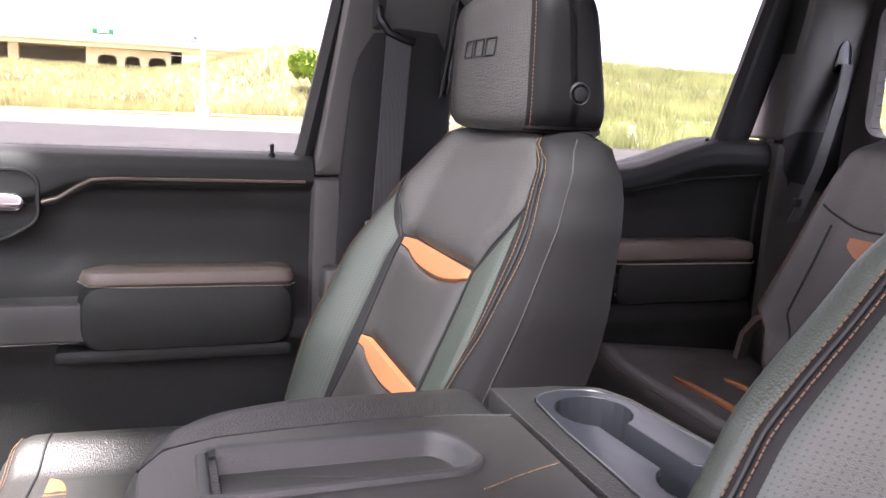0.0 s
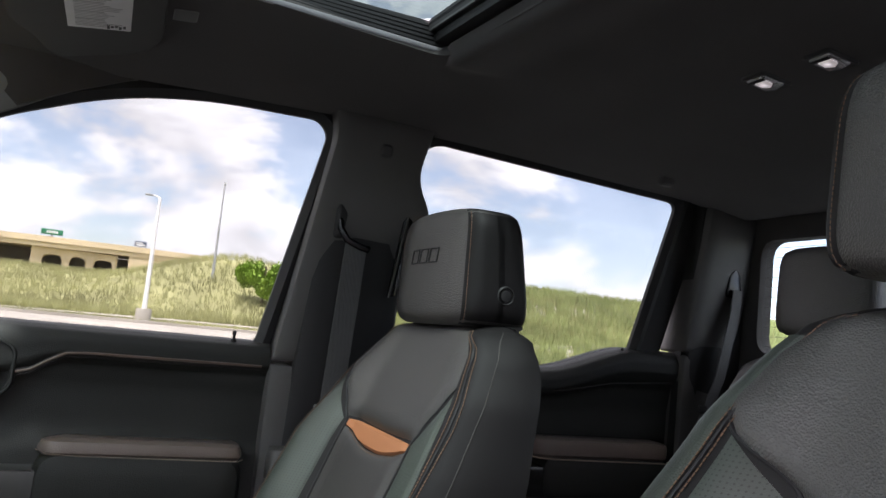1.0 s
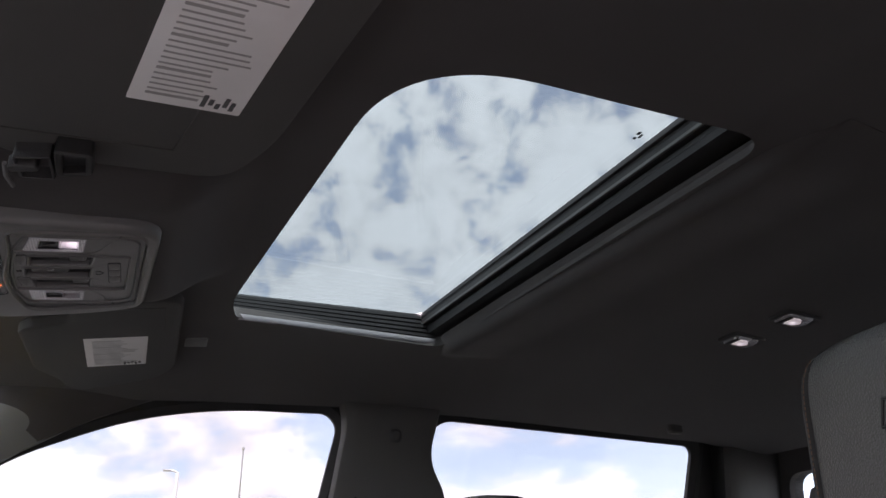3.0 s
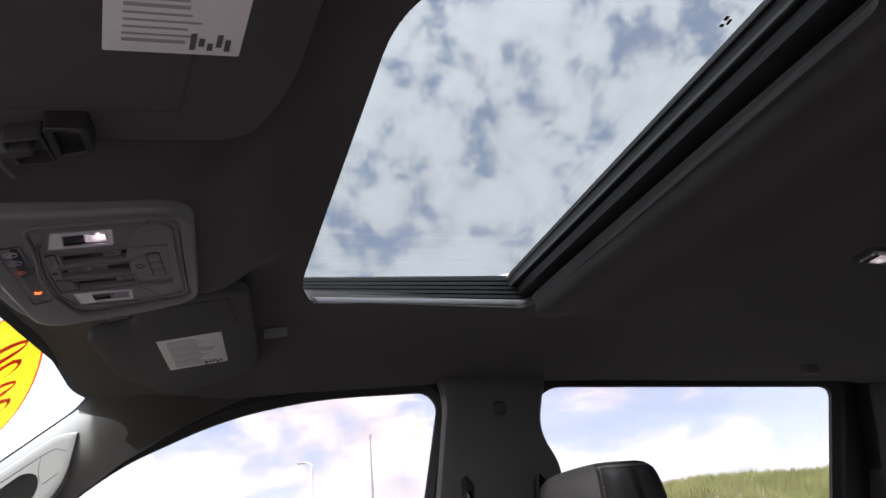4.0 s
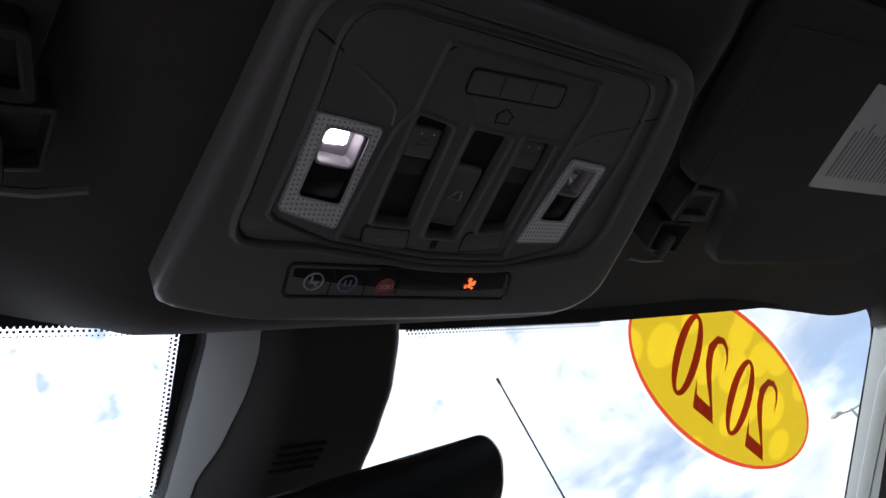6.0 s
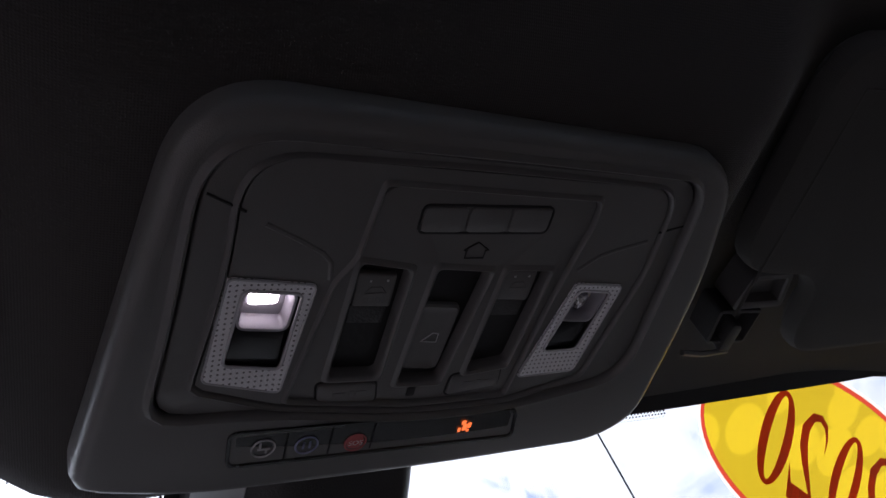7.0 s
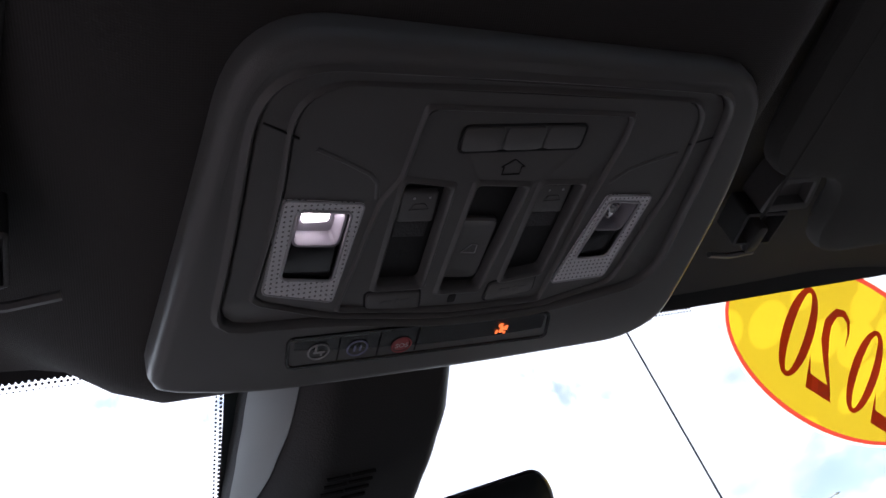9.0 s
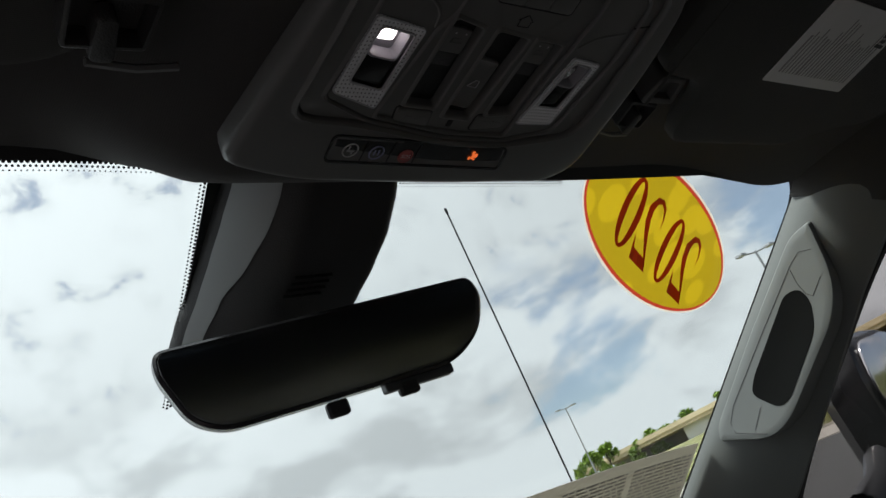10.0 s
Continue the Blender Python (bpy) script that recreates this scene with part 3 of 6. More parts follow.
part("pane", pane_on_side(inset(FW, -0.02), [0.02, 0.02, 0.03, 0.04, 0.2, 0.2, 0.2, 0.2, 0.2], 0.022, 0.004), GLASS, FD)
part("outer_skin", slab(box2(-0.66, 0.385, 0.55, 1.40), 0.03, 0.0, 0.02, 0.006, Matrix(((1, 0, 0, 0), (0, 0, 1, 0.90), (0, 1, 0, 0), (0, 0, 0, 1)))), BODY, FD)

RD = thing("rear_door", "closed black rear passenger door with kicked-up sill", "door")


def rear_bend(x, z, o):
    k = sstep(1.05, 1.33, x)
    return (z + 0.068 * k * sstep(1.24, 1.40, z), o)


part("panel", door_skin(door_profile, 0.58, 1.462, rear_bend), SOFT, RD, "black soft-touch upper door panel")
part("armrest_body", slab(box2(1.03, 1.395, 1.112, 1.212), 0.03, 0.0, 0.085, 0.02, Matrix(((1, 0, 0, 0), (0, 0, -1, 0.815), (0, 1, 0, 0), (0, 0, 0, 1)))), SOFT, RD)
part("armrest_pad", slab([(1.02, 0.735), (1.395, 0.735), (1.40, 0.82), (1.04, 0.82), (0.99, 0.79)], 0.022, 1.202, 1.250, 0.012), BROWN, RD, "dark brown leather armrest pad")
edge = [(0.99, 0.785, 1.209), (1.02, 0.738, 1.206), (1.06, 0.731, 1.205), (1.385, 0.731, 1.203), (1.398, 0.745, 1.205)]
part("armrest_piping", tube(edge, 0.0017, 6), TAN, RD, "pale tan piping")
part("grip", slab(box2(0.80, 1.062, 1.114, 1.188), 0.02, 0.0, 0.082, 0.012, Matrix(((1, 0, 0, 0), (0, 0, -1, 0.82), (0, 1, 0, 0), (0, 0, 0, 1)))), GLOSSBLACK, RD, "dark glossy pull grip")
rs = [(0.62, 0.799, 1.352), (1.1, 0.799, 1.358), (1.25, 0.799, 1.386), (1.44, 0.80, 1.40)]
part("belt_seam", tube([(x, 0.797, z) for x, y, z in rs], 0.002, 6), RUBBER, RD)
part("lock_knob", loft([[(1.289 + r * math.cos(a), 0.818 + r * math.sin(a), z) for a in np.linspace(0, 2 * math.pi, 11)[:-1]] for r, z in ((0.006, 1.452), (0.006, 1.460), (0.0035, 1.462), (0.0035, 1.470), (0.0042, 1.471), (0.0042, 1.477), (0.002, 1.479))]), RUBBER, RD)
part("window_seal", ring_frame(RW, [0.03, 0.1, 0.1, 0.015, 0.03, 0.04, 0.05], 0.030, 0.012), RUBBER, RD)
part("window_frame", ring_frame(inset(RW, -0.028), [0.05, 0.1, 0.1, 0.03, 0.05, 0.06, 0.05], 0.075, 0.006, off=0.012), RUBBER, RD)
part("pane", pane_on_side(inset(RW, -0.02), [0.02, 0.1, 0.1, 0.015, 0.03, 0.04, 0.05], 0.022, 0.004), GLASS, RD)
part("outer_skin", slab(box2(0.40, 1.45, 0.55, 1.40), 0.03, 0.0, 0.02, 0.006, Matrix(((1, 0, 0, 0), (0, 0, 1, 0.90), (0, 1, 0, 0), (0, 0, 0, 1)))), BODY, RD)


# ---- pillars ----
def plate_on_side(outline, r, off0, off1, side=1, n=6, edge=0.012):
    loops = []
    for d, o in ((0, off1), (0, off0 + edge), (edge * 0.35, off0 + edge * 0.3), (edge, off0), (edge * 3, off0 - 0.004)):
        base = inset(outline, d) if d else outline
        loops.append([wall_point(p.x, p.y, o, side) for p in rpoly(base, r, n)])
    return loft(loops, False, True)


def pillar_b(side):
    P = thing("pillar_trim", "charcoal plastic centre pillar trim between the doors", "pillar", group="pillar trims")
    top = [(0.386, 1.375), (0.62, 1.375), (0.705, 1.72), (0.655, 1.80), (0.685, 1.93), (0.445, 1.93), (0.458, 1.86)]
    part("upper_trim", plate_on_side(top, [0.006, 0.02, 0.05, 0.05, 0.02, 0.02, 0.02], -0.045, 0.04, side), PILLAR, P)
    low = [(0.378, 0.60), (0.66, 0.60), (0.62, 1.370), (0.385, 1.370)]
    part("lower_trim", plate_on_side(low, 0.006, -0.045, 0.04, side), PILLAR, P)
    part("backing", plate_on_side([(0.394, 0.60), (0.655, 0.60), (0.640, 1.93), (0.462, 1.93)], 0.01, -0.03, 0.05, side), RUBBER, P)
    part("belt_slot", plate_on_side([(0.478, 1.645), (0.50, 1.645), (0.505, 1.70), (0.488, 1.72), (0.478, 1.71)], 0.008, -0.052, 0.0, side, edge=0.003), RUBBER, P)
    part("badge_dot", plate_on_side([(0.555, 1.832), (0.585, 1.832), (0.585, 1.862), (0.555, 1.862)], 0.012, -0.0505, -0.03, side, edge=0.002), HARD, P)
    return P


pillar_b(1)
pillar_b(-1)
BELT = thing("seat_belt", "grey webbing front seat belt hanging at the centre pillar", "seat belt")


def ribbon(pts, w, across, thick=0.0016):
    across = Vector(across).normalized()
    loops = []
    pts = [Vector(p) for p in pts]
    for i, p in enumerate(pts):
        d = (pts[min(len(pts) - 1, i + 1)] - pts[max(0, i - 1)]).normalized()
        nrm = d.cross(across).normalized()
        loops.append([p + across * w / 2 + nrm * thick, p - across * w / 2 + nrm * thick, p - across * w / 2 - nrm * thick, p + across * w / 2 - nrm * thick])
    return loft(loops)


part("webbing", ribbon([(0.528, 0.745, 1.635), (0.520, 0.738, 1.50), (0.510, 0.735, 1.30), (0.50, 0.73, 1.10), (0.49, 0.735, 0.85)], 0.050, (1, 0.15, 0)), WEB, BELT)
part("guide_loop", tube([(0.490, 0.760, 1.705), (0.492, 0.748, 1.665), (0.507, 0.742, 1.642), (0.535, 0.742, 1.632), (0.556, 0.745, 1.628)], 0.008, 8), GLOSSBLACK, BELT)
part("tongue", block(0.470, 0.505, 0.70, 0.725, 1.255, 1.30, 0.006), SATIN, BELT, "metal buckle tongue")
ADJ = thing("seat_lever_cover", "rounded black cap beside the seat on the lower pillar", "cover")
part("cap", block(0.400, 0.455, 0.735, 0.80, 1.13, 1.205, 0.02, 0.012), PILLAR, ADJ)

# bracket behind the passenger headrest
HOOK = thing("headrest_bracket", "slim black bracket beside the headrest on the pillar", "bracket")
part("plate", slab([(0.615, 1.535), (0.628, 1.535), (0.655, 1.70), (0.640, 1.715), (0.63, 1.70)], 0.004, 0.0, 0.03, 0.003, Matrix(((1, 0, 0, 0), (0, 0, -1, 0.775), (0, 1, 0, 0), (0, 0, 0, 1)))), GLOSSBLACK, HOOK)
part("bright_edge", tube([(0.612, 0.742, 1.532), (0.625, 0.742, 1.62), (0.638, 0.742, 1.712)], 0.0022, 6), PALE, HOOK)


def pillar_c(side):
    P = thing("rear_pillar_trim", "charcoal plastic rear pillar trim beside the rear seat", "pillar", group="pillar trims")
    part("upper_trim", plate_on_side([(1.452, 1.482), (1.62, 1.482), (1.66, 1.87), (1.480, 1.87)], 0.01, -0.055, 0.05, side), PILLAR, P)
    part("lower_trim", plate_on_side([(1.450, 0.60), (1.63, 0.60), (1.63, 1.476), (1.452, 1.476)], 0.01, -0.055, 0.05, side), PILLAR, P)
    part("backing", plate_on_side([(1.447, 0.60), (1.66, 0.60), (1.68, 1.90), (1.47, 1.90)], 0.01, -0.03, 0.05, side), RUBBER, P)
    part("door_seal", ribbon([(1.452, side * 0.80, 0.72), (1.458, side * 0.80, 1.20), (1.463, side * 0.80, 1.47), (1.49, side * 0.775, 1.86)], 0.02, (1, 0, 0), 0.012), RUBBER, P)
    return P


pillar_c(1)
pillar_c(-1)
RB = thing("rear_seat_belt", "dark grey rear seat belt beside the back window", "seat belt")
part("webbing", ribbon([(1.585, 0.735, 1.66), (1.575, 0.73, 1.60), (1.53, 0.725, 1.42), (1.47, 0.715, 1.30)], 0.046, (1, 0.3, 0)), WEB, RB)
part("guide", slab([(1.555, 1.64), (1.605, 1.64), (1.60, 1.70), (1.58, 1.72), (1.56, 1.70)], 0.012, 0.0, 0.02, 0.005, Matrix(((1, 0, 0, 0), (0, 0, -1, 0.76), (0, 1, 0, 0), (0, 0, 0, 1)))), GLOSSBLACK, RB)
part("button_stop", block(1.455, 1.475, 0.70, 0.715, 1.335, 1.355, 0.004), RUBBER, RB)


def screen_point(y, s):
    """A point of the windscreen: s metres down the slope from the top edge."""
    a = abs(y)
    x = -0.262 - 0.796 * s + 0.10 * (a / 0.8) ** 2.6 * 0.35
    z = 1.936 - 0.605 * s - 0.018 * (a / 0.8) ** 2.6
    return Vector((x, y, z))


def pillar_face(W, D, side, swell=0.006):
    def f(u, v):
        k = v * (len(W) - 1)
        i = min(len(W) - 2, int(k))
        t = k - i
        p = Vector(W[i]).lerp(Vector(W[i + 1]), t).lerp(Vector(D[i]).lerp(Vector(D[i + 1]), t), u)
        bulge = math.sin(math.pi * min(1, max(0, u)) ** 0.7) * swell
        return (p.x + bulge * 0.35, side * (p.y - bulge), p.z)
    return shell(lambda u, v: (f(u, v), (0.2, -side * 0.9, 0.1)), 12, 40, 0.012)


def a_pillar(side):
    """Trim along the windscreen, and the cloth that runs down from the headliner to meet it."""
    edge = [tuple(screen_point(y, q) + Vector((0.008, 0, -0.010))) for y, q in ((0.770, 0.025), (0.768, 0.13), (0.763, 0.28), (0.757, 0.54), (0.750, 0.86))]
    door = [(-0.10, 0.776, 1.824), (-0.165, 0.775, 1.786), (-0.245, 0.78, 1.728), (-0.42, 0.80, 1.585), (-0.66, 0.815, 1.39)]
    P = thing("front_pillar_trim", "grey-green plastic windscreen pillar trim", "pillar", group="pillar trims")
    part("trim", pillar_face(edge, door, side, 0.020), PILLARGREY, P)
    top = [(-0.15, 0.70, 1.925), (-0.205, 0.730, 1.910), tuple(screen_point(0.764, 0.038) + Vector((0.012, -0.006, -0.008)))]
    solid("trim_corner", pillar_face(top, [(0.06, 0.772, 1.900), (-0.045, 0.770, 1.853), (-0.138, 0.768, 1.8045)], side), FABRIC, "black cloth corner of the headliner above the pillar", "trim")
    return P


a_pillar(1)
a_pillar(-1)
GH = thing("grab_handle", "grey plastic grab handle recessed in the windscreen pillar", "grab handle")
GM = Matrix(((1, 0, 0, 0), (0, 0, -1, 0.755), (0, 1, 0, 0), (0, 0, 0, 1)))
gh = [(-0.240, 1.842), (-0.250, 1.776), (-0.262, 1.742), (-0.290, 1.706), (-0.419, 1.613), (-0.462, 1.600), (-0.545, 1.628), (-0.535, 1.650), (-0.410, 1.745), (-0.277, 1.838)]
part("bezel", steps(gh, [(0, -0.04), (0, 0.006), (0.0025, 0.011), (0.008, 0.0125), (0.014, 0.0125)], [0.006, 0.05, 0.03, 0.04, 0.05, 0.03, 0.008, 0.01, 0.03, 0.02], GM), TRIMGREY, GH)
# no hole is cut; a dark plate on the bezel paints its shade
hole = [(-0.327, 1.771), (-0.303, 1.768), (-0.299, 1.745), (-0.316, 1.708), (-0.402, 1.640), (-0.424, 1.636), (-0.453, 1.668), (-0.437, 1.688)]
part("recess_shade", steps(hole, [(-0.001, 0.0115), (0.0, 0.0131), (0.0012, 0.0131), (0.0040, 0.0127)], [0.012, 0.012, 0.03, 0.04, 0.016, 0.014, 0.014, 0.02], GM), HOLESHADE, GH, "hand recess, its shade painted as a dark plate")
for pts in ([(-0.258, 1.806), (-0.276, 1.812), (-0.296, 1.802), (-0.39, 1.737), (-0.49, 1.666), (-0.509, 1.645), (-0.509, 1.629), (-0.463, 1.610)], [(-0.300, 1.797), (-0.302, 1.775), (-0.299, 1.757), (-0.292, 1.750), (-0.268, 1.768)], [(-0.451, 1.647), (-0.477, 1.622)]):
    part("seam", tube([(x, 0.7425, z) for x, z in pts], 0.00055, 5), HARD, GH)


# ---- closing walls, floor, glass ----
# added out of view only to cut low sky light through the driver's door
solid("wall_light_block", block(-4.0, 0.9, -3.2, -3.0, 0.0, 2.3, 0.05, 0.02), mat("dull grey wall paint", (0.20, 0.195, 0.19), 0.8, grain=0.4, scale=40, var=0.15, var_scale=0.8), "unseen grey wall added to block light from the driver's side", "wall")
solid("floor", block(-0.95, 1.66, -0.84, 0.84, 0.58, 0.64, 0.02), CARPET, "black carpeted cab floor", "floor")
solid("wall_front", block(-1.0, -0.92, -0.84, 0.84, 0.58, 1.36, 0.02), HARD, "black firewall behind the dashboard", "wall")
dash = [(-0.95, 1.37), (-0.60, 1.36), (-0.42, 1.31), (-0.38, 1.22), (-0.42, 1.05), (-0.55, 0.95), (-0.95, 0.95)]
solid("dashboard", slab(dash, 0.03, -0.83, 0.83, 0.01, Matrix(((1, 0, 0, 0), (0, 0, 1, 0), (0, 1, 0, 0), (0, 0, 0, 1)))), HARD, "plain black dashboard under the windscreen", "dashboard")


def rear_wall():
    outer = box2(-0.82, 0.82, 0.58, 1.95)
    win = box2(-0.715, 0.715, 1.50, 1.80)
    M = Matrix(((0, 0, 1, 1.635), (1, 0, 0, 0), (0, 1, 0, 0), (0, 0, 0, 1)))
    loops = [[(p.x, p.y, h) for p in rpoly(o, r, 6)] for o, r, h in ((win, 0.05, 0.05), (win, 0.05, 0.004), (inset(win, -0.012), 0.05, 0.0), (outer, 0.02, 0.0), (outer, 0.02, 0.05), (inset(win, -0.012), 0.05, 0.05), (win, 0.05, 0.05))]
    bm = loft(loops, False, False)
    bm.transform(M)
    return bm


solid("wall_rear", rear_wall(), FABRIC, "black trimmed back wall of the cab with a window", "wall")
W2 = thing("window_2", "tinted back window with fine defroster lines", "window", kind="structure")
part("pane", slab(box2(-0.73, 0.73, 1.485, 1.815), 0.05, 0.0, 0.004, 0.001, Matrix(((0, 0, 1, 1.655), (1, 0, 0, 0), (0, 1, 0, 0), (0, 0, 0, 1)))), PRIVACY, W2)
for k in range(11):
    part("defroster_line", tube([(1.652, -0.70, 1.52 + 0.026 * k), (1.652, 0.70, 1.52 + 0.026 * k)], 0.0008, 5), HARD, W2)
# driver's side: rear door wall and the body sill under the open front door
solid("wall_left", plate_on_side([(0.40, 0.58), (1.63, 0.58), (1.66, 1.40), (0.402, 1.40)], 0.02, -0.02, 0.05, -1), SOFT, "black rear door panel on the driver's side", "wall")
W3 = thing("window_3", "rear side window on the driver's side", "window", kind="structure")
part("frame", ring_frame(RW, [0.03, 0.1, 0.1, 0.015, 0.03, 0.04, 0.05], 0.055, 0.012, -1), RUBBER, W3)
part("pane", pane_on_side(inset(RW, -0.02), [0.02, 0.1, 0.1, 0.015, 0.03, 0.04, 0.05], 0.022, 0.004, -1), GLASS, W3)
solid("sill", block(-0.66, 0.42, -0.88, -0.80, 0.55, 0.70, 0.02), BODY, "painted door sill under the open driver's door", "sill")


def rail(side):
    """Strip that closes the gap between the headliner and the door openings."""
    def f(u, v):
        x = -0.02 + 1.62 * u
        zt = roof_z(x, 0.765) + 0.004
        z = zt + 0.02 * v
        return (x, side * (0.766 + 0.05 * v), z)
    return shell(lambda u, v: (f(u, v), (0, -side, 0)), 40, 4, 0.01)


solid("trim_right", rail(1), FABRIC, "black cloth edge of the headliner", "trim")
solid("trim_left", rail(-1), FABRIC, "black cloth edge of the headliner", "trim")


def band_low(y):
    """How far the printed band reaches down the glass."""
    return interp(y, [(-0.8, -0.010), (-0.2, -0.014), (-0.05, -0.010), (0.08, 0.001), (0.30, 0.004), (0.50, 0.002), (0.70, -0.002), (0.80, 0.004)])


W1 = thing("window_1", "curved laminated windscreen with a dotted black border", "window", kind="structure")
part("pane", shell(lambda u, v: (screen_point(-0.80 + 1.60 * u, -0.11 + 0.97 * v), (0.6, 0, -0.8)), 24, 12, -0.004), SHIELD, W1)
part("top_band", shell(lambda u, v: (screen_point(-0.79 + 1.58 * u, -0.10 + (0.10 + band_low(-0.79 + 1.58 * u)) * v) + Vector((0.003, 0, -0.004)), (0.6, 0, -0.8)), 60, 2, 0.001), RUBBER, W1)


def frit_dots():
    bm = bmesh.new()
    for row in range(3):
        for k in range(470):
            y = -0.78 + 0.0034 * k + (0.0017 if row % 2 else 0)
            if -0.095 < y < 0.08 or abs(y) > 0.74 or y > 0.30:
                continue
            c = screen_point(y, band_low(y) + 0.0005 + 0.0030 * row) + Vector((0.002, 0, -0.003))
            r = 0.0014 - 0.0004 * row
            bm.faces.new([bm.verts.new(c + Vector((0.796 * r * math.sin(a), r * math.cos(a), 0.605 * r * math.sin(a)))) for a in np.linspace(0, 2 * math.pi, 7)[:-1]])
    for side, y0 in ((-1, -0.0990),):
        for row in range(3):
            for k in range(66):
                c = screen_point(y0 + 0.002 + side * 0.0030 * row - 0.000225 * k, -0.005 + 0.003 * k + 0.0015 * (row % 2)) + Vector((0.002, 0, -0.003))
                r = 0.0015 - 0.0003 * row
                bm.faces.new([bm.verts.new(c + Vector((0.796 * r * math.sin(a), r * math.cos(a), 0.605 * r * math.sin(a)))) for a in np.linspace(0, 2 * math.pi, 7)[:-1]])
    return bm


def frit_corner(side, y0, y1, s0, s1, r):
    """Black printed border that fills the corner of the glass outside a rounded opening."""
    bm = bmesh.new()
    at = lambda y, q: bm.verts.new(screen_point(side * y, q) + Vector((0.003, 0, -0.004)))
    rows = [[at(y0 - r + r * math.sin(t), s0 + r - r * math.cos(t)), at(y0 - r + (y1 - y0 + r) * math.sin(t) ** 0.5, s0 + r - (r + 0.03) * math.cos(t) ** 0.5)] for t in np.linspace(0, math.pi / 2, 12)]
    rows += [[at(y0 - 0.03 * (q - s0 - r), q), at(y1, q)] for q in np.linspace(s0 + r, s1, 10)[1:]]
    for a, b in zip(rows, rows[1:]):
        bm.faces.new((a[0], a[1], b[1], b[0]))
    return bm


for sd in (-1, 1):
    part("border", frit_corner(sd, 0.780, 0.815, -0.002, 0.85, 0.060), RUBBER, W1)
dots = part("frit_dots", frit_dots(), RUBBER, W1)
tagged(dots, "rows of tiny black dots on the glass border", kind="stuff")


# ---- front seats ----
def back_x(z):
    return 0.452 + (z - 1.116) * 0.42


def back_w(z):
    return interp(z, [(0.90, 0.24), (1.0, 0.268), (1.25, 0.272), (1.36, 0.258), (1.43, 0.232), (1.465, 0.205), (1.485, 0.175), (1.497, 0.12)])


SEAT = {"inner": -1, "swell": 1.0}


def back_front(u, z, off=0.0):
    b = interp(z, [(0.90, 0.06), (1.1, 0.085), (1.25, 0.075), (1.37, 0.040), (1.45, 0.012), (1.5, 0.0)])
    a = abs(u)
    if u * SEAT["inner"] > 0:
        b *= SEAT["swell"]
    x = back_x(z) - b * sstep(0.40, 0.80, a) + 0.055 * max(0, (a - 0.80) / 0.20) ** 4 + 0.012 * (1 - min(1, a / 0.42)) * 0
    x += 0.05 * sstep(1.47, 1.50, z)
    return Vector((x - off, back_w(z) * u, z + off * 0.35))


def seat_back_mesh():
    zs = [0.90 + 0.60 * k / 44 * 0.9 for k in range(44)] + [1.44, 1.455, 1.468, 1.478, 1.486, 1.492, 1.497]
    zs = sorted(set(round(z, 4) for z in zs if z < 1.44)) + [1.44, 1.455, 1.468, 1.478, 1.486, 1.492, 1.497]
    loops = []
    for z in zs:
        t = interp(z, [(0.90, 0.21), (1.2, 0.175), (1.40, 0.125), (1.47, 0.095), (1.497, 0.04)])
        w, bx = back_w(z), back_x(z)
        ring = [back_front(u, z) for u in np.linspace(-1, 1, 49)]
        for k in (0.35, 0.7, 0.92):
            ring.append(Vector((back_front(1, z).x + (bx + t - back_front(1, z).x) * k, w * (1.0 + 0.02 * math.sin(k * 3.1)), z)))
        ring += [Vector((bx + t + 0.01 * (1 - u * u), w * u * 0.94, z)) for u in np.linspace(1, -1, 13)]
        for k in (0.92, 0.7, 0.35):
            ring.append(Vector((back_front(-1, z).x + (bx + t - back_front(-1, z).x) * k, -w * (1.0 + 0.02 * math.sin(k * 3.1)), z)))
        loops.append(ring)
    return loft(loops)


def back_patch(lo, hi, edge, off=0.006, n=28, nv=24, soft=0.16):
    """A padded panel of the seat back: lo/hi give z at a lateral place; edge(v) the half width."""
    def f(s, v):
        uu = (s * 2 - 1)
        z0, z1 = lo(uu), hi(uu)
        z = z0 + (z1 - z0) * v
        u = uu * edge(z)
        k = min(1, min(s, 1 - s) / soft) if soft else 1
        j = min(1, min(v, 1 - v) / soft) if soft else 1
        puff = off * math.sqrt(max(0, (1 - (1 - k) ** 2) * (1 - (1 - j) ** 2)))
        return back_front(u, z, 0.0008 + puff), (-0.9, 0, 0.35)
    return shell(f, n, nv, 0.012)


def head_front(dy, k, width=0.350):
    """A place on the front of the pad: dy across (-1 to 1), k up (-1 to 1)."""
    e = max((1 - abs(k) ** 5) ** 0.2, 0.55)
    dx = -(1 - abs(dy) ** 7) ** (1 / 7)
    x = 0.638 - 0.007 * k + dx * (0.064 - 0.008 * k) * (e * 0.35 + 0.65) + 0.016 * dy ** 2
    return Vector((x, dy * width / 2 * (1.0 - 0.035 * k) * e ** 0.45, 1.583 + 0.100 * k))


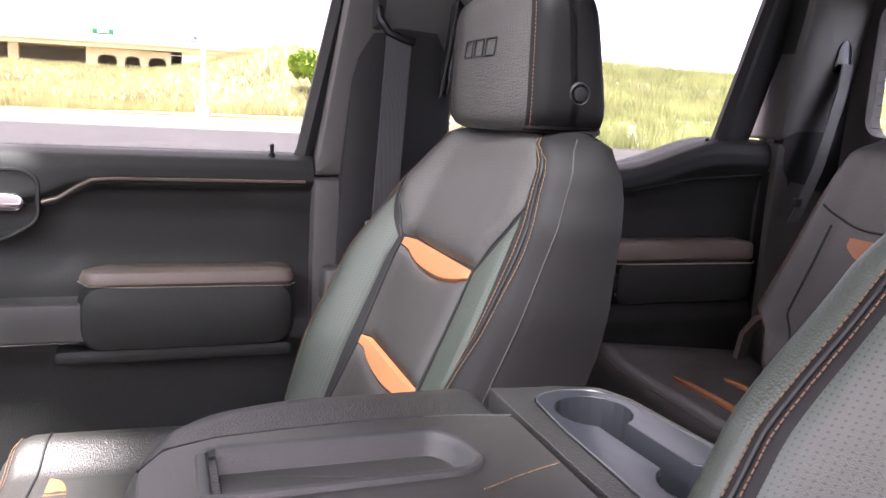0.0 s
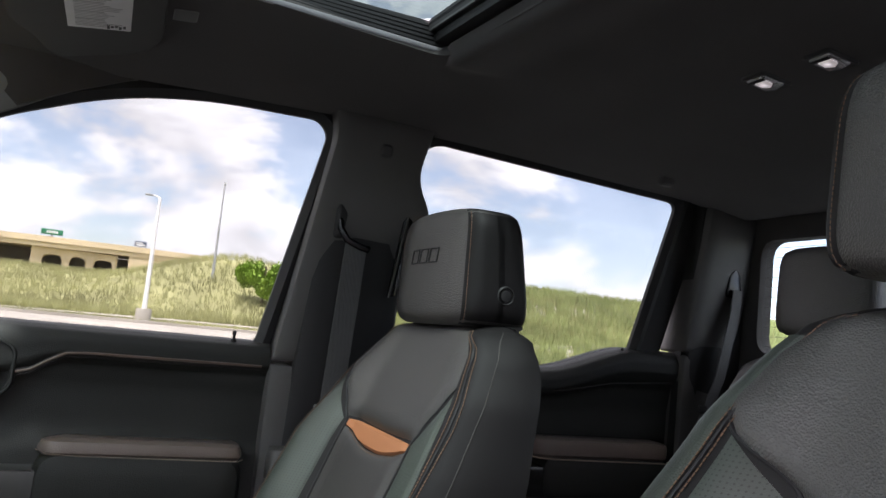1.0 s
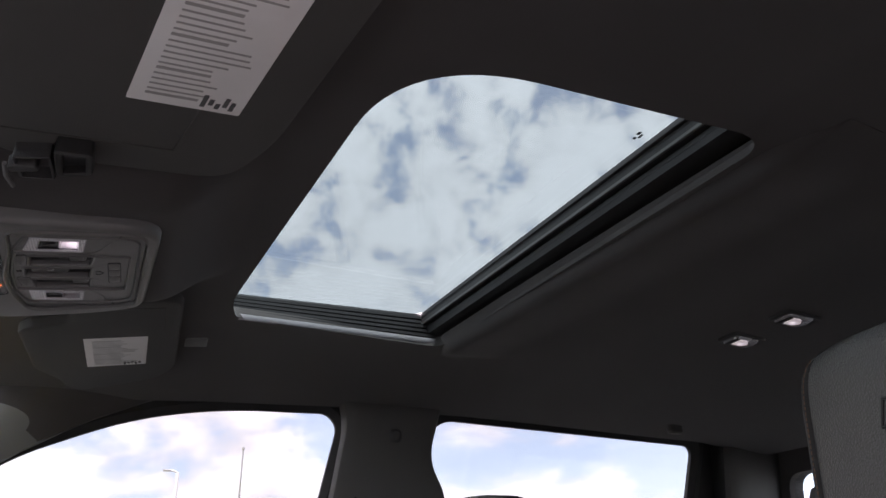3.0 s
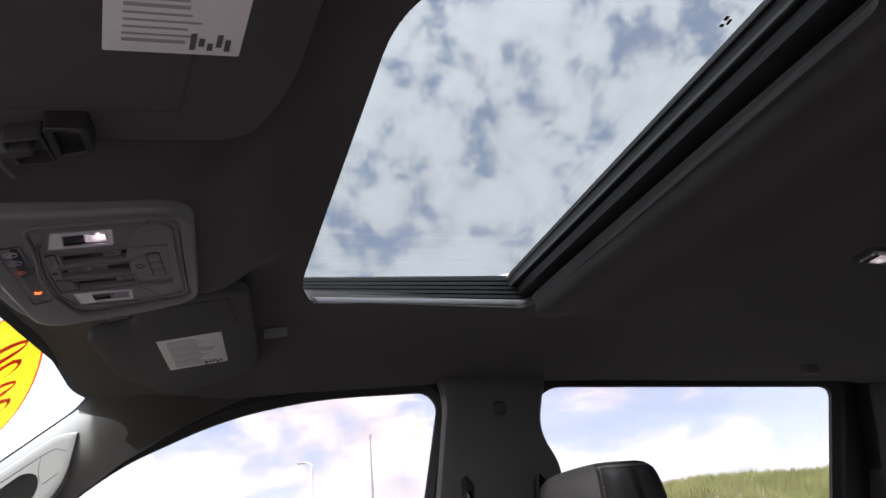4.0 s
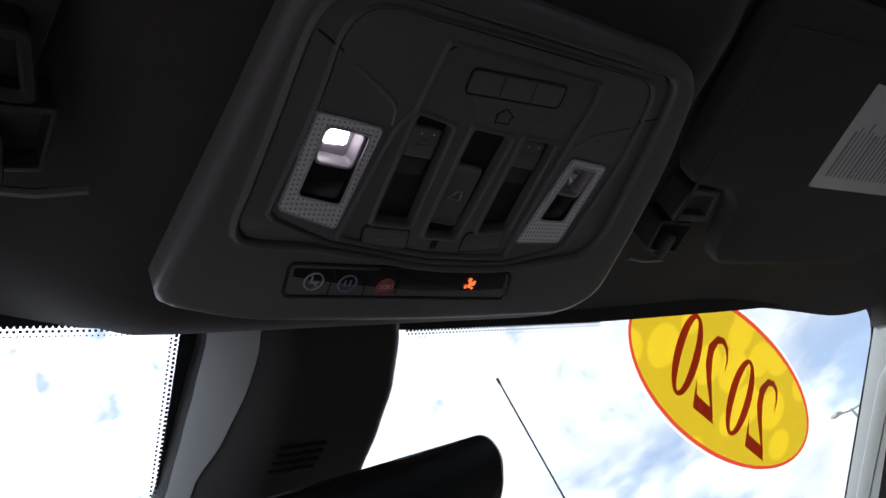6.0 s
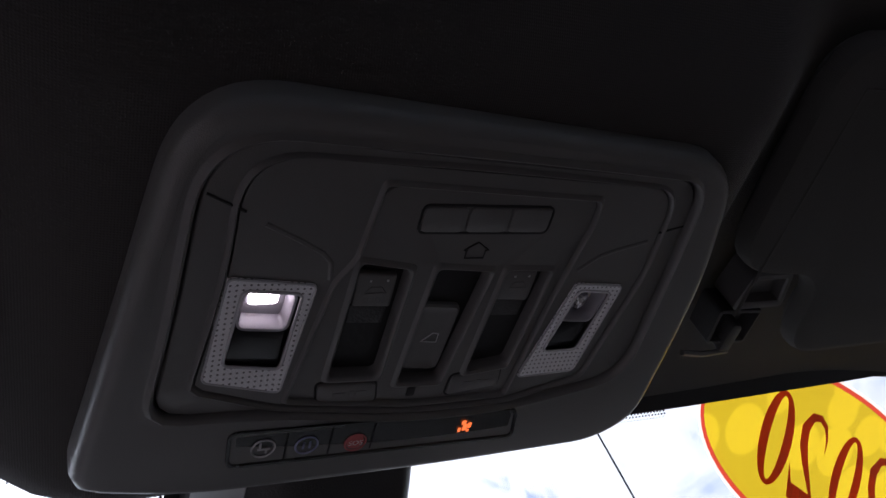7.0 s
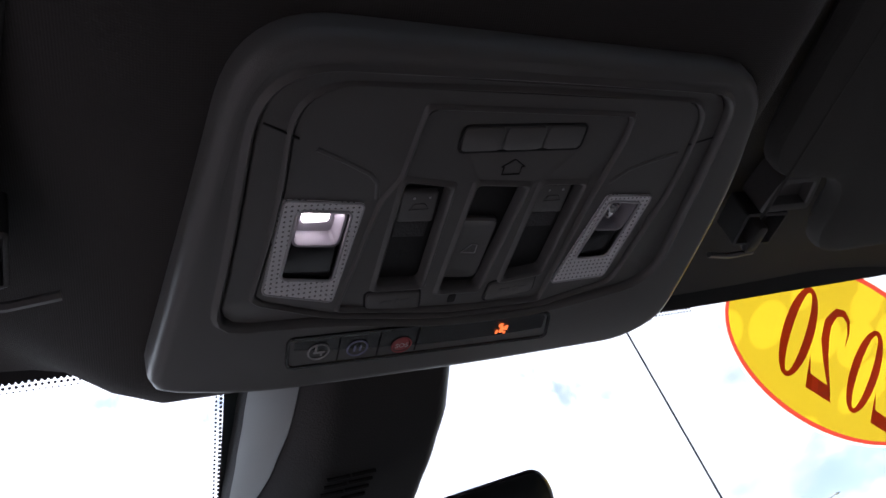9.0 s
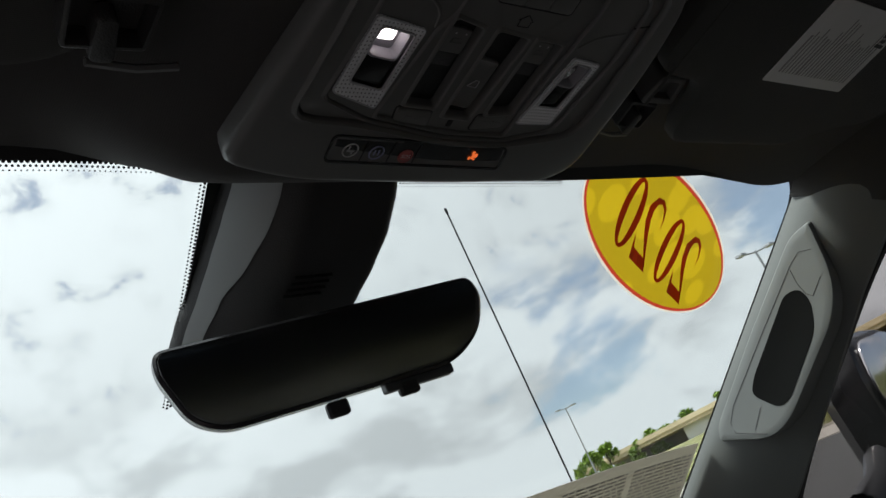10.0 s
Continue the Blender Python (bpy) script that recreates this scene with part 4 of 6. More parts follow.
def head_block(width=0.350, n=48):
    """The pad of a headrest: front face at x 0.57, taller than deep."""
    loops = []
    zs = np.linspace(-1, 1, 27)
    for k in zs:
        e = (1 - abs(k) ** 5) ** 0.2 if abs(k) < 1 else 0.0
        e = max(e, 0.55)
        z = 1.583 + 0.100 * k
        ring = []
        for j in range(n):
            a = 2 * math.pi * j / n
            c, s = math.cos(a), math.sin(a)
            q = 7
            r = (abs(c) ** q + abs(s) ** q) ** (-1 / q)
            dx, dy = r * c, r * s
            depth = 0.064 - 0.008 * k
            w = width / 2 * (1.0 - 0.035 * k)
            x = 0.638 - 0.007 * k + dx * depth * (e * 0.35 + 0.65)
            x += 0.016 * (dy ** 2) * (1 if dx < 0 else 0)
            ring.append((x, dy * w * e ** 0.45, z))
        loops.append(ring)
    return loft(loops)


def head_side(sd, width=0.350):
    """The panel that wraps the side of the pad, a hair proud of it."""
    def f(u, v):
        k = -0.97 + 1.94 * v
        e = max((1 - abs(k) ** 5) ** 0.2, 0.55)
        a = sd * (math.pi / 2) + (u - 0.5) * radians(95)
        c, q = math.cos(a), math.sin(a)
        r = (abs(c) ** 7 + abs(q) ** 7) ** (-1 / 7)
        dx, dy = r * c, r * q
        x = 0.638 - 0.007 * k + dx * (0.064 - 0.008 * k) * (e * 0.35 + 0.65) + (0.016 * dy ** 2 if dx < 0 else 0)
        return Vector((x, dy * width / 2 * (1 - 0.035 * k) * e ** 0.45 + sd * 0.0008, 1.583 + 0.100 * k)), (0, sd, 0)
    return shell(f, 24, 20, 0.003)


def badge():
    """Plain embossed strokes in place of the stitched emblem on a headrest."""
    segs = []
    for x0 in (-0.046, -0.012, 0.022):
        box = [(x0, -0.011), (x0 + 0.026, -0.011), (x0 + 0.031, 0.011), (x0 + 0.005, 0.011)]
        segs += list(zip(box, box[1:] + box[:1]))
    return segs


def front_seat(ox, cy, oz, lift, inner, swell, seam_at, half=0.50):
    """inner: the side (+1 or -1 in y) that faces the middle of the cab; swell: how far its bolster stands out."""
    SEAT["inner"], SEAT["swell"] = inner, swell
    S = thing("bucket_chair", "black leather bucket seat with orange inserts and tan stitching", "seat", (ox, cy, oz), "front seats")
    back = part("backrest", seat_back_mesh(), VINYL, S, "black vinyl backrest sides")
    up_edge = lambda z: interp(z, [(1.290, half + 0.03), (1.32, half * 0.8 + 0.20), (1.365, 0.74), (1.39, 0.84), (1.44, 0.84), (1.5, 0.72)])
    part("upper_panel", back_patch(lambda u: 1.292 + 0.004 * u * u, lambda u: 1.488, up_edge, 0.009), LEATHER, back, "smooth leather shoulder panel")
    mid_edge = lambda z: half + interp(z, [(0.92, 0.04), (1.10, 0.0), (1.29, 0.02)])
    part("insert_panel", back_patch(lambda u: 1.122, lambda u: 1.276 - 0.022 * (1 - u * u) ** 1.0, mid_edge, 0.008), INSERT, back, "perforated leather insert")
    part("insert_panel", back_patch(lambda u: 0.94, lambda u: 1.104 - 0.022 * (1 - u * u), mid_edge, 0.008), INSERT, back, "perforated leather insert")
    part("orange_insert", back_patch(lambda u: 1.278 - 0.023 * (1 - abs(u) ** 2.5), lambda u: 1.290, mid_edge, 0.006, 30, 8), ORANGE, back, "orange leather insert")
    part("orange_insert", back_patch(lambda u: 1.106 - 0.023 * (1 - abs(u) ** 2.5), lambda u: 1.120, mid_edge, 0.006, 30, 8), ORANGE, back, "orange leather insert")
    for sd in (-1, 1):
        def bolster(q, v):
            u0 = half + 0.06
            u = u0 + ((seam_at(1.25) - 0.03 if sd == inner else 0.82) - u0) * q
            z1 = 1.290 + (u - u0) / (0.86 - u0) * 0.095
            z = 0.93 + (z1 - 0.93) * v
            puff = 0.004 * min(1, min(q, 1 - q) / 0.12) * min(1, min(v, 1 - v) / 0.06)
            return back_front(sd * u, z, 0.0006 + puff), (-0.9, 0, 0.3)
        part("bolster_panel", shell(bolster, 16, 30, 0.008), PERF, back, "perforated leather side bolster")
    if swell > 0.5:
        def strip_front(q, v):
            z = 0.93 + (1.455 - 0.93) * v
            u = seam_at(z) + 0.05 + (0.95 - seam_at(z) - 0.05) * q
            return back_front(inner * u, z, 0.0012 + 0.002 * min(1, min(q, 1 - q) / 0.15)), (-0.9, 0, 0.3)
        # same leather as the rest, coloured with the green light falling on it
        part("edge_panel", shell(strip_front, 14, 34, 0.006), EDGELEATHER, back, "plain leather bolster edge")
    lines, seams = [], []
    for sd in (-1, 1):
        su = seam_at if sd == inner else (lambda z: 0.84)
        for du in (0.0, 0.045):
            lines.append([back_front(sd * (su(z) + du), z, 0.0015) for z in np.linspace(0.92, 1.478, 60)])
        seams.append([back_front(sd * (su(z) + 0.022), z, 0.0004) for z in np.linspace(0.92, 1.48, 60)])
        seams.append([back_front(sd * (up_edge(z) + 0.012), z, 0.0) for z in np.linspace(1.291, 1.39, 24)])
        seams.append([back_front(sd * (mid_edge(z) + 0.012), z, 0.0) for z in np.linspace(0.93, 1.285, 30)])
    lines.append([back_front(u, 1.276 - 0.025 * (1 - abs(u / 0.52) ** 2.5), 0.004) for u in np.linspace(-0.48, 0.48, 30)])
    for ln in lines:
        part("stitching", stitches([ln]), THREAD, back)
    for sm in seams:
        part("seam", tube(sm, 0.0022, 6), RUBBER, back)
    for sd in (-1, 1):
        part("piping", tube([back_front(sd * 0.982, z, 0.0006) for z in np.linspace(0.93, 1.478, 40)], 0.0011, 6), PALE, back, "dark piping along the side panel")
        part("piping", tube([Vector((back_x(z) + interp(z, [(0.90, 0.21), (1.2, 0.175), (1.40, 0.125), (1.47, 0.095)]) - 0.008, sd * (back_w(z) * 0.985 + 0.002), z)) for z in np.linspace(0.93, 1.468, 40)], 0.0011, 6), PALE, back, "dark piping along the side panel")
    # headrest
    hd = part("headrest", head_block(), LEATHER, S, "padded headrest with embossed emblem")
    hd.location = (0, 0.010 if lift == 0 else 0.0, lift)
    for sd in (-1, 1):
        part("post", tube([(0.632, sd * 0.075, 1.46), (0.632, sd * 0.075, 1.52)], 0.007, 10), SATIN, hd)
        part("stitching", stitches([[head_front(sd * 0.90, k) - Vector((0.0003, 0, 0)) for k in np.linspace(-0.93, 0.94, 30)]], 0.0055, 0.0035, 0.0007), THREAD, hd)
        part("side_panel", head_side(sd), VINYL, hd, "black vinyl side of the headrest")
    bm = bmesh.new()
    for (a, b), (c, d) in badge():
        P = lambda y, z: head_front(-y * 1.25 / 0.175, (0.02 + z * 1.1) / 0.1) - Vector((0.0004, 0, 0))
        tube([P(a, b), P((a + c) / 2, (b + d) / 2), P(c, d)], 0.0016, 6, bm=bm)
    part("emblem", bm, RUBBER, hd, "embossed strokes of an emblem")
    btn = [(0.0, 0.0), (0.016, 0.0), (0.017, 0.002), (0.013, 0.003), (0.011, 0.001), (0.010, 0.004), (0.0, 0.005)]
    bm = loft([[(0.655 + r * math.cos(a), inner * (0.1725 + h), 1.538 + r * math.sin(a)) for a in np.linspace(0, 2 * math.pi, 25)[:-1]] for r, h in ((0.017, -0.004), (0.017, 0.005), (0.014, 0.007), (0.0115, 0.004), (0.010, 0.004), (0.009, 0.007), (0.004, 0.008))])
    part("release_button", bm, RUBBER, hd)
    # cushion
    def cushion(u, v):
        a = 2 * u - 1
        x = -0.15 + 0.67 * v
        w = 0.255 + 0.012 * math.sin(v * 3.1)
        z = 0.918 - 0.025 * v + 0.034 * sstep(0.5, 0.8, abs(a)) - 0.05 * max(0, (abs(a) - 0.85) / 0.15) ** 2 - 0.10 * (1 - sstep(0.0, 0.13, v)) ** 2
        return Vector((x - 0.03 * (1 - a * a) * (1 - v), w * a, z))
    cu = part("cushion", shell(lambda u, v: (cushion(u, v), (0, 0, 1)), 44, 36, 0.16), LEATHER, S)
    part("insert_panel", shell(lambda u, v: (cushion(0.5 + (u - 0.5) * 0.46, 0.17 + 0.75 * v) + Vector((0, 0, 0.004 + 0.004 * min(1, min(u, 1 - u) / 0.2))), (0, 0, 1)), 20, 20, 0.01), PERF_TOP, cu, "perforated leather insert")
    for v0 in (0.185, 0.54):
        part("orange_insert", shell(lambda u, v: (cushion(0.5 + (u - 0.5) * 0.44, v0 + 0.048 * v * (1 - abs(2 * u - 1) ** 3) ** 0.5) + Vector((0, 0, 0.008)), (0, 0, 1)), 28, 5, 0.006), ORANGE, cu, "orange leather insert")
    part("stitching", stitches([[cushion(u, 0.075) + Vector((0, 0, 0.002)) for u in np.linspace(0.05, 0.95, 40)], [cushion(u, 0.085) + Vector((0, 0, 0.002)) for u in np.linspace(0.05, 0.95, 40)]]), THREAD, cu)
    part("seam", tube([cushion(u, 0.15) + Vector((0, 0, 0.001)) for u in np.linspace(0.04, 0.96, 30)], 0.002, 6), RUBBER, cu)
    part("base", block(0.0, 0.50, -0.22, 0.22, 0.64 - oz, 0.86, 0.03), HARD, S)
    return S


front_seat(0.0, 0.46, 0.0, 0.0, -1, 0.05, lambda z: interp(z, [(0.90, 0.72), (1.15, 0.80), (1.23, 0.86), (1.33, 0.89), (1.45, 0.87), (1.48, 0.76)]))
front_seat(0.085, -0.46, 0.045, 0.03, 1, 1.0, lambda z: 0.76, 0.34)


# ---- rear bench ----
def rear_seat(cy, w, label):
    S = thing("rear_bench", label, "rear seat", (0, cy, 0), "rear seats")
    ctr = 0.38 if cy > 0 else 0.5

    def back(u, v):
        a = 2 * u - 1
        z = 0.96 + 0.545 * v
        ww = w * interp(v, [(0, 0.80), (0.35, 1.0), (0.62, 0.98), (0.85, 0.84), (1.0, 0.70)])
        if cy > 0 and a > 0:
            ww = interp(v, [(0.0, 0.060), (0.09, 0.065), (0.17, 0.105), (0.25, 0.130), (0.32, 0.185), (0.55, 0.171), (0.81, 0.160), (0.93, 0.145), (1.0, 0.09)])
        x = 1.275 + 0.205 * v - 0.05 * sstep(0.45, 0.8, abs(a)) * (1 - v) + 0.05 * max(0, (abs(a) - 0.85) / 0.15) ** 2 + 0.03 * sstep(0.93, 1, v)
        return Vector((x, ww * a, z))
    b = part("backrest", shell(lambda u, v: (back(u, v), (-1, 0, 0.2)), 40, 40, 0.12), LEATHER, S)
    part("insert_panel", shell(lambda u, v: (back(ctr + (u - 0.5) * 0.46, 0.05 + 0.46 * v) + Vector((-0.006, 0, 0)), (-1, 0, 0.2)), 16, 16, 0.01), LEATHER, b, "leather insert")
    for v0 in (0.60, 0.345):
        part("orange_insert", shell(lambda u, v: (back(ctr + (u - 0.5) * 0.44, v0 - 0.05 * (1 - abs(2 * u - 1) ** 2.5) * (1 - v) + 0.03 * v) + Vector((-0.010, 0, 0)), (-1, 0, 0.2)), 24, 6, 0.008), ORANGE, b, "orange leather insert")
    ln = [[back(0.5 + s * ((0.43 if cy > 0 and s > 0 else 0.34) + 0.02 * k), v) + Vector((-0.002, 0, 0)) for v in np.linspace(0.1, 0.78, 40)] for s in (-1, 1) for k in (0, 1)]
    for one in ln:
        part("stitching", stitches([one]), THREAD, b)
    part("seam", tube([back(u, 0.66 + 0.12 * abs(2 * u - 1) ** 2) + Vector((-0.001, 0, 0)) for u in np.linspace(0.12, 0.88, 30)], 0.0025, 6), RUBBER, b)
    for s in (-1, 1):
        part("seam", tube([back(0.5 + s * 0.28, v) + Vector((-0.001, 0, 0)) for v in np.linspace(0.03, 0.66, 30)], 0.0025, 6), RUBBER, b)
    part("piping", tube([back(0.5 + 0.5 * s, 0.02 + 0.9 * v) + Vector((0.004, 0.0, 0)) for s in (-1,) for v in np.linspace(0, 1, 30)], 0.002, 6), THREAD, b)
    hb = head_block(0.26)
    hb.transform(Matrix.Translation((0.905, -0.05 if cy > 0 else 0.0, 0.062)))
    h = part("headrest", hb, LEATHER, S)
    for sd in (-1, 1):
        part("post", tube([(1.53, sd * 0.06 - (0.05 if cy > 0 else 0), 1.46), (1.53, sd * 0.06 - (0.05 if cy > 0 else 0), 1.57)], 0.006, 8), HARD, h)

    def cush(u, v):
        a = 2 * u - 1
        x = 0.93 + 0.42 * v
        z = 1.035 - 0.045 * v + 0.018 * sstep(0.5, 0.85, abs(a)) - 0.04 * max(0, (abs(a) - 0.86) / 0.14) ** 2 - 0.09 * (1 - sstep(0, 0.16, v)) ** 2
        return Vector((x, w * 0.98 * a, z))
    c = part("cushion", shell(lambda u, v: (cush(u, v), (0, 0, 1)), 40, 30, 0.16), LEATHER, S)
    for v0 in (0.26, 0.56):
        part("orange_insert", shell(lambda u, v: (cush(ctr + 0.02 + (u - 0.5) * 0.46, v0 + 0.045 * v * (1 - abs(2 * u - 1) ** 3) ** 0.5) + Vector((0, 0, 0.005)), (0, 0, 1)), 24, 4, 0.006), ORANGE, c, "orange leather insert")
    part("stitching", stitches([[cush(u, 0.09) + Vector((0, 0, 0.002)) for u in np.linspace(0.05, 0.95, 40)]]), THREAD, c)
    if cy > 0:
        part("hinge_cover", ribbon([(1.345, 0.140, 1.125), (1.330, 0.172, 1.105), (1.318, 0.196, 1.065), (1.312, 0.204, 0.99), (1.31, 0.206, 0.93)], 0.032, (1, 0.2, 0), 0.006), BROWN, S, "brown curved hinge cover")
    part("base", block(0.98, 1.32, -w * 0.9, w * 0.9, 0.64, 0.89, 0.02), HARD, S)
    return S


rear_seat(0.455, 0.285, "black leather rear seat with orange inserts beside the door")
rear_seat(-0.155, 0.305, "black leather middle rear seat section with orange inserts")
BU = thing("rear_buckle", "black plastic seat belt buckle on the rear seat", "buckle")
part("body", block(1.338, 1.362, 0.38, 0.41, 1.258, 1.285, 0.005), RUBBER, BU)
part("strap", tube([(1.35, 0.395, 1.26), (1.33, 0.39, 1.18), (1.30, 0.38, 1.05)], 0.008, 6, flat=0.4), WEB, BU)


def holed(outline, r, holes, hr, top, bottom, M, lip=0.0014, outer_lip=None, bead=0.0):
    """A raised plate with softened openings right through it."""
    bm = bmesh.new()
    caps, walls = [], []
    for base, rad, out in [(outline, r, False)] + [(h, hr, True) for h in holes]:
        sg = -1 if out else 1
        prev = None
        q = (lip if not isinstance(lip, tuple) else lip[(holes.index(base))]) if out else (outer_lip or 0.0014)
        rise = (bead if not isinstance(bead, tuple) else bead[holes.index(base)]) if out else 0.0
        crest = ((1.9 * q * sg, top), (1.25 * q * sg, top + 0.85 * rise), (0.7 * q * sg, top + rise), (0.25 * q * sg, top + 0.6 * rise), (0.0, top - 0.3 * q), (0.0, bottom))
        for d, h in crest if rise else ((q * sg, top), (0.84 * q * sg, top - 0.03 * q), (0.34 * q * sg, top - 0.22 * q), (0.12 * q * sg, top - 0.46 * q), (0.0, top - q), (0.0 if out else -0.0008, bottom)):
            ring = [bm.verts.new((p.x, p.y, h)) for p in rpoly(inset(base, d) if d else base, rad, 5)]
            c = len(ring)
            if prev is None:
                caps += [bm.edges.new((ring[k], ring[(k + 1) % c])) for k in range(c)]
            else:
                for k in range(c):
                    bm.faces.new((prev[k], prev[(k + 1) % c], ring[(k + 1) % c], ring[k]))
            prev = ring
    bmesh.ops.triangle_fill(bm, edges=caps, use_beauty=True, use_dissolve=False)
    bm.transform(M)
    return bm


# ---- centre console ----
CC = thing("centre_console", "black leather-topped centre console with tray and two cup holders", "console")
top_out = [(0.083, -0.19), (0.50, -0.19), (0.502, 0.232), (0.240, 0.238), (0.125, 0.200), (0.083, 0.100)]
tray = [(0.150, -0.030), (0.396, -0.030), (0.418, -0.010), (0.413, 0.040), (0.392, 0.072), (0.165, 0.078), (0.150, 0.066)]
TRAY_R = [0.012, 0.02, 0.02, 0.03, 0.03, 0.012, 0.012]


def lid():
    loops = []
    rr = [0.05, 0.012, 0.012, 0.10, 0.08, 0.08]
    for base, r, h in ((inset(top_out, 0.012), rr, 1.03), (top_out, rr, 1.06), (top_out, rr, 1.118), (inset(top_out, 0.004), rr, 1.140), (inset(top_out, 0.014), rr, 1.156), (inset(top_out, 0.032), rr, 1.167), (inset(top_out, 0.06), rr, 1.1715), (inset(top_out, 0.085), rr, 1.172)):
        loops.append([(p.x, p.y, h) for p in rpoly(base, r, 7)])
    return loft(loops, True, False)


lid_part = part("lid", lid(), LIDSKIN, CC, "soft leather-look console lid")
part("tray", steps(tray, [(-0.001, 1.1735), (0.0, 1.1770), (0.0015, 1.1785), (0.008, 1.1785), (0.0100, 1.1770), (0.0120, 1.1700), (0.0175, 1.1580), (0.019, 1.1555), (0.022, 1.1550)], TRAY_R, cap0=False, n=7), HARD, lid_part, "recessed black plastic tray")
crease = [(0.100, 0.045), (0.122, 0.085), (0.170, 0.103), (0.240, 0.109), (0.330, 0.112), (0.424, 0.107), (0.490, 0.092)]
inlay_out = [(0.106, -0.130), (0.488, -0.130)] + crease[::-1]
part("tray_floor", steps(inset(tray, 0.0205), [(0.0, 1.1540), (0.001, 1.1566), (0.003, 1.1562)], 0.01, cap0=False, n=5), LIDTEX, lid_part, "textured rubber mat in the tray")
part("lid_top", holed(inset(top_out, 0.0845), [0.01, 0.004, 0.004, 0.03, 0.02, 0.02], [tray], TRAY_R, 1.1721, 1.165, Matrix.Identity(4), 0.0008, 0.0002), LIDSKIN, lid_part)
part("textured_inlay", holed(inlay_out, 0.010, [inset(tray, -0.0005)], TRAY_R, 1.1738, 1.1700, Matrix.Identity(4), 0.0006, 0.0010), LIDTEX, lid_part, "textured inlay round the tray")
part("lid_seam", tube([(x, y + 0.002, 1.1728) for x, y in crease], 0.0016, 6), RUBBER, lid_part)
part("lid_stitching", stitches([[(0.395, -0.060, 1.1745), (0.430, -0.046, 1.1745), (0.465, -0.034, 1.1745), (0.488, -0.029, 1.1745)]]), THREAD, lid_part)
part("body", block(0.11, 0.66, -0.17, 0.150, 0.64, 1.05, 0.04, 0.01), HARD, CC)


def arc(cx, cy, r, a0, a1, n=18):
    return [(cx + r * math.cos(radians(a)), cy + r * math.sin(radians(a))) for a in np.linspace(a0, a1, n)]


# two cup wells joined by a short channel, in a slate plate with a leather-look surround
CUPS = arc(0.598, 0.096, 0.046, -66, 246) + arc(0.606, -0.092, 0.043, 116, 424)
PLATE = [(0.532, -0.185), (0.680, -0.185), (0.674, -0.03), (0.657, 0.115), (0.636, 0.156), (0.585, 0.168), (0.544, 0.150), (0.536, 0.06)]
FLANK = [(0.505, -0.192), (0.690, -0.192), (0.684, -0.03), (0.668, 0.125), (0.648, 0.168), (0.595, 0.184), (0.506, 0.210)]
cup = part("cup_holder", holed(PLATE, [0.01, 0.01, 0.05, 0.05, 0.03, 0.03, 0.03, 0.03], [CUPS], 0.0008, 1.1690, 1.094, Matrix.Identity(4)), STEELBLUE, CC, "slate plastic cup holder plate")
part("well_floor", slab(box2(0.52, 0.672, -0.17, 0.150), 0.03, 1.088, 1.096, 0.002), HARD, cup, "black floor of the cup wells")
part("surround", holed(FLANK, 0.012, [inset(PLATE, -0.0016)], [0.01, 0.01, 0.05, 0.05, 0.03, 0.03, 0.03, 0.03], 1.1675, 1.05, Matrix.Identity(4)), LIDSKIN, cup, "leather-look surround")
part("plate_edge", tube([(p.x, p.y, 1.1688) for p in rpoly(inset(PLATE, 0.0006), [0.01, 0.01, 0.05, 0.05, 0.03, 0.03, 0.03, 0.03], 5)], 0.0012, 6, closed=True), SATINDARK, cup)

# ---- overhead console ----
OM = Matrix(((0, 1, 0, 0), (1, 0, 0, 0), (0, 0.155, -1, 1.882), (0, 0, 0, 1)))
OS = OM @ Matrix.Translation((0, 0, -0.0028))
OC = thing("overhead_console", "dark grey overhead console with reading lamps and switches", "overhead console")
OC_MID = Vector((0.0, -0.04))


def polar(outline, r, n=168):
    """An outline resampled by even angles round the middle of the console."""
    loop = rpoly(outline, r, 10)
    out = []
    for k in range(n):
        a = 2 * math.pi * k / n
        d, best = Vector((math.cos(a), math.sin(a))), None
        for p, q in zip(loop, loop[1:] + loop[:1]):
            e = q - p
            den = d.x * e.y - d.y * e.x
            if abs(den) < 1e-12:
                continue
            w = p - OC_MID
            t, u = (w.x * e.y - w.y * e.x) / den, (w.x * d.y - w.y * d.x) / den
            if t > 0 and -1e-6 <= u <= 1 + 1e-6 and (best is None or t < best):
                best = t
        out.append(OC_MID + d * best)
    return out


def between(A, B, levels, cap=False):
    """Rings that run from outline A to outline B: levels are (share, height)."""
    bm = loft([[(*p.lerp(q, k), h) for p, q in zip(A, B)] for k, h in levels], False, cap)
    bm.transform(OM)
    return bm


def grown(A, d):
    return [p + (p - OC_MID).normalized() * d for p in A]


def rings(*levels):
    """Skins rings given as (outline, growth, height)."""
    bm = loft([[(*p, h) for p in (grown(A, d) if d else A)] for A, d, h in levels], False, False)
    bm.transform(OM)
    return bm


LAMP_L = [(-0.1030, -0.0300), (-0.0672, -0.0345), (-0.0742, -0.0915), (-0.1082, -0.0815)]
LAMP_R = [(0.0588, -0.0385), (0.0885, -0.0408), (0.0810, -0.0955), (0.0460, -0.0965)]
STACK = [(-0.0485, 0.0098), (0.0530, 0.0052), (0.0542, -0.0060), (0.0478, -0.0487), (0.0425, -0.1065), (-0.0111, -0.1058), (-0.0705, -0.0962), (-0.0598, -0.0345), (-0.0525, -0.0232)]
STACK_R = [0.010, 0.008, 0.02, 0.02, 0.004, 0.02, 0.003, 0.01, 0.006]
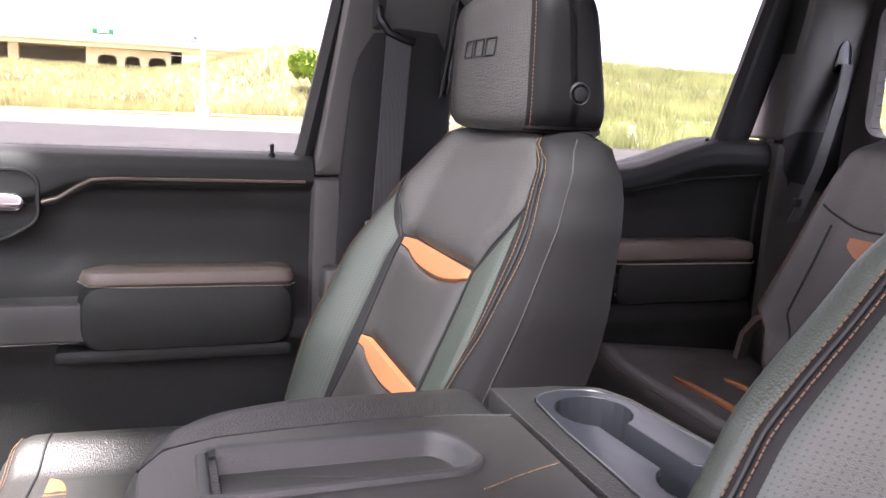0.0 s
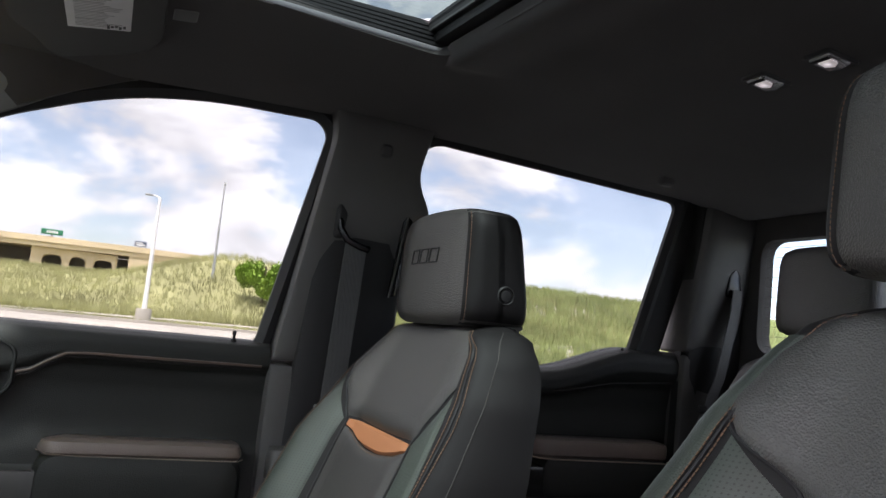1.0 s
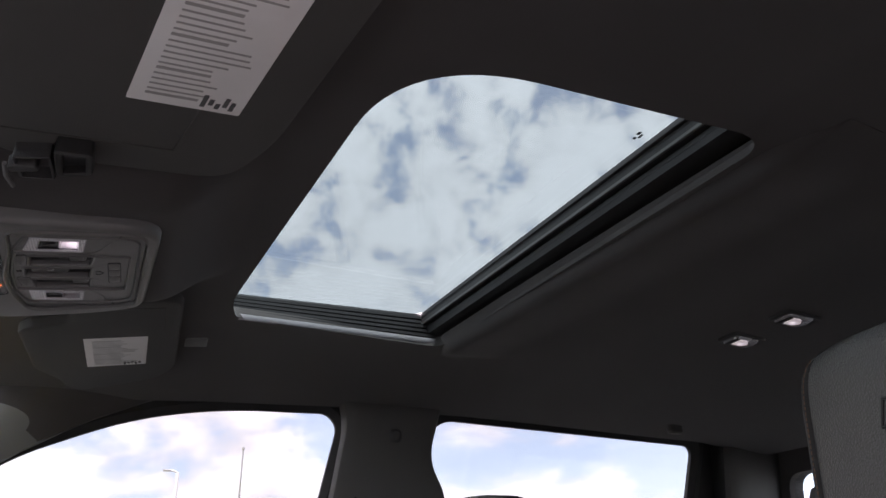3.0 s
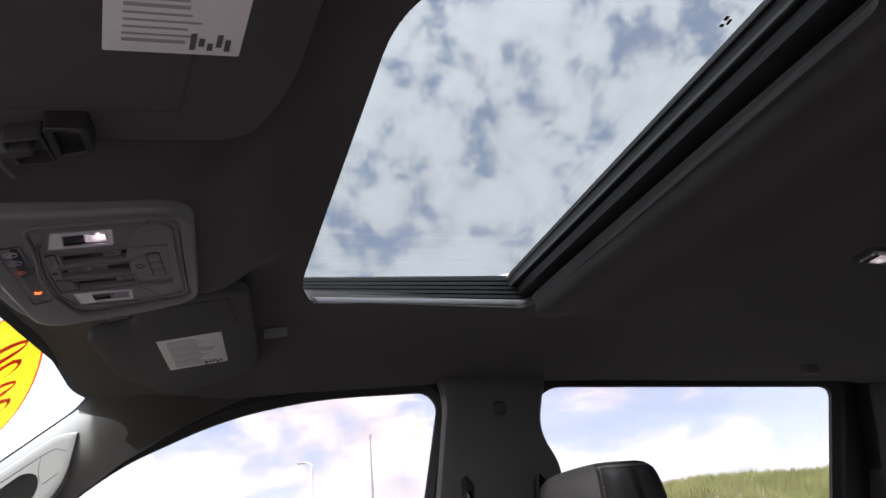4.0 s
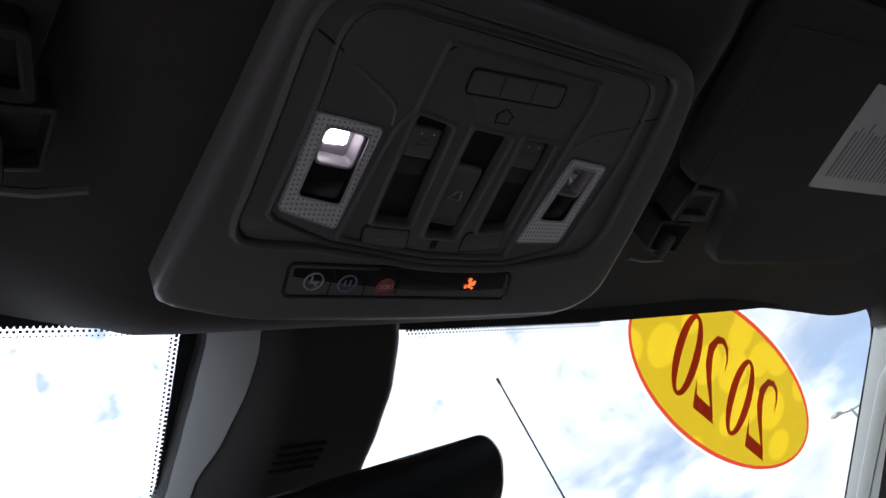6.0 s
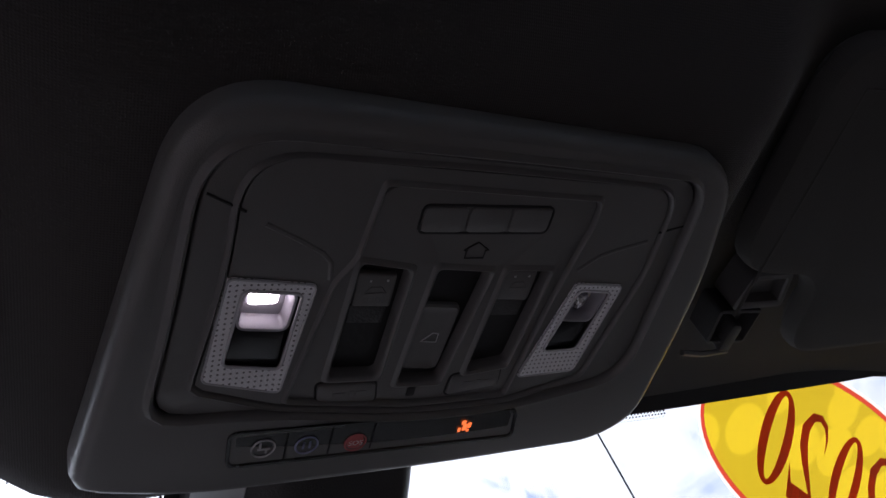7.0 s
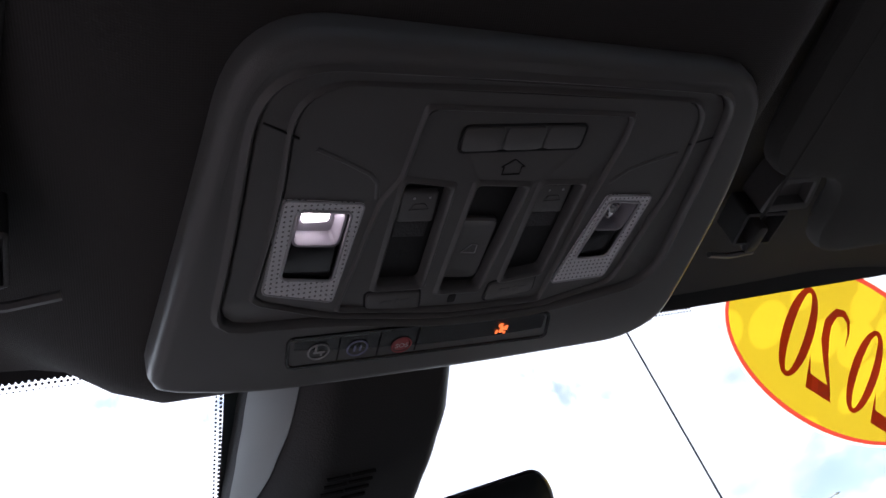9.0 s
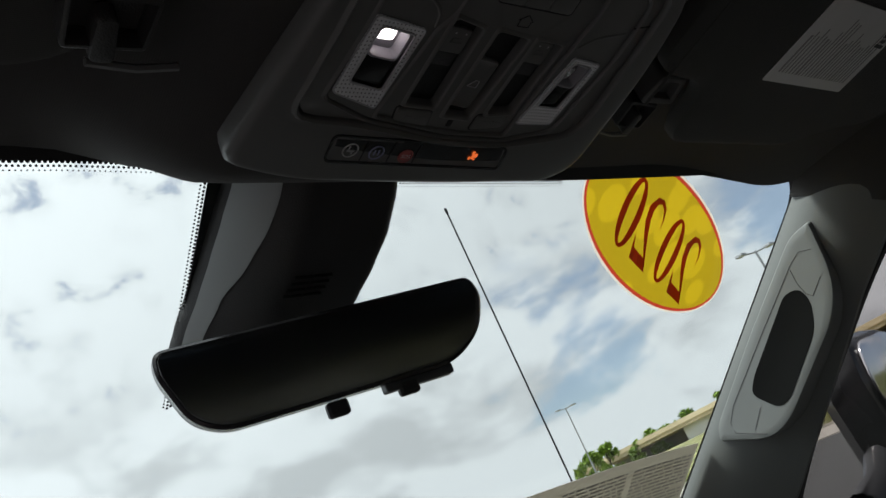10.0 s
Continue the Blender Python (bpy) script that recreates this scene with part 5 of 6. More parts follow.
o_edge = polar([(-0.123, 0.0425), (0.1265, 0.0270), (0.1420, -0.034), (0.1445, -0.085), (0.1440, -0.138), (0.120, -0.1535), (0.0, -0.1550), (-0.110, -0.149), (-0.1560, -0.136), (-0.1370, -0.033)], [0.036, 0.026, 0.05, 0.04, 0.035, 0.02, 0.1, 0.03, 0.010, 0.05])
g_edge = polar([(-0.1145, 0.0285), (0.1075, 0.0180), (0.1110, -0.020), (0.1150, -0.101), (0.043, -0.1135), (-0.011, -0.1120), (-0.076, -0.1010), (-0.1265, -0.0985), (-0.1205, -0.05)], [0.030, 0.016, 0.05, 0.022, 0.02, 0.02, 0.02, 0.014, 0.05])
p_edge = polar([(-0.1015, 0.0210), (0.0945, 0.0125), (0.0972, -0.034), (0.0862, -0.0990), (0.0440, -0.1102), (-0.0111, -0.1092), (-0.0745, -0.0988), (-0.1105, -0.0850), (-0.1020, -0.030)], [0.028, 0.016, 0.01, 0.006, 0.004, 0.02, 0.004, 0.004, 0.02])
part("rim", rings((o_edge, 0, -0.05), (o_edge, 0, 0.0002), (o_edge, -0.0004, 0.0022), (o_edge, -0.0014, 0.0042), (o_edge, -0.0030, 0.0058), (o_edge, -0.0050, 0.0066), (o_edge, -0.0075, 0.0069), (g_edge, 0.0085, 0.0066), (g_edge, 0.0046, 0.0063), (g_edge, 0.0040, 0.0065), (g_edge, 0.0027, 0.0082), (g_edge, 0.0020, 0.0086), (g_edge, 0.0010, 0.0078), (g_edge, 0.0003, 0.0064), (g_edge, 0.0001, 0.0028), (g_edge, 0, -0.004)), CONSOLE, OC, "broad dark grey plastic rim")
part("backing", between(grown(o_edge, -0.006), grown(o_edge, -0.02), [(0, -0.0050), (1, -0.0052)], True), RUBBER, OC)
part("panel_ring", rings((g_edge, -0.0009, -0.004), (g_edge, -0.0009, 0.0036), (g_edge, -0.0012, 0.0044), (g_edge, -0.0019, 0.0049), (p_edge, 0.0042, 0.0046), (p_edge, 0.0034, 0.0047), (p_edge, 0.0024, 0.0060), (p_edge, 0.0017, 0.0063), (p_edge, 0.0010, 0.0056), (p_edge, 0.0005, 0.0044), (p_edge, 0.0004, -0.004)), CONSOLE, OC, "narrow ring round the switch panel")
part("inner_panel", holed([tuple(p) for p in grown(p_edge, -0.0003)], 0.0004, [inset(LAMP_L, 0.0010), STACK, inset(LAMP_R, 0.0010)], 0.003, 0.0044, -0.004, OM, (0.0008, 0.0013, 0.0008), 0.0004, (0.0, 0.0016, 0.0)), CONSOLE, OC, "dark grey inner switch panel")
for q in (((-0.1136, 0.0048), (-0.0995, -0.0022)), ((0.1085, -0.0070), (0.0955, -0.0110))):
    part("panel_gap", tube([OM @ Vector((*p, 0.0047)) for p in q], 0.0006, 5), RUBBER, OC)
for q in (((-0.0917, -0.0076), (-0.0781, -0.0146), (-0.0680, -0.0205), (-0.0640, -0.0250), (-0.0628, -0.0330)), ((0.0911, -0.0161), (0.0740, -0.0210), (0.0653, -0.0245), (0.0566, -0.0320))):
    part("crease", tube([OM @ Vector((*p, 0.0037)) for p in q], 0.0014, 8), CONSOLE, OC)

WELL_L = [(-0.0506, -0.0261), (-0.0285, -0.0300), (-0.0302, -0.0880), (-0.0535, -0.0865)]
WELL_M = [(-0.0154, -0.0298), (0.0108, -0.0320), (0.0029, -0.0950), (-0.0191, -0.0935)]
WELL_R = [(0.0194, -0.0315), (0.0425, -0.0325), (0.0380, -0.0880), (0.0160, -0.0905)]
part("switch_plate", holed(STACK, STACK_R, [WELL_L, WELL_M, WELL_R], 0.003, 0.0062, 0.0, OS, 0.0016, 0.0003, 0.0014), CONSOLE, OC, "recessed switch plate with three wells")
pitch_z = 0.0062
for k in range(3):
    b = part("memory_button", slab(box2(-0.0300 + 0.0205 * k, -0.0103 + 0.0205 * k, -0.0112, 0.0006), 0.003, pitch_z - 0.002, pitch_z + 0.0012, 0.0008, OS), CONSOLE, OC)
    part("number", text_mesh(str(k + 1), 0.0055, OS @ pose(-0.0200 + 0.0205 * k, -0.0055, pitch_z + 0.0014), DIMICON), DIMICON, b)
part("button_frame", steps(box2(-0.0312, 0.0320, -0.0122, 0.0016), [(0, pitch_z - 0.002), (0, pitch_z + 0.0006), (0.0008, pitch_z + 0.0006), (0.0008, pitch_z - 0.002)], 0.004, OS, False, False), RUBBER, OC)
part("door_icon", tube([OS @ Vector((a, b, pitch_z + 0.0002)) for a, b in ((-0.005, -0.0245), (0.004, -0.0245), (0.004, -0.0205), (0.0055, -0.0205), (-0.0005, -0.0165), (-0.0065, -0.0205), (-0.005, -0.0205))], 0.0004, 4, closed=True), RUBBER, OC)
for name, q in (("left", WELL_L), ("mid", WELL_M), ("right", WELL_R)):
    sl = part("switch_well", slab(inset(q, -0.0004), 0.003, -0.0020, 0.0006, 0.0004, OS), RUBBER, OC, "dark switch well")
    if name == "mid":
        part("window_switch", steps([(-0.0180, -0.0510), (0.0040, -0.0530), (0.0012, -0.0905), (-0.0185, -0.0880)], [(0, 0.001), (0, 0.0030), (0.001, 0.0038), (0.003, 0.0032), (0.005, 0.0028)], 0.004, OS, cap0=False), CONSOLE, sl)
        part("icon", tube([OS @ Vector((a, b, 0.0034)) for a, b in ((-0.0115, -0.0725), (-0.0035, -0.0735), (-0.0035, -0.0685), (-0.0065, -0.0680))], 0.0004, 4, closed=True), WHITEICON, sl)
    else:
        c0 = -0.0412 if name == "left" else 0.0285
        part("roof_switch", slab([(c0 - 0.0088, -0.0495), (c0 + 0.0088, -0.0505), (c0 + 0.0086, -0.0340), (c0 - 0.0088, -0.0325)], 0.0015, 0.001, 0.0048, 0.0010, OS), CONSOLE, sl)
        part("ramp", slab([(c0 - 0.0086, -0.0600), (c0 + 0.0080, -0.0610), (c0 + 0.0084, -0.0510), (c0 - 0.0088, -0.0500)], 0.001, 0.001, 0.0030, 0.0010, OS), HARD, sl)
        part("lettering", text_mesh("SLIDE" if name == "left" else "TILT", 0.0046, OS @ pose(c0 + 0.0005, -0.0465, 0.0050), DIMICON), DIMICON, sl)
        part("icon", tube([OS @ Vector((c0 + a, b, 0.0050)) for a, b in ((-0.0045, -0.0425), (-0.0025, -0.0395), (0.0025, -0.0395), (0.005, -0.0425))], 0.0003, 4, closed=True), DIMICON, sl)
        for dx in (-0.0035, 0.004):
            part("indicator", bars([(c0 + dx, c0 + dx + 0.001, -0.0368, -0.0358)], OS @ Matrix.Translation((0, 0, 0.0049)), 0.0002), WHITEICON, sl)
for q in ([(-0.0580, -0.0895), (-0.0300, -0.0912), (-0.0280, -0.1030), (-0.0565, -0.1000)], [(0.0090, -0.0922), (0.0355, -0.0898), (0.0370, -0.1010), (0.0085, -0.1042)]):
    b = part("lamp_button", slab(q, 0.003, 0.004, 0.0076, 0.0010, OS), CONSOLE, OC)
    part("gap", tube([OS @ Vector((p.x, p.y, 0.0061)) for p in rpoly(inset(q, -0.0004), 0.003, 4)], 0.0007, 5, closed=True), RUBBER, b)
    ca, cb = sum(p[0] for p in q) / 4, sum(p[1] for p in q) / 4
    part("print", bars([(ca - 0.007, ca - 0.001, cb - 0.001, cb + 0.001), (ca + 0.001, ca + 0.003, cb - 0.0016, cb + 0.0016), (ca + 0.004, ca + 0.009, cb - 0.0008, cb + 0.0012)], OS @ Matrix.Translation((0, 0, 0.0077)), 0.0002), DIMICON, b)
part("microphone", slab(box2(-0.0125, -0.0080, -0.1030, -0.0975), 0.001, 0.005, 0.0066, 0.0005, OS), RUBBER, OC)
def lamp(lit, q, win, led):
    """A reading lamp: prismatic frame, clear-walled window, and a deep chamber for the diode."""
    L = part("reading_lamp", steps(q, [(-0.0001, -0.002), (0.0, 0.0040), (0.0005, 0.0050), (0.0012, 0.0053), (0.0036, 0.0050)], 0.003, OM, False, False), DOTS, OC, "clear prismatic reading lamp, lit" if lit else "clear prismatic reading lamp")
    part("frame_face", loft([[(*p, h) for p in rpoly(o, r, 5)] for o, r, h in ((inset(q, 0.0034), 0.002, 0.0050), (inset(win, -0.0002), 0.003, 0.0046))], False, False), DOTS, L).data.transform(OM)
    part("lens_frame", tube([OM @ Vector((p.x, p.y, 0.0052)) for p in rpoly(inset(q, 0.0005), 0.003, 4)], 0.0005, 6, closed=True), LENSEDGE, L)
    part("window_edge", tube([OM @ Vector((p.x, p.y, 0.0050)) for p in rpoly(win, 0.003, 4)], 0.0007, 6, closed=True), LENSEDGE, L)
    mid = inset(led, -0.0006)
    low = [mid[3], mid[2], (win[2][0] - 0.0006, win[2][1] + 0.0006), (win[3][0] + 0.0006, win[3][1] + 0.0006)]
    part("window", slab(low, 0.001, 0.0010, 0.0034, 0.0006, OM), GLOSSBLACK, L, "dark lens window")
    part("chamber", steps(led, [(-0.0014, 0.0042), (-0.0004, 0.0040), (0.0, 0.0030), (0.0006, -0.0032)], 0.003, OM, cap0=False), CHAMBER, L, "pale translucent diode chamber")
    if lit:
        ca, cb = sum(p[0] for p in led) / 4, sum(p[1] for p in led) / 4
        part("led", slab(box2(ca - 0.0060, ca + 0.0060, cb - 0.0024, cb + 0.0056), 0.002, -0.0034, -0.0022, 0.0004, OM), LEDCORE, L, "glowing white diode")
    else:
        part("facet", slab([(0.0660, -0.0500), (0.0745, -0.0500), (0.0700, -0.0600)], 0.001, -0.0034, 0.0020, 0.002, OM), REFLECT, L)


lamp(True, LAMP_L, [(-0.0964, -0.0365), (-0.0728, -0.0390), (-0.0763, -0.0775), (-0.1003, -0.0735)], [(-0.0945, -0.0385), (-0.0755, -0.0400), (-0.0772, -0.0570), (-0.0958, -0.0550)])
lamp(False, LAMP_R, [(0.0630, -0.0430), (0.0825, -0.0450), (0.0765, -0.0805), (0.0558, -0.0800)], [(0.0640, -0.0450), (0.0805, -0.0465), (0.0775, -0.0625), (0.0610, -0.0610)])
OB = OM @ Matrix.Translation((0, 0, 0.0047))
sb = [(-0.094, -0.1095), (0.054, -0.1165), (0.058, -0.1375), (-0.093, -0.1315)]
bar = part("button_bar", steps(sb, [(-0.0012, -0.003), (0, 0.0028), (0.0012, 0.0028), (0.002, 0.0018), (0.004, 0.0020)], 0.005, OB, cap0=False), GLOSSBLACK, OC, "gloss black call button strip")
icon_at = ((-0.0775, -0.1215, WHITEICON), (-0.0575, -0.1230, BLUEICON), (-0.0335, -0.1255, REDICON))
for a, b, m in icon_at:
    part("icon_ring", tube([OB @ Vector((a + 0.0052 * math.cos(t), b + 0.0052 * math.sin(t), 0.0026)) for t in np.linspace(0, 2 * math.pi, 25)[:-1]], 0.0005, 4, closed=True), m, bar)
part("icon_fill", steps([(-0.0335 + 0.0045 * math.cos(t), -0.1255 + 0.0045 * math.sin(t)) for t in np.linspace(0, 2 * math.pi, 17)[:-1]], [(0, 0.0022), (0.0003, 0.0025)], 0.0005, OB, cap0=False, n=1), REDICON, bar)
part("lettering", text_mesh("SOS", 0.0042, OB @ pose(-0.0335, -0.1255, 0.0030), PAPER), PAPER, bar)
part("icon", bars([(-0.080, -0.0745, -0.1225, -0.1215), (-0.0795, -0.0785, -0.1215, -0.118), (-0.0765, -0.0755, -0.1245, -0.1225)], OB @ Matrix.Translation((0, 0, 0.0025)), 0.0003), WHITEICON, bar)
part("icon", bars([(-0.0595, -0.0585, -0.1250, -0.1210), (-0.0565, -0.0555, -0.1250, -0.1210)], OB @ Matrix.Translation((0, 0, 0.0025)), 0.0003), BLUEICON, bar)
for a in (-0.0675, -0.0465, -0.0255):
    part("divider", bars([(a, a + 0.0006, -0.131, -0.113)], OB @ Matrix.Translation((0, 0, 0.0022)), 0.0004), RUBBER, bar)
part("airbag_icon", bars([(0.0225, 0.0248, -0.1225, -0.1202), (0.0238, 0.0262, -0.1270, -0.1228), (0.0266, 0.0284, -0.1255, -0.1222), (0.0215, 0.0230, -0.1275, -0.1250), (0.0266, 0.0280, -0.1282, -0.1268)], OB @ Matrix.Translation((0, 0, 0.0025)), 0.0004), AMBER, bar, "glowing amber airbag warning")

# ---- sun visors ----
def visor(side, lab, bent):
    V = thing("sun_visor", "black cloth sun visor folded up, with a white warning label", "sun visor", group="sun visors")
    VM = Matrix(((1, 0, 0, 0), (0, side, 0, 0), (0.15, 0, -1, 1.914), (0, 0, 0, 1)))
    out = [(0.080, 0.205), (0.088, 0.60), (0.060, 0.672), (-0.075, 0.735), (-0.100, 0.70), (-0.112, 0.62), (-0.142, 0.55), (-0.145, 0.305), (-0.074, 0.300), (-0.070, 0.21)]
    if bent:
        # this one has swung round a little on its pivot
        VM = VM @ Matrix.Translation((0.09, 0.30, 0)) @ Matrix.Rotation(radians(-11.5), 4, "Z") @ Matrix.Translation((-0.09, -0.30, 0))
        out = [(0.120, 0.180), (0.142, 0.26), (0.138, 0.60), (-0.03, 0.66), (-0.10, 0.60), (-0.115, 0.24), (-0.085, 0.18)]
    pad = part("pad", slab(out, 0.035, -0.018, 0.004, 0.007, VM), VISORCLOTH, V)
    x0, x1, y0, y1 = lab
    lb = part("warning_label", slab(box2(x0, x1, y0, y1), 0.002, 0.003, 0.0052, 0.0004, VM), PAPER, pad, "white printed warning label")
    rnd = random.Random(4)
    rows = []
    n = 22
    for k in range(n):
        yy = y0 + 0.012 + (y1 - y0 - 0.02) * k / n
        if k in (0, 5, 11, 16):
            rows.append((x0 + 0.012, x0 + 0.012 + (x1 - x0) * 0.45, yy, yy + 0.0035))
        else:
            rows.append((x0 + 0.012, x0 + 0.012 + (x1 - x0 - 0.022) * rnd.uniform(0.55, 0.98), yy, yy + 0.0022))
    part("print", bars(rows, VM @ Matrix.Translation((0, 0, 0.0053)), 0.0002), INK, lb)
    pic = [(x1 - 0.036 + 0.006 * k, x1 - 0.032 + 0.006 * k, y0 + 0.006 + 0.004 * (k % 2), y0 + 0.024 - 0.005 * (k % 3)) for k in range(5)]
    if side > 0:
        pic = [(a, b, y1 - 0.03 + (c - y0), y1 - 0.03 + (d - y0)) for a, b, c, d in pic]
    part("pictogram", bars(pic, VM @ Matrix.Translation((0, 0, 0.0055)), 0.0002), INKDARK, lb)
    part("mirror_flap_edge", tube([VM @ Vector((x, y, 0.0042)) for x, y in ((-0.10, 0.23), (0.055, 0.23), (0.06, 0.34))], 0.0012, 5), VISORCLOTH, V)
    C = thing("visor_clip", "dark grey plastic visor hook beside the overhead console", "clip", group="visor clips")
    CM = Matrix(((1, 0, 0, 0.058 if bent else 0), (0, side, 0, 0.04 if bent else 0), (0.15, 0, -1, 1.905 if bent else 1.928), (0, 0, 0, 1)))
    ring = [(-0.082, 0.252), (-0.081, 0.289), (-0.111, 0.296), (-0.112, 0.247)]
    # same clip on both sides; the driver's is coloured darker to paint its shade
    part("frame", steps(ring, [(0, -0.02), (0, 0.002), (0.0012, 0.0032), (0.0045, 0.0032), (0.0058, 0.002), (0.006, -0.006), (0.008, -0.006)], 0.006, CM, cap0=False), GASKET if bent else TRIMDARK, C)
    pocket = [(-0.113, 0.240), (-0.1145, 0.2815), (-0.144, 0.2805), (-0.1416, 0.2426)]
    part("pocket", steps(pocket, [(0, -0.02), (0, 0.001), (0.0008, 0.0016), (0.0022, 0.0016), (0.0028, -0.010), (0.005, -0.010)], 0.003, CM, cap0=False), HARD, C)
    part("hook", slab([(-0.124, 0.258), (-0.126, 0.268), (-0.149, 0.268), (-0.1485, 0.256)], 0.004, -0.010, 0.004, 0.002, CM), HARD, C)
    part("lip", tube([CM @ Vector((x, y, 0.001)) for x, y in ((-0.1486, 0.2251), (-0.152, 0.245), (-0.1505, 0.2684))], 0.0022, 6), TRIMDARK, C)
    return V


visor(1, (-0.058, 0.036, 0.374, 0.545), False)
visor(-1, (-0.002, 0.091, 0.306, 0.486), True)
CL = thing("visor_lamp", "small ribbed grey lens in the headliner by the visor", "lamp")
vx, vy = 0.117, 0.516
v_dx, v_dy = ((roof_z(vx + 0.02, vy) - roof_z(vx - 0.02, vy)) / 0.04, (roof_z(vx, vy + 0.02) - roof_z(vx, vy - 0.02)) / 0.04)
VL = Matrix(((1, 0, 0, vx), (0, 1, 0, vy), (v_dx, v_dy, -1, roof_z(vx, vy)), (0, 0, 0, 1)))
lens = part("lens", slab(box2(-0.0195, 0.0195, -0.018, 0.018), 0.004, -0.004, 0.0028, 0.001, VL), TRIMGREY, CL)
for k in range(13):
    part("rib", tube([VL @ Vector((-0.0165 + 0.00275 * k, b, 0.0029)) for b in (-0.0155, 0.0155)], 0.0006, 4), HARD, lens)

# ---- rear roof lamps ----
RL = thing("dome_lamp", "pair of small lit rear reading lamps in the headliner", "lamp")
for sd in (-1, 1):
    LM = Matrix(((1, 0, 0, 0.95), (0, 1, 0, sd * 0.058), (-0.08, 0, -1, 1.909), (0, 0, 0, 1)))
    part("bezel", steps(box2(-0.030, 0.034, -0.024, 0.024), [(0, -0.004), (0, 0.002), (0.002, 0.004), (0.006, 0.003)], 0.008, LM, cap0=False), HARD, RL)
    ln = part("lens", steps([(-0.022, -0.018), (0.020, -0.019), (0.026, 0.0), (0.020, 0.019), (-0.022, 0.018)], [(0, 0.002), (0, 0.005), (0.003, 0.007), (0.009, 0.004)], 0.003, LM, cap0=False), REFLECT, RL, "clear faceted lens")
    part("facet", slab([(-0.012, -0.010), (0.004, -0.011), (0.012, 0.0), (0.004, 0.011), (-0.012, 0.010)], 0.002, 0.004, 0.0085, 0.002, LM), LEDON, ln, "glowing white diode")
    part("shade", slab([(-0.021, -0.016), (-0.014, -0.014), (-0.014, 0.014), (-0.021, 0.016)], 0.001, 0.006, 0.0078, 0.0005, LM), RUBBER, ln)
CH = thing("coat_hook", "small grey coat hook in the headliner", "hook")
part("hook", block(1.212, 1.246, 0.608, 0.630, 1.866, 1.888, 0.008), PILLAR, CH)

# ---- mirror and sensor cover ----
MA, MB = Vector((-0.275, -0.166, 1.780)), Vector((-0.223, 0.068, 1.782))
mdir = (MB - MA).normalized()
mup = Vector((0.09, 0.0, 1.0)); mup = (mup - mdir * mup.dot(mdir)).normalized()
mn = mdir.cross(mup).normalized()
mc = (MA + MB) / 2
MM = Matrix(((mdir.x, mup.x, mn.x, mc.x), (mdir.y, mup.y, mn.y, mc.y), (mdir.z, mup.z, mn.z, mc.z), (0, 0, 0, 1)))
RM = thing("rear_view_mirror", "wide black frameless rear-view mirror", "mirror")
mo = [(-0.121, 0.0285), (0.120, 0.0285), (0.1245, 0.012), (0.112, -0.015), (0.082, -0.034), (-0.089, -0.0335), (-0.109, -0.022), (-0.122, 0.012)]
mr = [0.012, 0.008, 0.010, 0.016, 0.025, 0.022, 0.014, 0.010]
sgn = 1 if mn.x > 0 else -1
part("housing", steps(mo, [(0.022, -sgn * 0.03), (0.008, -sgn * 0.022), (0.0, -sgn * 0.008), (0.0, sgn * 0.001), (0.002, sgn * 0.003)], mr, MM, n=6), GLOSSBLACK, RM, "gloss black mirror housing")
part("mirror_glass", steps(mo, [(0.0022, sgn * 0.002), (0.003, sgn * 0.0042), (0.006, sgn * 0.0045)], mr, MM, cap0=False, n=6), MIRROR, RM, "dark mirror glass")
for a in (-0.013, 0.042):
    part("toggle", slab(box2(a - 0.008, a + 0.008, -0.045, -0.034), 0.003, -sgn * 0.002, -sgn * 0.010, 0.002, MM), RUBBER, RM)
part("lower_bar", slab(box2(0.024, 0.080, -0.0395, -0.032), 0.002, -sgn * 0.002, -sgn * 0.012, 0.001, MM), HARD, RM)
part("stem", tube([mc + mn * (-sgn * 0.02), mc + Vector((-0.045, 0.01, 0.02)), mc + Vector((-0.085, 0.01, 0.05))], 0.012, 10), HARD, RM)
SC = thing("sensor_cover", "black plastic camera cover at the top of the windscreen", "cover")
part("frit_patch", shell(lambda u, v: (screen_point(-0.096 - 0.016 * v + (interp(v, [(0, 0.160), (0.3, 0.158), (0.6, 0.138), (1, 0.10)])) * u, -0.02 + 0.165 * v) + Vector((0.002, 0, -0.003)), (0.6, 0, -0.8)), 6, 10, 0.0008), RUBBER, SC, "black printed patch on the glass")
COVER = ((-0.03, -0.087, 0.056, 0.050), (0.0, -0.088, 0.056, 0.054), (0.03, -0.094, 0.053, 0.056), (0.06, -0.100, 0.044, 0.056), (0.09, -0.106, 0.033, 0.054), (0.12, -0.113, 0.021, 0.048), (0.15, -0.118, 0.010, 0.040), (0.20, -0.118, -0.004, 0.012))


def cover_point(t, q, off=0.0):
    """The moulded camera cover: t across it, q metres down the glass."""
    y0, y1, d = (interp(q, [(row[0], row[k]) for row in COVER]) for k in (1, 2, 3))
    rise = math.sin(math.pi / 2 * min(1, t / 0.40)) ** 0.8 * max(0, math.cos(math.pi / 2 * max(0, (t - 0.84) / 0.16))) ** 0.5
    return screen_point(y0 + (y1 - y0) * t, q) + Vector((0.605, 0, -0.796)) * (0.002 + d * rise + off)


part("shell", shell(lambda u, v: (cover_point(u, -0.03 + 0.18 * v), (0.6, 0, -0.8)), 40, 24, 0.0015), HARD, SC)
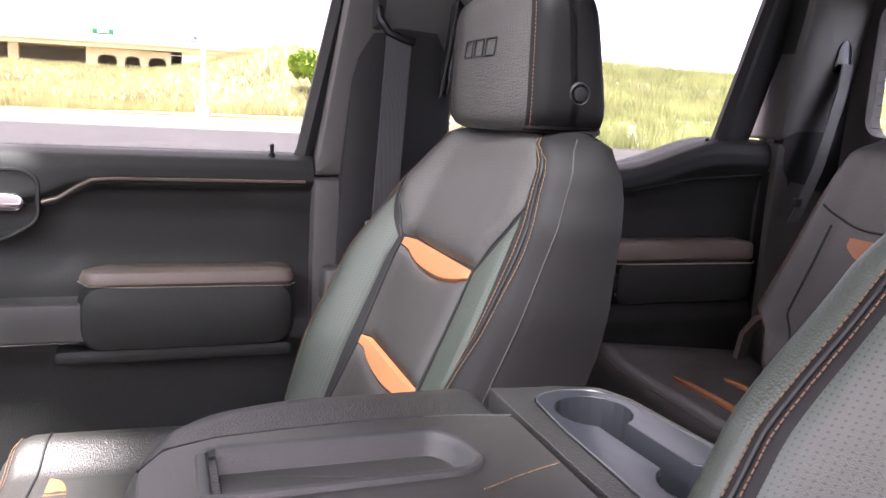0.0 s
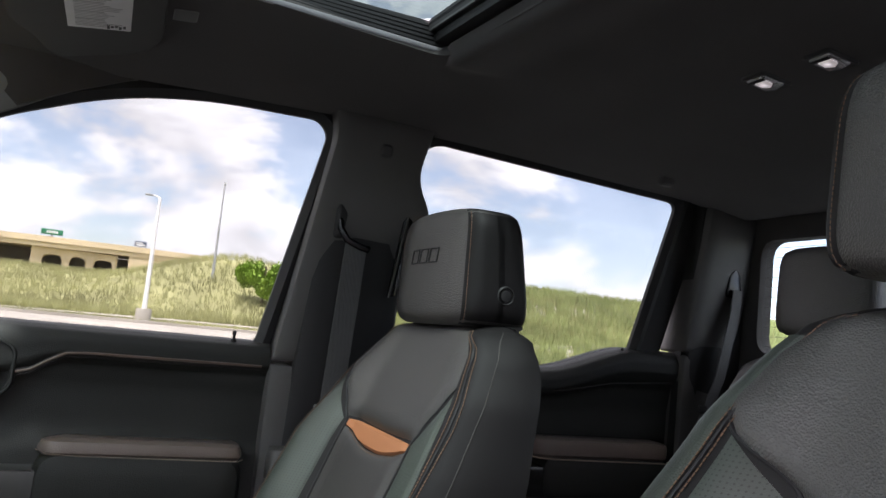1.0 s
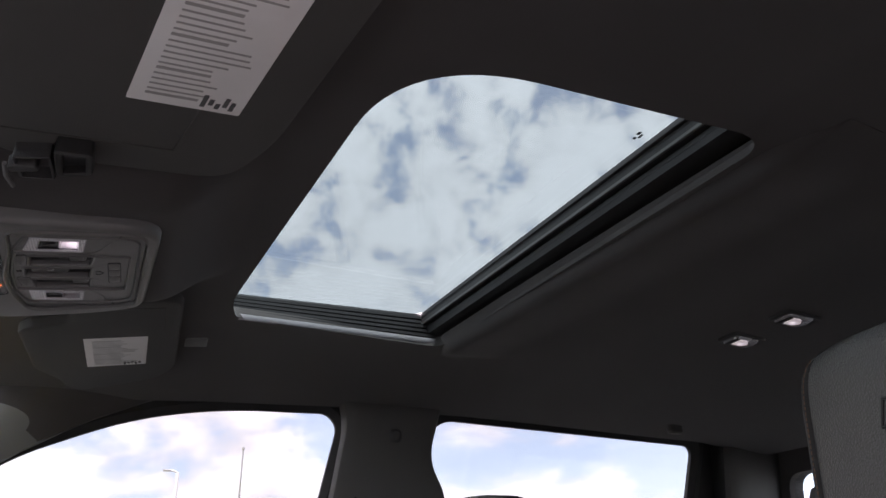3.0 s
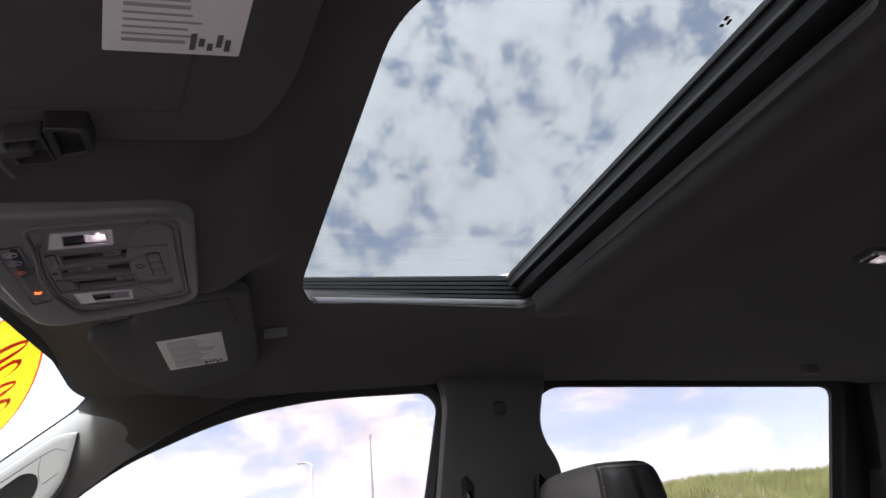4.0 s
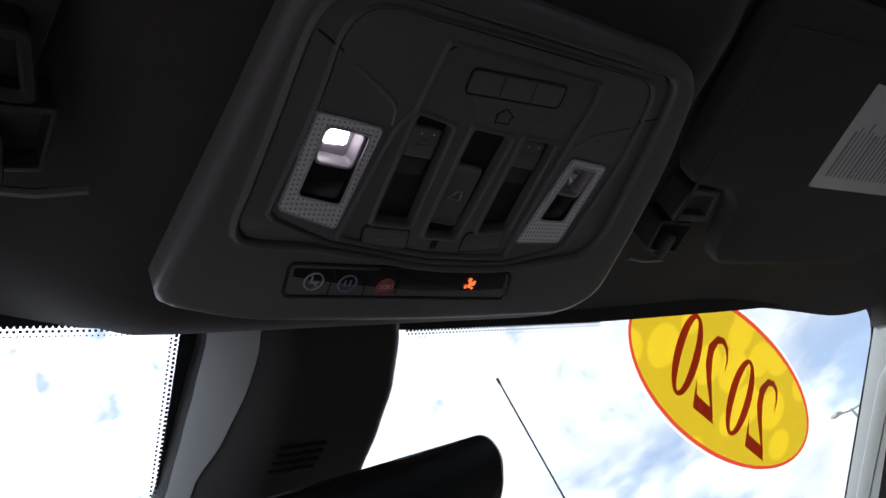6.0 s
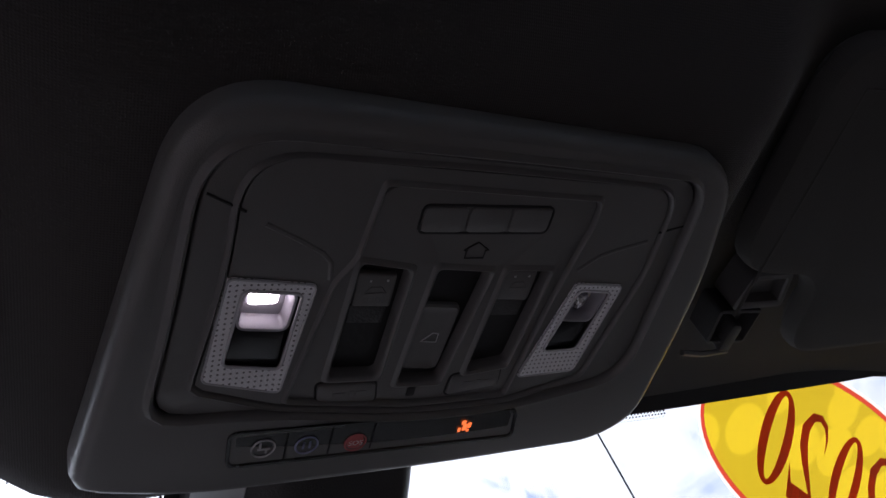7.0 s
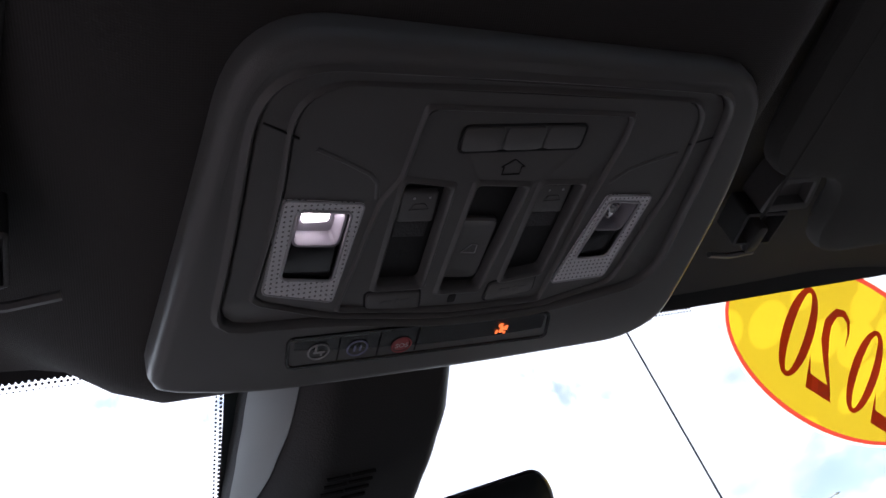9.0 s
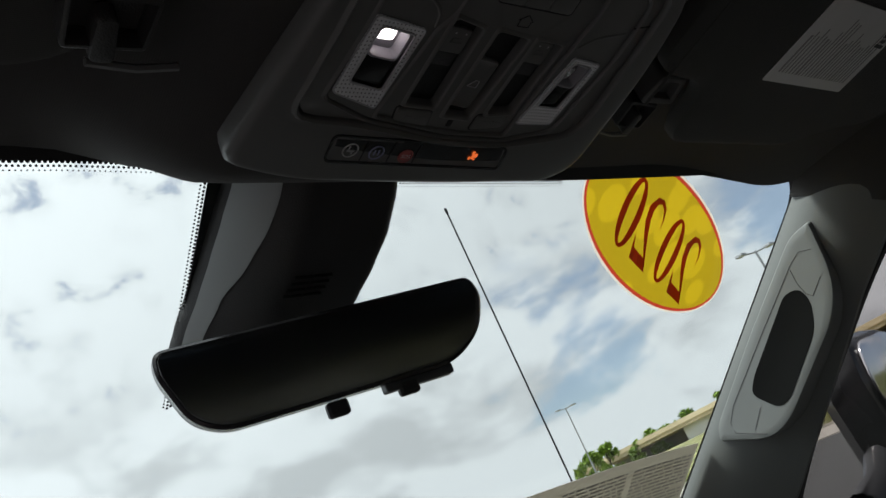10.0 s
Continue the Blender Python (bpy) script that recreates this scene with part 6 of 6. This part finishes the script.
# side face of the cover, its bright sky reflection painted as pale grey
part("side_panel", shell(lambda u, v: (cover_point(0.03 + (interp(v, [(0, 0.20), (0.22, 0.19), (0.45, 0.155), (0.65, 0.105), (1, 0.09)]) - 0.03) * u, -0.015 + 0.158 * v, 0.0016), (0.4, -0.6, -0.6)), 14, 20, 0.0012), COVERSHEEN, SC, "smooth side face painted pale for reflected sky")
for k in range(4):
    for t0, t1 in ((0.37, 0.475), (0.485, 0.60)):
        part("vent_slot", tube([cover_point(t - 0.006 * k, 0.0615 + 0.0052 * k, 0.0004) for t in np.linspace(t0, t1, 5)], 0.0014, 6), RUBBER, SC)

# ---- windscreen sticker and paper ----
ST = thing("year_sticker", "yellow oval sticker with red rim and the year 2020", "sticker")


def decal(a, b, off):
    """Sticker plane: a along its long axis, b across."""
    y, s = 0.511 + a * 0.866 - b * 0.500, 0.087 + a * 0.500 + b * 0.866
    return screen_point(y, s) + Vector((0.605, 0, -0.796)) * (0.002 + off)


def oval(ra, rb, off, n=64):
    bm = bmesh.new()
    rings = [[bm.verts.new(decal(ra * k * math.cos(t), rb * k * math.sin(t), off)) for t in np.linspace(0, 2 * math.pi, n + 1)[:-1]] for k in (0.15, 0.5, 0.8, 1.0)]
    bm.faces.new(rings[0])
    for a, b in zip(rings, rings[1:]):
        for i in range(n):
            bm.faces.new((a[i], a[(i + 1) % n], b[(i + 1) % n], b[i]))
    return bm


def film_mat(name, color, spots=False):
    m = bpy.data.materials.new(name)
    m.use_nodes = True
    n, l = m.node_tree.nodes, m.node_tree.links
    p = n["Principled BSDF"]
    p.inputs["Roughness"].default_value = 0.5
    t = n.new("ShaderNodeBsdfTranslucent")
    x = n.new("ShaderNodeMixShader"); x.inputs[0].default_value = 0.55
    tc = n.new("ShaderNodeTexCoord")
    v = n.new("ShaderNodeTexVoronoi"); v.inputs["Scale"].default_value = 17.0
    l.new(tc.outputs["Object"], v.inputs["Vector"])
    r = n.new("ShaderNodeMapRange")
    r.inputs["From Min"].default_value, r.inputs["From Max"].default_value = 0.42, 0.46
    l.new(v.outputs["Distance"], r.inputs["Value"])
    mx = n.new("ShaderNodeMix"); mx.data_type = "RGBA"
    mx.inputs["A"].default_value = (*color, 1)
    mx.inputs["B"].default_value = (*(tuple(c * 0.78 for c in color) if spots else color), 1)
    l.new(r.outputs[0], mx.inputs["Factor"])
    l.new(mx.outputs["Result"], p.inputs["Base Color"]); l.new(mx.outputs["Result"], t.inputs["Color"])
    l.new(p.outputs[0], x.inputs[1]); l.new(t.outputs[0], x.inputs[2])
    l.new(x.outputs[0], n["Material Output"].inputs["Surface"])
    return m


YELLOW, RED, CLEARRIM = film_mat("yellow vinyl", (0.58, 0.385, 0.010), True), film_mat("red vinyl", (0.50, 0.045, 0.022)), film_mat("clear vinyl edge", (0.75, 0.65, 0.55))
def band(r0, r1, off, n=64):
    return loft([[decal(a * math.cos(t), b * math.sin(t), off) for t in np.linspace(0, 2 * math.pi, n + 1)[:-1]] for a, b in (r0, r1)], False, False)


part("edge", band((0.194, 0.0790), (0.191, 0.0760), 0.0), CLEARRIM, ST)
part("rim", band((0.191, 0.0760), (0.1865, 0.0715), 0.0), RED, ST, "red rim")
part("face", oval(0.1865, 0.0715, 0.0), YELLOW, ST, "yellow vinyl face")


def figure(kind, cx, cy, wide, high, slant):
    """A slanted serif figure with thick and thin strokes, mirrored as it is seen from behind the glass."""
    bm = bmesh.new()
    put = lambda x, y: bm.verts.new(decal(-(cx + wide * x + slant * high * y), -(cy + high * y), 0.002))
    if kind == "0":
        turn = np.linspace(0, 2 * math.pi, 41)[:-1]
        outer = [put(0.5 * math.cos(t), 0.5 * math.sin(t)) for t in turn]
        inner = [put(0.5 * math.cos(t) * (0.44 if abs(math.cos(t)) > 1e-6 else 1), 0.445 * math.sin(t)) for t in turn]
        for k in range(40):
            bm.faces.new((outer[k], outer[(k + 1) % 40], inner[(k + 1) % 40], inner[k]))
        return bm
    line = [(-0.44, 0.14, 0.02), (-0.42, 0.28, 0.07), (-0.30, 0.40, 0.11), (-0.08, 0.455, 0.13), (0.16, 0.42, 0.18), (0.32, 0.27, 0.27), (0.26, 0.10, 0.26), (0.08, -0.07, 0.19), (-0.14, -0.23, 0.13), (-0.46, -0.46, 0.05)]
    prev = None
    for k, (x, y, w) in enumerate(line):
        p, q = line[max(0, k - 1)], line[min(len(line) - 1, k + 1)]
        d = Vector((wide * (q[0] - p[0]), high * (q[1] - p[1]))).normalized()
        nx, ny = -d.y * w * 0.5, d.x * w * 0.5 * wide / high
        pair = (put(x + nx, y + ny), put(x - nx, y - ny))
        if prev:
            bm.faces.new((prev[0], prev[1], pair[1], pair[0]))
        prev = pair
    bm.faces.new([put(x, y) for x, y in ((-0.56, -0.52), (0.40, -0.50), (0.48, -0.33), (-0.30, -0.36))])
    bm.faces.new([put(x, y) for x, y in ((0.34, -0.36), (0.48, -0.33), (0.56, -0.14))])
    return bm


for kind, cx in (("2", -0.084), ("0", -0.030), ("2", 0.033), ("0", 0.086)):
    part("figure", figure(kind, cx, -0.003, 0.047, 0.084, 0.30), RED, ST, "red mirrored figure of the year")
PP = thing("window_paper", "printed sheet of paper standing against the windscreen base", "paper")
part("sheet", shell(lambda u, v: (screen_point(0.27 + 0.47 * u, 0.430 + 0.26 * v + 0.015 * u * u) + Vector((0.01, 0, -0.013)), (0.6, 0, -0.8)), 12, 6, 0.0008), film_mat("thin printed paper", (0.55, 0.52, 0.46)), PP)
bm = bmesh.new()
rnd = random.Random(7)
sag = lambda y, q: screen_point(y, q + 0.015 * ((y - 0.27) / 0.47) ** 2) + Vector((0.012, 0, -0.0155))
for k in range(34):
    for c in range(3):
        y0 = 0.285 + 0.152 * c
        end = y0 + (0.138 if rnd.random() < 0.7 else rnd.uniform(0.05, 0.12))
        q0 = 0.446 + 0.0068 * k
        while y0 < end:
            y1 = min(end, y0 + rnd.uniform(0.008, 0.03))
            bm.faces.new([bm.verts.new(p) for p in (sag(y0, q0), sag(y1, q0), sag(y1, q0 + 0.0030), sag(y0, q0 + 0.0030))])
            y0 = y1 + 0.0035
part("print", bm, INK, PP)

# ---- outside of the truck ----
HD = thing("front_fender", "dark painted front fender and hood of the truck", "truck body")
part("hood", slab([(-2.2, -0.80), (-0.96, -0.84), (-0.96, 0.84), (-2.2, 0.80)], 0.1, 1.22, 1.30, 0.03), BODY, HD)
part("fender", slab([(-2.2, 0.78), (-0.92, 0.80), (-0.92, 0.98), (-2.2, 0.95)], 0.05, 0.75, 1.28, 0.03), BODY, HD)
part("fender", slab([(-2.2, -0.78), (-0.92, -0.80), (-0.92, -0.98), (-2.2, -0.95)], 0.05, 0.75, 1.28, 0.03), BODY, HD)
AN = thing("radio_antenna", "thin black whip antenna on the front fender", "antenna")
part("mast", tube([(-1.03, 0.905, 1.27), (-1.015, 0.89, 1.75), (-0.997, 0.87, 2.353)], 0.0022, 8), RUBBER, AN)
part("tip", tube([(-0.997, 0.87, 2.350), (-0.9965, 0.8695, 2.364)], 0.0036, 8), RUBBER, AN)
part("base", tube([(-1.031, 0.906, 1.27), (-1.029, 0.904, 1.32)], 0.012, 10), RUBBER, AN)
OMR = thing("side_mirror", "black door mirror outside the passenger window", "mirror")
part("housing", slab([(0.99, 1.47), (1.20, 1.47), (1.22, 1.66), (1.16, 1.705), (1.01, 1.70), (0.98, 1.62)], 0.03, -0.50, -0.40, 0.03, Matrix(((0, 0, 1, 0), (1, 0, 0, 0), (0, 1, 0, 0), (0, 0, 0, 1)))), GLOSSBLACK, OMR)
part("mirror_glass", slab([(1.005, 1.485), (1.185, 1.485), (1.203, 1.655), (1.15, 1.688), (1.025, 1.683), (1.0, 1.615)], 0.025, -0.402, -0.396, 0.002, Matrix(((0, 0, 1, 0), (1, 0, 0, 0), (0, 1, 0, 0), (0, 0, 0, 1)))), CHROME, OMR)
part("arm", tube([(-0.47, 0.90, 1.45), (-0.46, 0.97, 1.47), (-0.45, 1.02, 1.52)], 0.03, 10), GLOSSBLACK, OMR)

# ---- the land around ----
GRASS = mat("dry summer grass", (0.24, 0.235, 0.115), 0.9, var=0.35, var_scale=0.25, spec=0.1)
BLADES = mat("grass blades", (0.265, 0.265, 0.125), 0.8, var=0.45, var_scale=0.12, spec=0.1)
GREENB = mat("green grass blades", (0.20, 0.235, 0.095), 0.8, var=0.4, var_scale=0.3, spec=0.1)
ASPHALT = mat("grey asphalt", (0.046, 0.047, 0.046), 0.9, grain=0.6, scale=40, var=0.2, var_scale=0.3)
CONCRETE = mat("pale concrete", (0.31, 0.285, 0.25), 0.9, grain=0.4, scale=20, var=0.15, var_scale=0.4)
BRIDGE = mat("cream painted concrete", (0.56, 0.46, 0.31), 0.9, var=0.12, var_scale=0.15)
# darker copy of the bridge colour, for the shade under the deck
SHADOWC = mat("bridge concrete darkened for shade", (0.26, 0.23, 0.18), 0.9, var=0.2, var_scale=0.2)
POLE = mat("white painted pole", (0.66, 0.66, 0.66), 0.5, var=0.08)
GALV = mat("galvanised steel", (0.35, 0.36, 0.37), 0.5, metal=0.5, var=0.1)
SIGNGREEN = mat("green sign paint", (0.01, 0.16, 0.08), 0.5)
SIGNWHITE = mat("white sign paint", (0.7, 0.7, 0.7), 0.5)
SIGNDARK = mat("dark sign board", (0.06, 0.08, 0.12), 0.5)
LEAF = mat("tree leaves", (0.20, 0.31, 0.05), 0.7, var=0.5, var_scale=1.2, spec=0.2)
BARK = mat("tree bark", (0.10, 0.075, 0.05), 0.9, grain=0.8, scale=20)


def land(x, y):
    h = 0.3 * sstep(30, 46, y) + 5.2 * sstep(58, 140, y) * (1 if x < 30 else 1)
    hill = 6.0 * sstep(34, 62, y) * sstep(14, 34, x)
    mound = 5.6 * math.exp(-((x - 14.5) / 13) ** 2 - ((y - 93) / 22) ** 2)
    return max(h + mound, hill) + 0.12 * noise.noise(Vector((x * 0.1, y * 0.1, 0))) * sstep(40, 60, y)


def ground_mesh():
    ts = [-1] + [k / 60 for k in range(-59, 60)] + [1]
    sp = lambda t: math.copysign(abs(t) ** 3 * 2500 + abs(t) * 160, t)
    bm = bmesh.new()
    rows = [[bm.verts.new((sp(a) , sp(b), land(sp(a), sp(b)) - 0.02)) for a in ts] for b in ts]
    for a, b in zip(rows, rows[1:]):
        for i in range(len(ts) - 1):
            bm.faces.new((a[i], a[i + 1], b[i + 1], b[i]))
    return bm


solid("ground", ground_mesh(), GRASS, "dry grassland rising to a low embankment", "ground")


def strip(y0, y1, x0, x1, lift, slope=0.0, nx=60, ny=6):
    def f(u, v):
        x = x0 + (x1 - x0) * u
        y = y0 + (y1 - y0) * v + slope * x
        return ((x, y, land(x, y) + lift), (0, 0, 1))
    return shell(f, nx, ny, 0.25)


solid("road", strip(-60, 36, -120, 80, 0.03, 0.0, 60, 30), ASPHALT, "grey asphalt parking lot", "road")
solid("pavement", strip(36.1, 43.0, -120, 80, 0.07), CONCRETE, "pale concrete drive along the lot", "pavement")
kerb = solid("kerb", strip(43.0, 43.35, -120, 80, 0.22), CONCRETE, "pale concrete kerb by the grass", "kerb")
solid("path", strip(50.5, 53.0, -120, 45, 0.10), CONCRETE, "pale concrete service road in the grass", "pavement")

LP = thing("street_lamp", "white street lamp pole on a round concrete base", "street lamp")
part("base", loft([[(1.99 + r * math.cos(a), 45 + r * math.sin(a), z) for a in np.linspace(0, 2 * math.pi, 21)[:-1]] for r, z in ((0.42, 0.1), (0.42, 1.05), (0.38, 1.12))]), CONCRETE, LP, "round concrete footing")
part("pole", loft([[(1.99 + r * math.cos(a), 45 + r * math.sin(a), z) for a in np.linspace(0, 2 * math.pi, 13)[:-1]] for r, z in ((0.14, 1.1), (0.11, 4), (0.085, 7.4))]), POLE, LP)
part("arm", tube([(1.99, 45, 7.38), (1.75, 45, 7.50), (1.45, 45, 7.52)], 0.05, 8), POLE, LP)
part("head", block(1.20, 1.60, 44.85, 45.15, 7.46, 7.56, 0.05, 0.02), GALV, LP)
TP = thing("tall_pole", "tall thin grey steel pole on the embankment", "pole")
part("mast", loft([[(9.486 + r * math.cos(a), 80 + r * math.sin(a), z) for a in np.linspace(0, 2 * math.pi, 11)[:-1]] for r, z in ((0.16, land(9.5, 80) - 0.3), (0.12, 8), (0.06, 14.45))]), GALV, TP)
part("cap", block(9.36, 9.62, 79.9, 80.1, 14.3, 14.6, 0.03), GALV, TP)

# overpass
BY = 150.0
OV = thing("overpass", "cream concrete motorway overpass with arched openings", "bridge")
part("deck", loft([[(x, y, z + d) for (y, z) in ((BY - 2, 9.2), (BY - 2, 10.6), (BY + 12, 10.6), (BY + 12, 9.2))] for x, d in ((-140, -0.6), (-24, 0.0), (3.0, 0.25), (45, 0.0))]), BRIDGE, OV)
part("parapet", loft([[(x, y, z + d) for (y, z) in ((BY - 2.3, 10.0), (BY - 2.3, 11.0), (BY - 2.0, 11.0), (BY - 2.0, 10.0))] for x, d in ((-140, -0.6), (-24, 0.0), (3.0, 0.25), (45, 0.0))]), BRIDGE, OV)
part("abutment", slab([(2.6, 4.0), (60, 4.0), (60, 10.3), (2.6, 10.5)], 0.05, BY - 1.8, BY + 12, 0.05, Matrix(((1, 0, 0, 0), (0, 0, 1, 0), (0, 1, 0, 0), (0, 0, 0, 1)))), BRIDGE, OV)
for x in (-24.5, -36, -48, -60):
    part("pier", slab(box2(x - 0.8, x + 0.8, 3.0, 9.3), 0.3, BY - 0.5, BY + 1.2, 0.08, Matrix(((1, 0, 0, 0), (0, 0, 1, 0), (0, 1, 0, 0), (0, 0, 0, 1)))), BRIDGE, OV)
# a wall under the deck with three round-shouldered openings
part("arch_wall", holed([(-13.2, 3.0), (0.75, 3.0), (0.75, 9.3), (-13.2, 9.3)], 0.1, [[(x0, 3.6), (x1, 3.6), (x1, 8.15), (x0, 8.15)] for x0, x1 in ((-11.4, -8.2), (-7.0, -4.4), (-3.1, 0.0))], [0.05, 0.05, 1.2, 1.2], 0.9, -0.9, Matrix(((1, 0, 0, 0), (0, 0, -1, BY), (0, 1, 0, 0), (0, 0, 0, 1))), 0.08, 0.05), BRIDGE, OV)
# shade behind the openings is painted in by the darker concrete
part("back_wall", slab(box2(-140, 3, 2.0, 9.3), 0.1, BY + 10, BY + 11, 0.05, Matrix(((1, 0, 0, 0), (0, 0, 1, 0), (0, 1, 0, 0), (0, 0, 0, 1)))), SHADOWC, OV)


def board(name, label, x0, x1, z0, z1, y, m, rows, m2):
    B = thing(name, label, "sign")
    F = Matrix(((1, 0, 0, 0), (0, 0, -1, y), (0, 1, 0, 0), (0, 0, 0, 1)))
    part("panel", slab(box2(x0, x1, z0, z1), 0.1, -0.15, 0.15, 0.03, F), m, B)
    part("print", bars(rows, F @ Matrix.Translation((0, 0, 0.16)), 0.03), m2, B)
    part("post", tube([((x0 + x1) / 2, y + 0.2, z0 - 7), ((x0 + x1) / 2, y + 0.2, z0)], 0.2, 8), GALV, B)


board("road_sign", "green sign board with pale bars behind the overpass", -14.0, -10.0, 13.1, 14.2, BY + 22, SIGNGREEN, [(-13.0 + 0.45 * k, -12.7 + 0.45 * k, 13.4, 13.95) for k in range(5)], SIGNWHITE)
board("billboard", "dark billboard with pale bars behind the overpass", 3.6, 6.0, 13.0, 14.1, BY + 22, SIGNDARK, [(3.8, 5.8, 13.2, 13.45), (3.8, 5.2, 13.6, 13.85)], SIGNWHITE)


def tuft_mesh(n, place, hmin, hmax, seed, width=0.02, blades=5):
    rnd = random.Random(seed)
    vs, fs = [], []
    for _ in range(n):
        x, y = place(rnd)
        z = land(x, y) - 0.03
        for b in range(blades):
            h = rnd.uniform(hmin, hmax)
            a = rnd.uniform(0, 6.283)
            lean = rnd.uniform(0.05, 0.35) * h
            ox, oy = rnd.gauss(0, 0.12), rnd.gauss(0, 0.12)
            c, s = math.cos(a), math.sin(a)
            w = width * rnd.uniform(0.7, 1.5)
            i = len(vs)
            vs += [(x + ox - s * w, y + oy + c * w, z), (x + ox + s * w, y + oy - c * w, z), (x + ox + c * lean * 0.4, y + oy + s * lean * 0.4, z + h * 0.62), (x + ox + c * lean, y + oy + s * lean, z + h)]
            fs += [(i, i + 1, i + 2), (i + 1, i + 3, i + 2)]
    me = bpy.data.meshes.new("tufts")
    me.from_pydata(vs, [], fs)
    return me


def grass_field(name, n, place, hmin, hmax, seed, m, label, width=0.02):
    me = tuft_mesh(n, place, hmin, hmax, seed, width)
    me.materials.append(m)
    return tagged(new(name, me), label, "grass", kind="stuff")


grass_field("dry_grass", 15000, lambda r: (r.uniform(-45, 32), 53.5 + 95 * r.random() ** 1.6), 0.25, 0.9, 3, BLADES, "tall dry straw-coloured grass on the bank", 0.03)
grass_field("verge_grass", 5000, lambda r: (r.uniform(-35, 40), r.uniform(43.6, 50.2)), 0.08, 0.35, 5, BLADES, "short dry verge grass by the kerb", 0.03)
grass_field("green_grass", 9000, lambda r: (r.uniform(20, 62), 34 + 26 * r.random()), 0.4, 1.1, 8, GREENB, "tall green grass on the embankment", 0.03)
grass_field("hill_grass", 9000, lambda r: (r.uniform(22, 75), 44 + 22 * r.random()), 0.3, 0.8, 9, BLADES, "dry grass on the embankment slope", 0.03)


def tree(name, label, x, y, h, spread, seed, n=1600, leaf=0.16, low=0.3):
    rnd = random.Random(seed)
    T = thing(name, label, "tree")
    z = land(x, y)
    bm = bmesh.new()
    tube([(x, y, z - 0.2), (x + 0.1, y, z + h * 0.35), (x, y, z + h * 0.8)], h * 0.025, 8, bm=bm)
    clumps = []
    for k in range(11):
        a, r = rnd.uniform(0, 6.28), spread * rnd.uniform(0.2, 0.75)
        c = Vector((x + r * math.cos(a), y + r * math.sin(a), z + h * rnd.uniform(low, 0.9)))
        clumps.append((c, spread * rnd.uniform(0.25, 0.45)))
        tube([(x, y, z + h * 0.3), ((x + c.x) / 2, (y + c.y) / 2, (z + h * 0.25 + c.z) / 2), c], h * 0.008, 5, bm=bm)
    part("trunk", bm, BARK, T)
    vs, fs = [], []
    for _ in range(n):
        c, r = clumps[rnd.randrange(len(clumps))]
        d = Vector((rnd.gauss(0, 1), rnd.gauss(0, 1), rnd.gauss(0, 0.8)))
        d = d.normalized() * r * rnd.random() ** 0.4
        p = c + d
        u = Vector((rnd.gauss(0, 1), rnd.gauss(0, 1), rnd.gauss(0, 1))).normalized()
        v = u.cross(Vector((0.3, 0.5, 0.8))).normalized()
        s = leaf * rnd.uniform(0.6, 1.4)
        i = len(vs)
        vs += [p - u * s, p + v * s * 0.5, p + u * s, p - v * s * 0.5]
        fs.append((i, i + 1, i + 2, i + 3))
    me = bpy.data.meshes.new("leaves")
    me.from_pydata(vs, [], fs)
    me.materials.append(LEAF)
    part("crown", me, None, T)
    return T


tree("bush", "dense bright green bush on the bank", 12.9, 70, 4.3, 2.6, 2, 9000, 0.17, 0.05)
for k, (tx, ty, th) in enumerate(((-120, 126, 5), (-122, 133, 6.5), (-125, 142, 7.5), (-122, 149, 5.5), (-121, 157, 7), (-124, 164, 7), (-119, 168, 8), (-112, 180, 9), (-105, 192, 10))):
    tree("distant_tree", "distant round green tree behind the lot", tx, ty, th, th * 0.45, 20 + k, 700, 0.7, 0.1)



def lot_lamp(x, y, h, heads):
    L = thing("lot_lamp", "grey parking lot lamp post with flat heads", "street lamp", group="lot lamps")
    z = land(x, y)
    part("pole", loft([[(x + r * math.cos(a), y + r * math.sin(a), zz) for a in np.linspace(0, 2 * math.pi, 9)[:-1]] for r, zz in ((0.11, z - 0.2), (0.07, z + h))]), GALV, L)
    for sd in heads:
        part("arm", tube([(x, y, z + h - 0.1), (x + 0.5 * sd, y + 0.8 * sd, z + h)], 0.05, 6), GALV, L)
        part("head", block(x + 0.5 * sd - 0.25, x + 0.5 * sd + 0.25, y + 0.8 * sd - 0.3, y + 0.8 * sd + 0.3, z + h - 0.05, z + h + 0.08, 0.05), GALV, L)


lot_lamp(-19.7, 41.5, 10.2, (-1, 1))
lot_lamp(-60, 65.3, 11.8, (-1, 1))
SH = thing("white_building", "low white building with dark windows beyond the lot", "building")
part("wall", block(-108, -92, 150, 172, 0.2, 10.0, 0.2, 0.05), mat("white cladding", (0.62, 0.62, 0.62), 0.7), SH)
part("roof", block(-108.4, -91.6, 149.6, 172.4, 10.0, 10.5, 0.2, 0.05), GALV, SH)
for k in range(5):
    for r in range(2):
        part("window", block(-92.05, -91.9, 151.5 + 4 * k, 154.2 + 4 * k, 2.5 + 3.8 * r, 4.8 + 3.8 * r, 0.1, 0.02), GLOSSBLACK, SH)
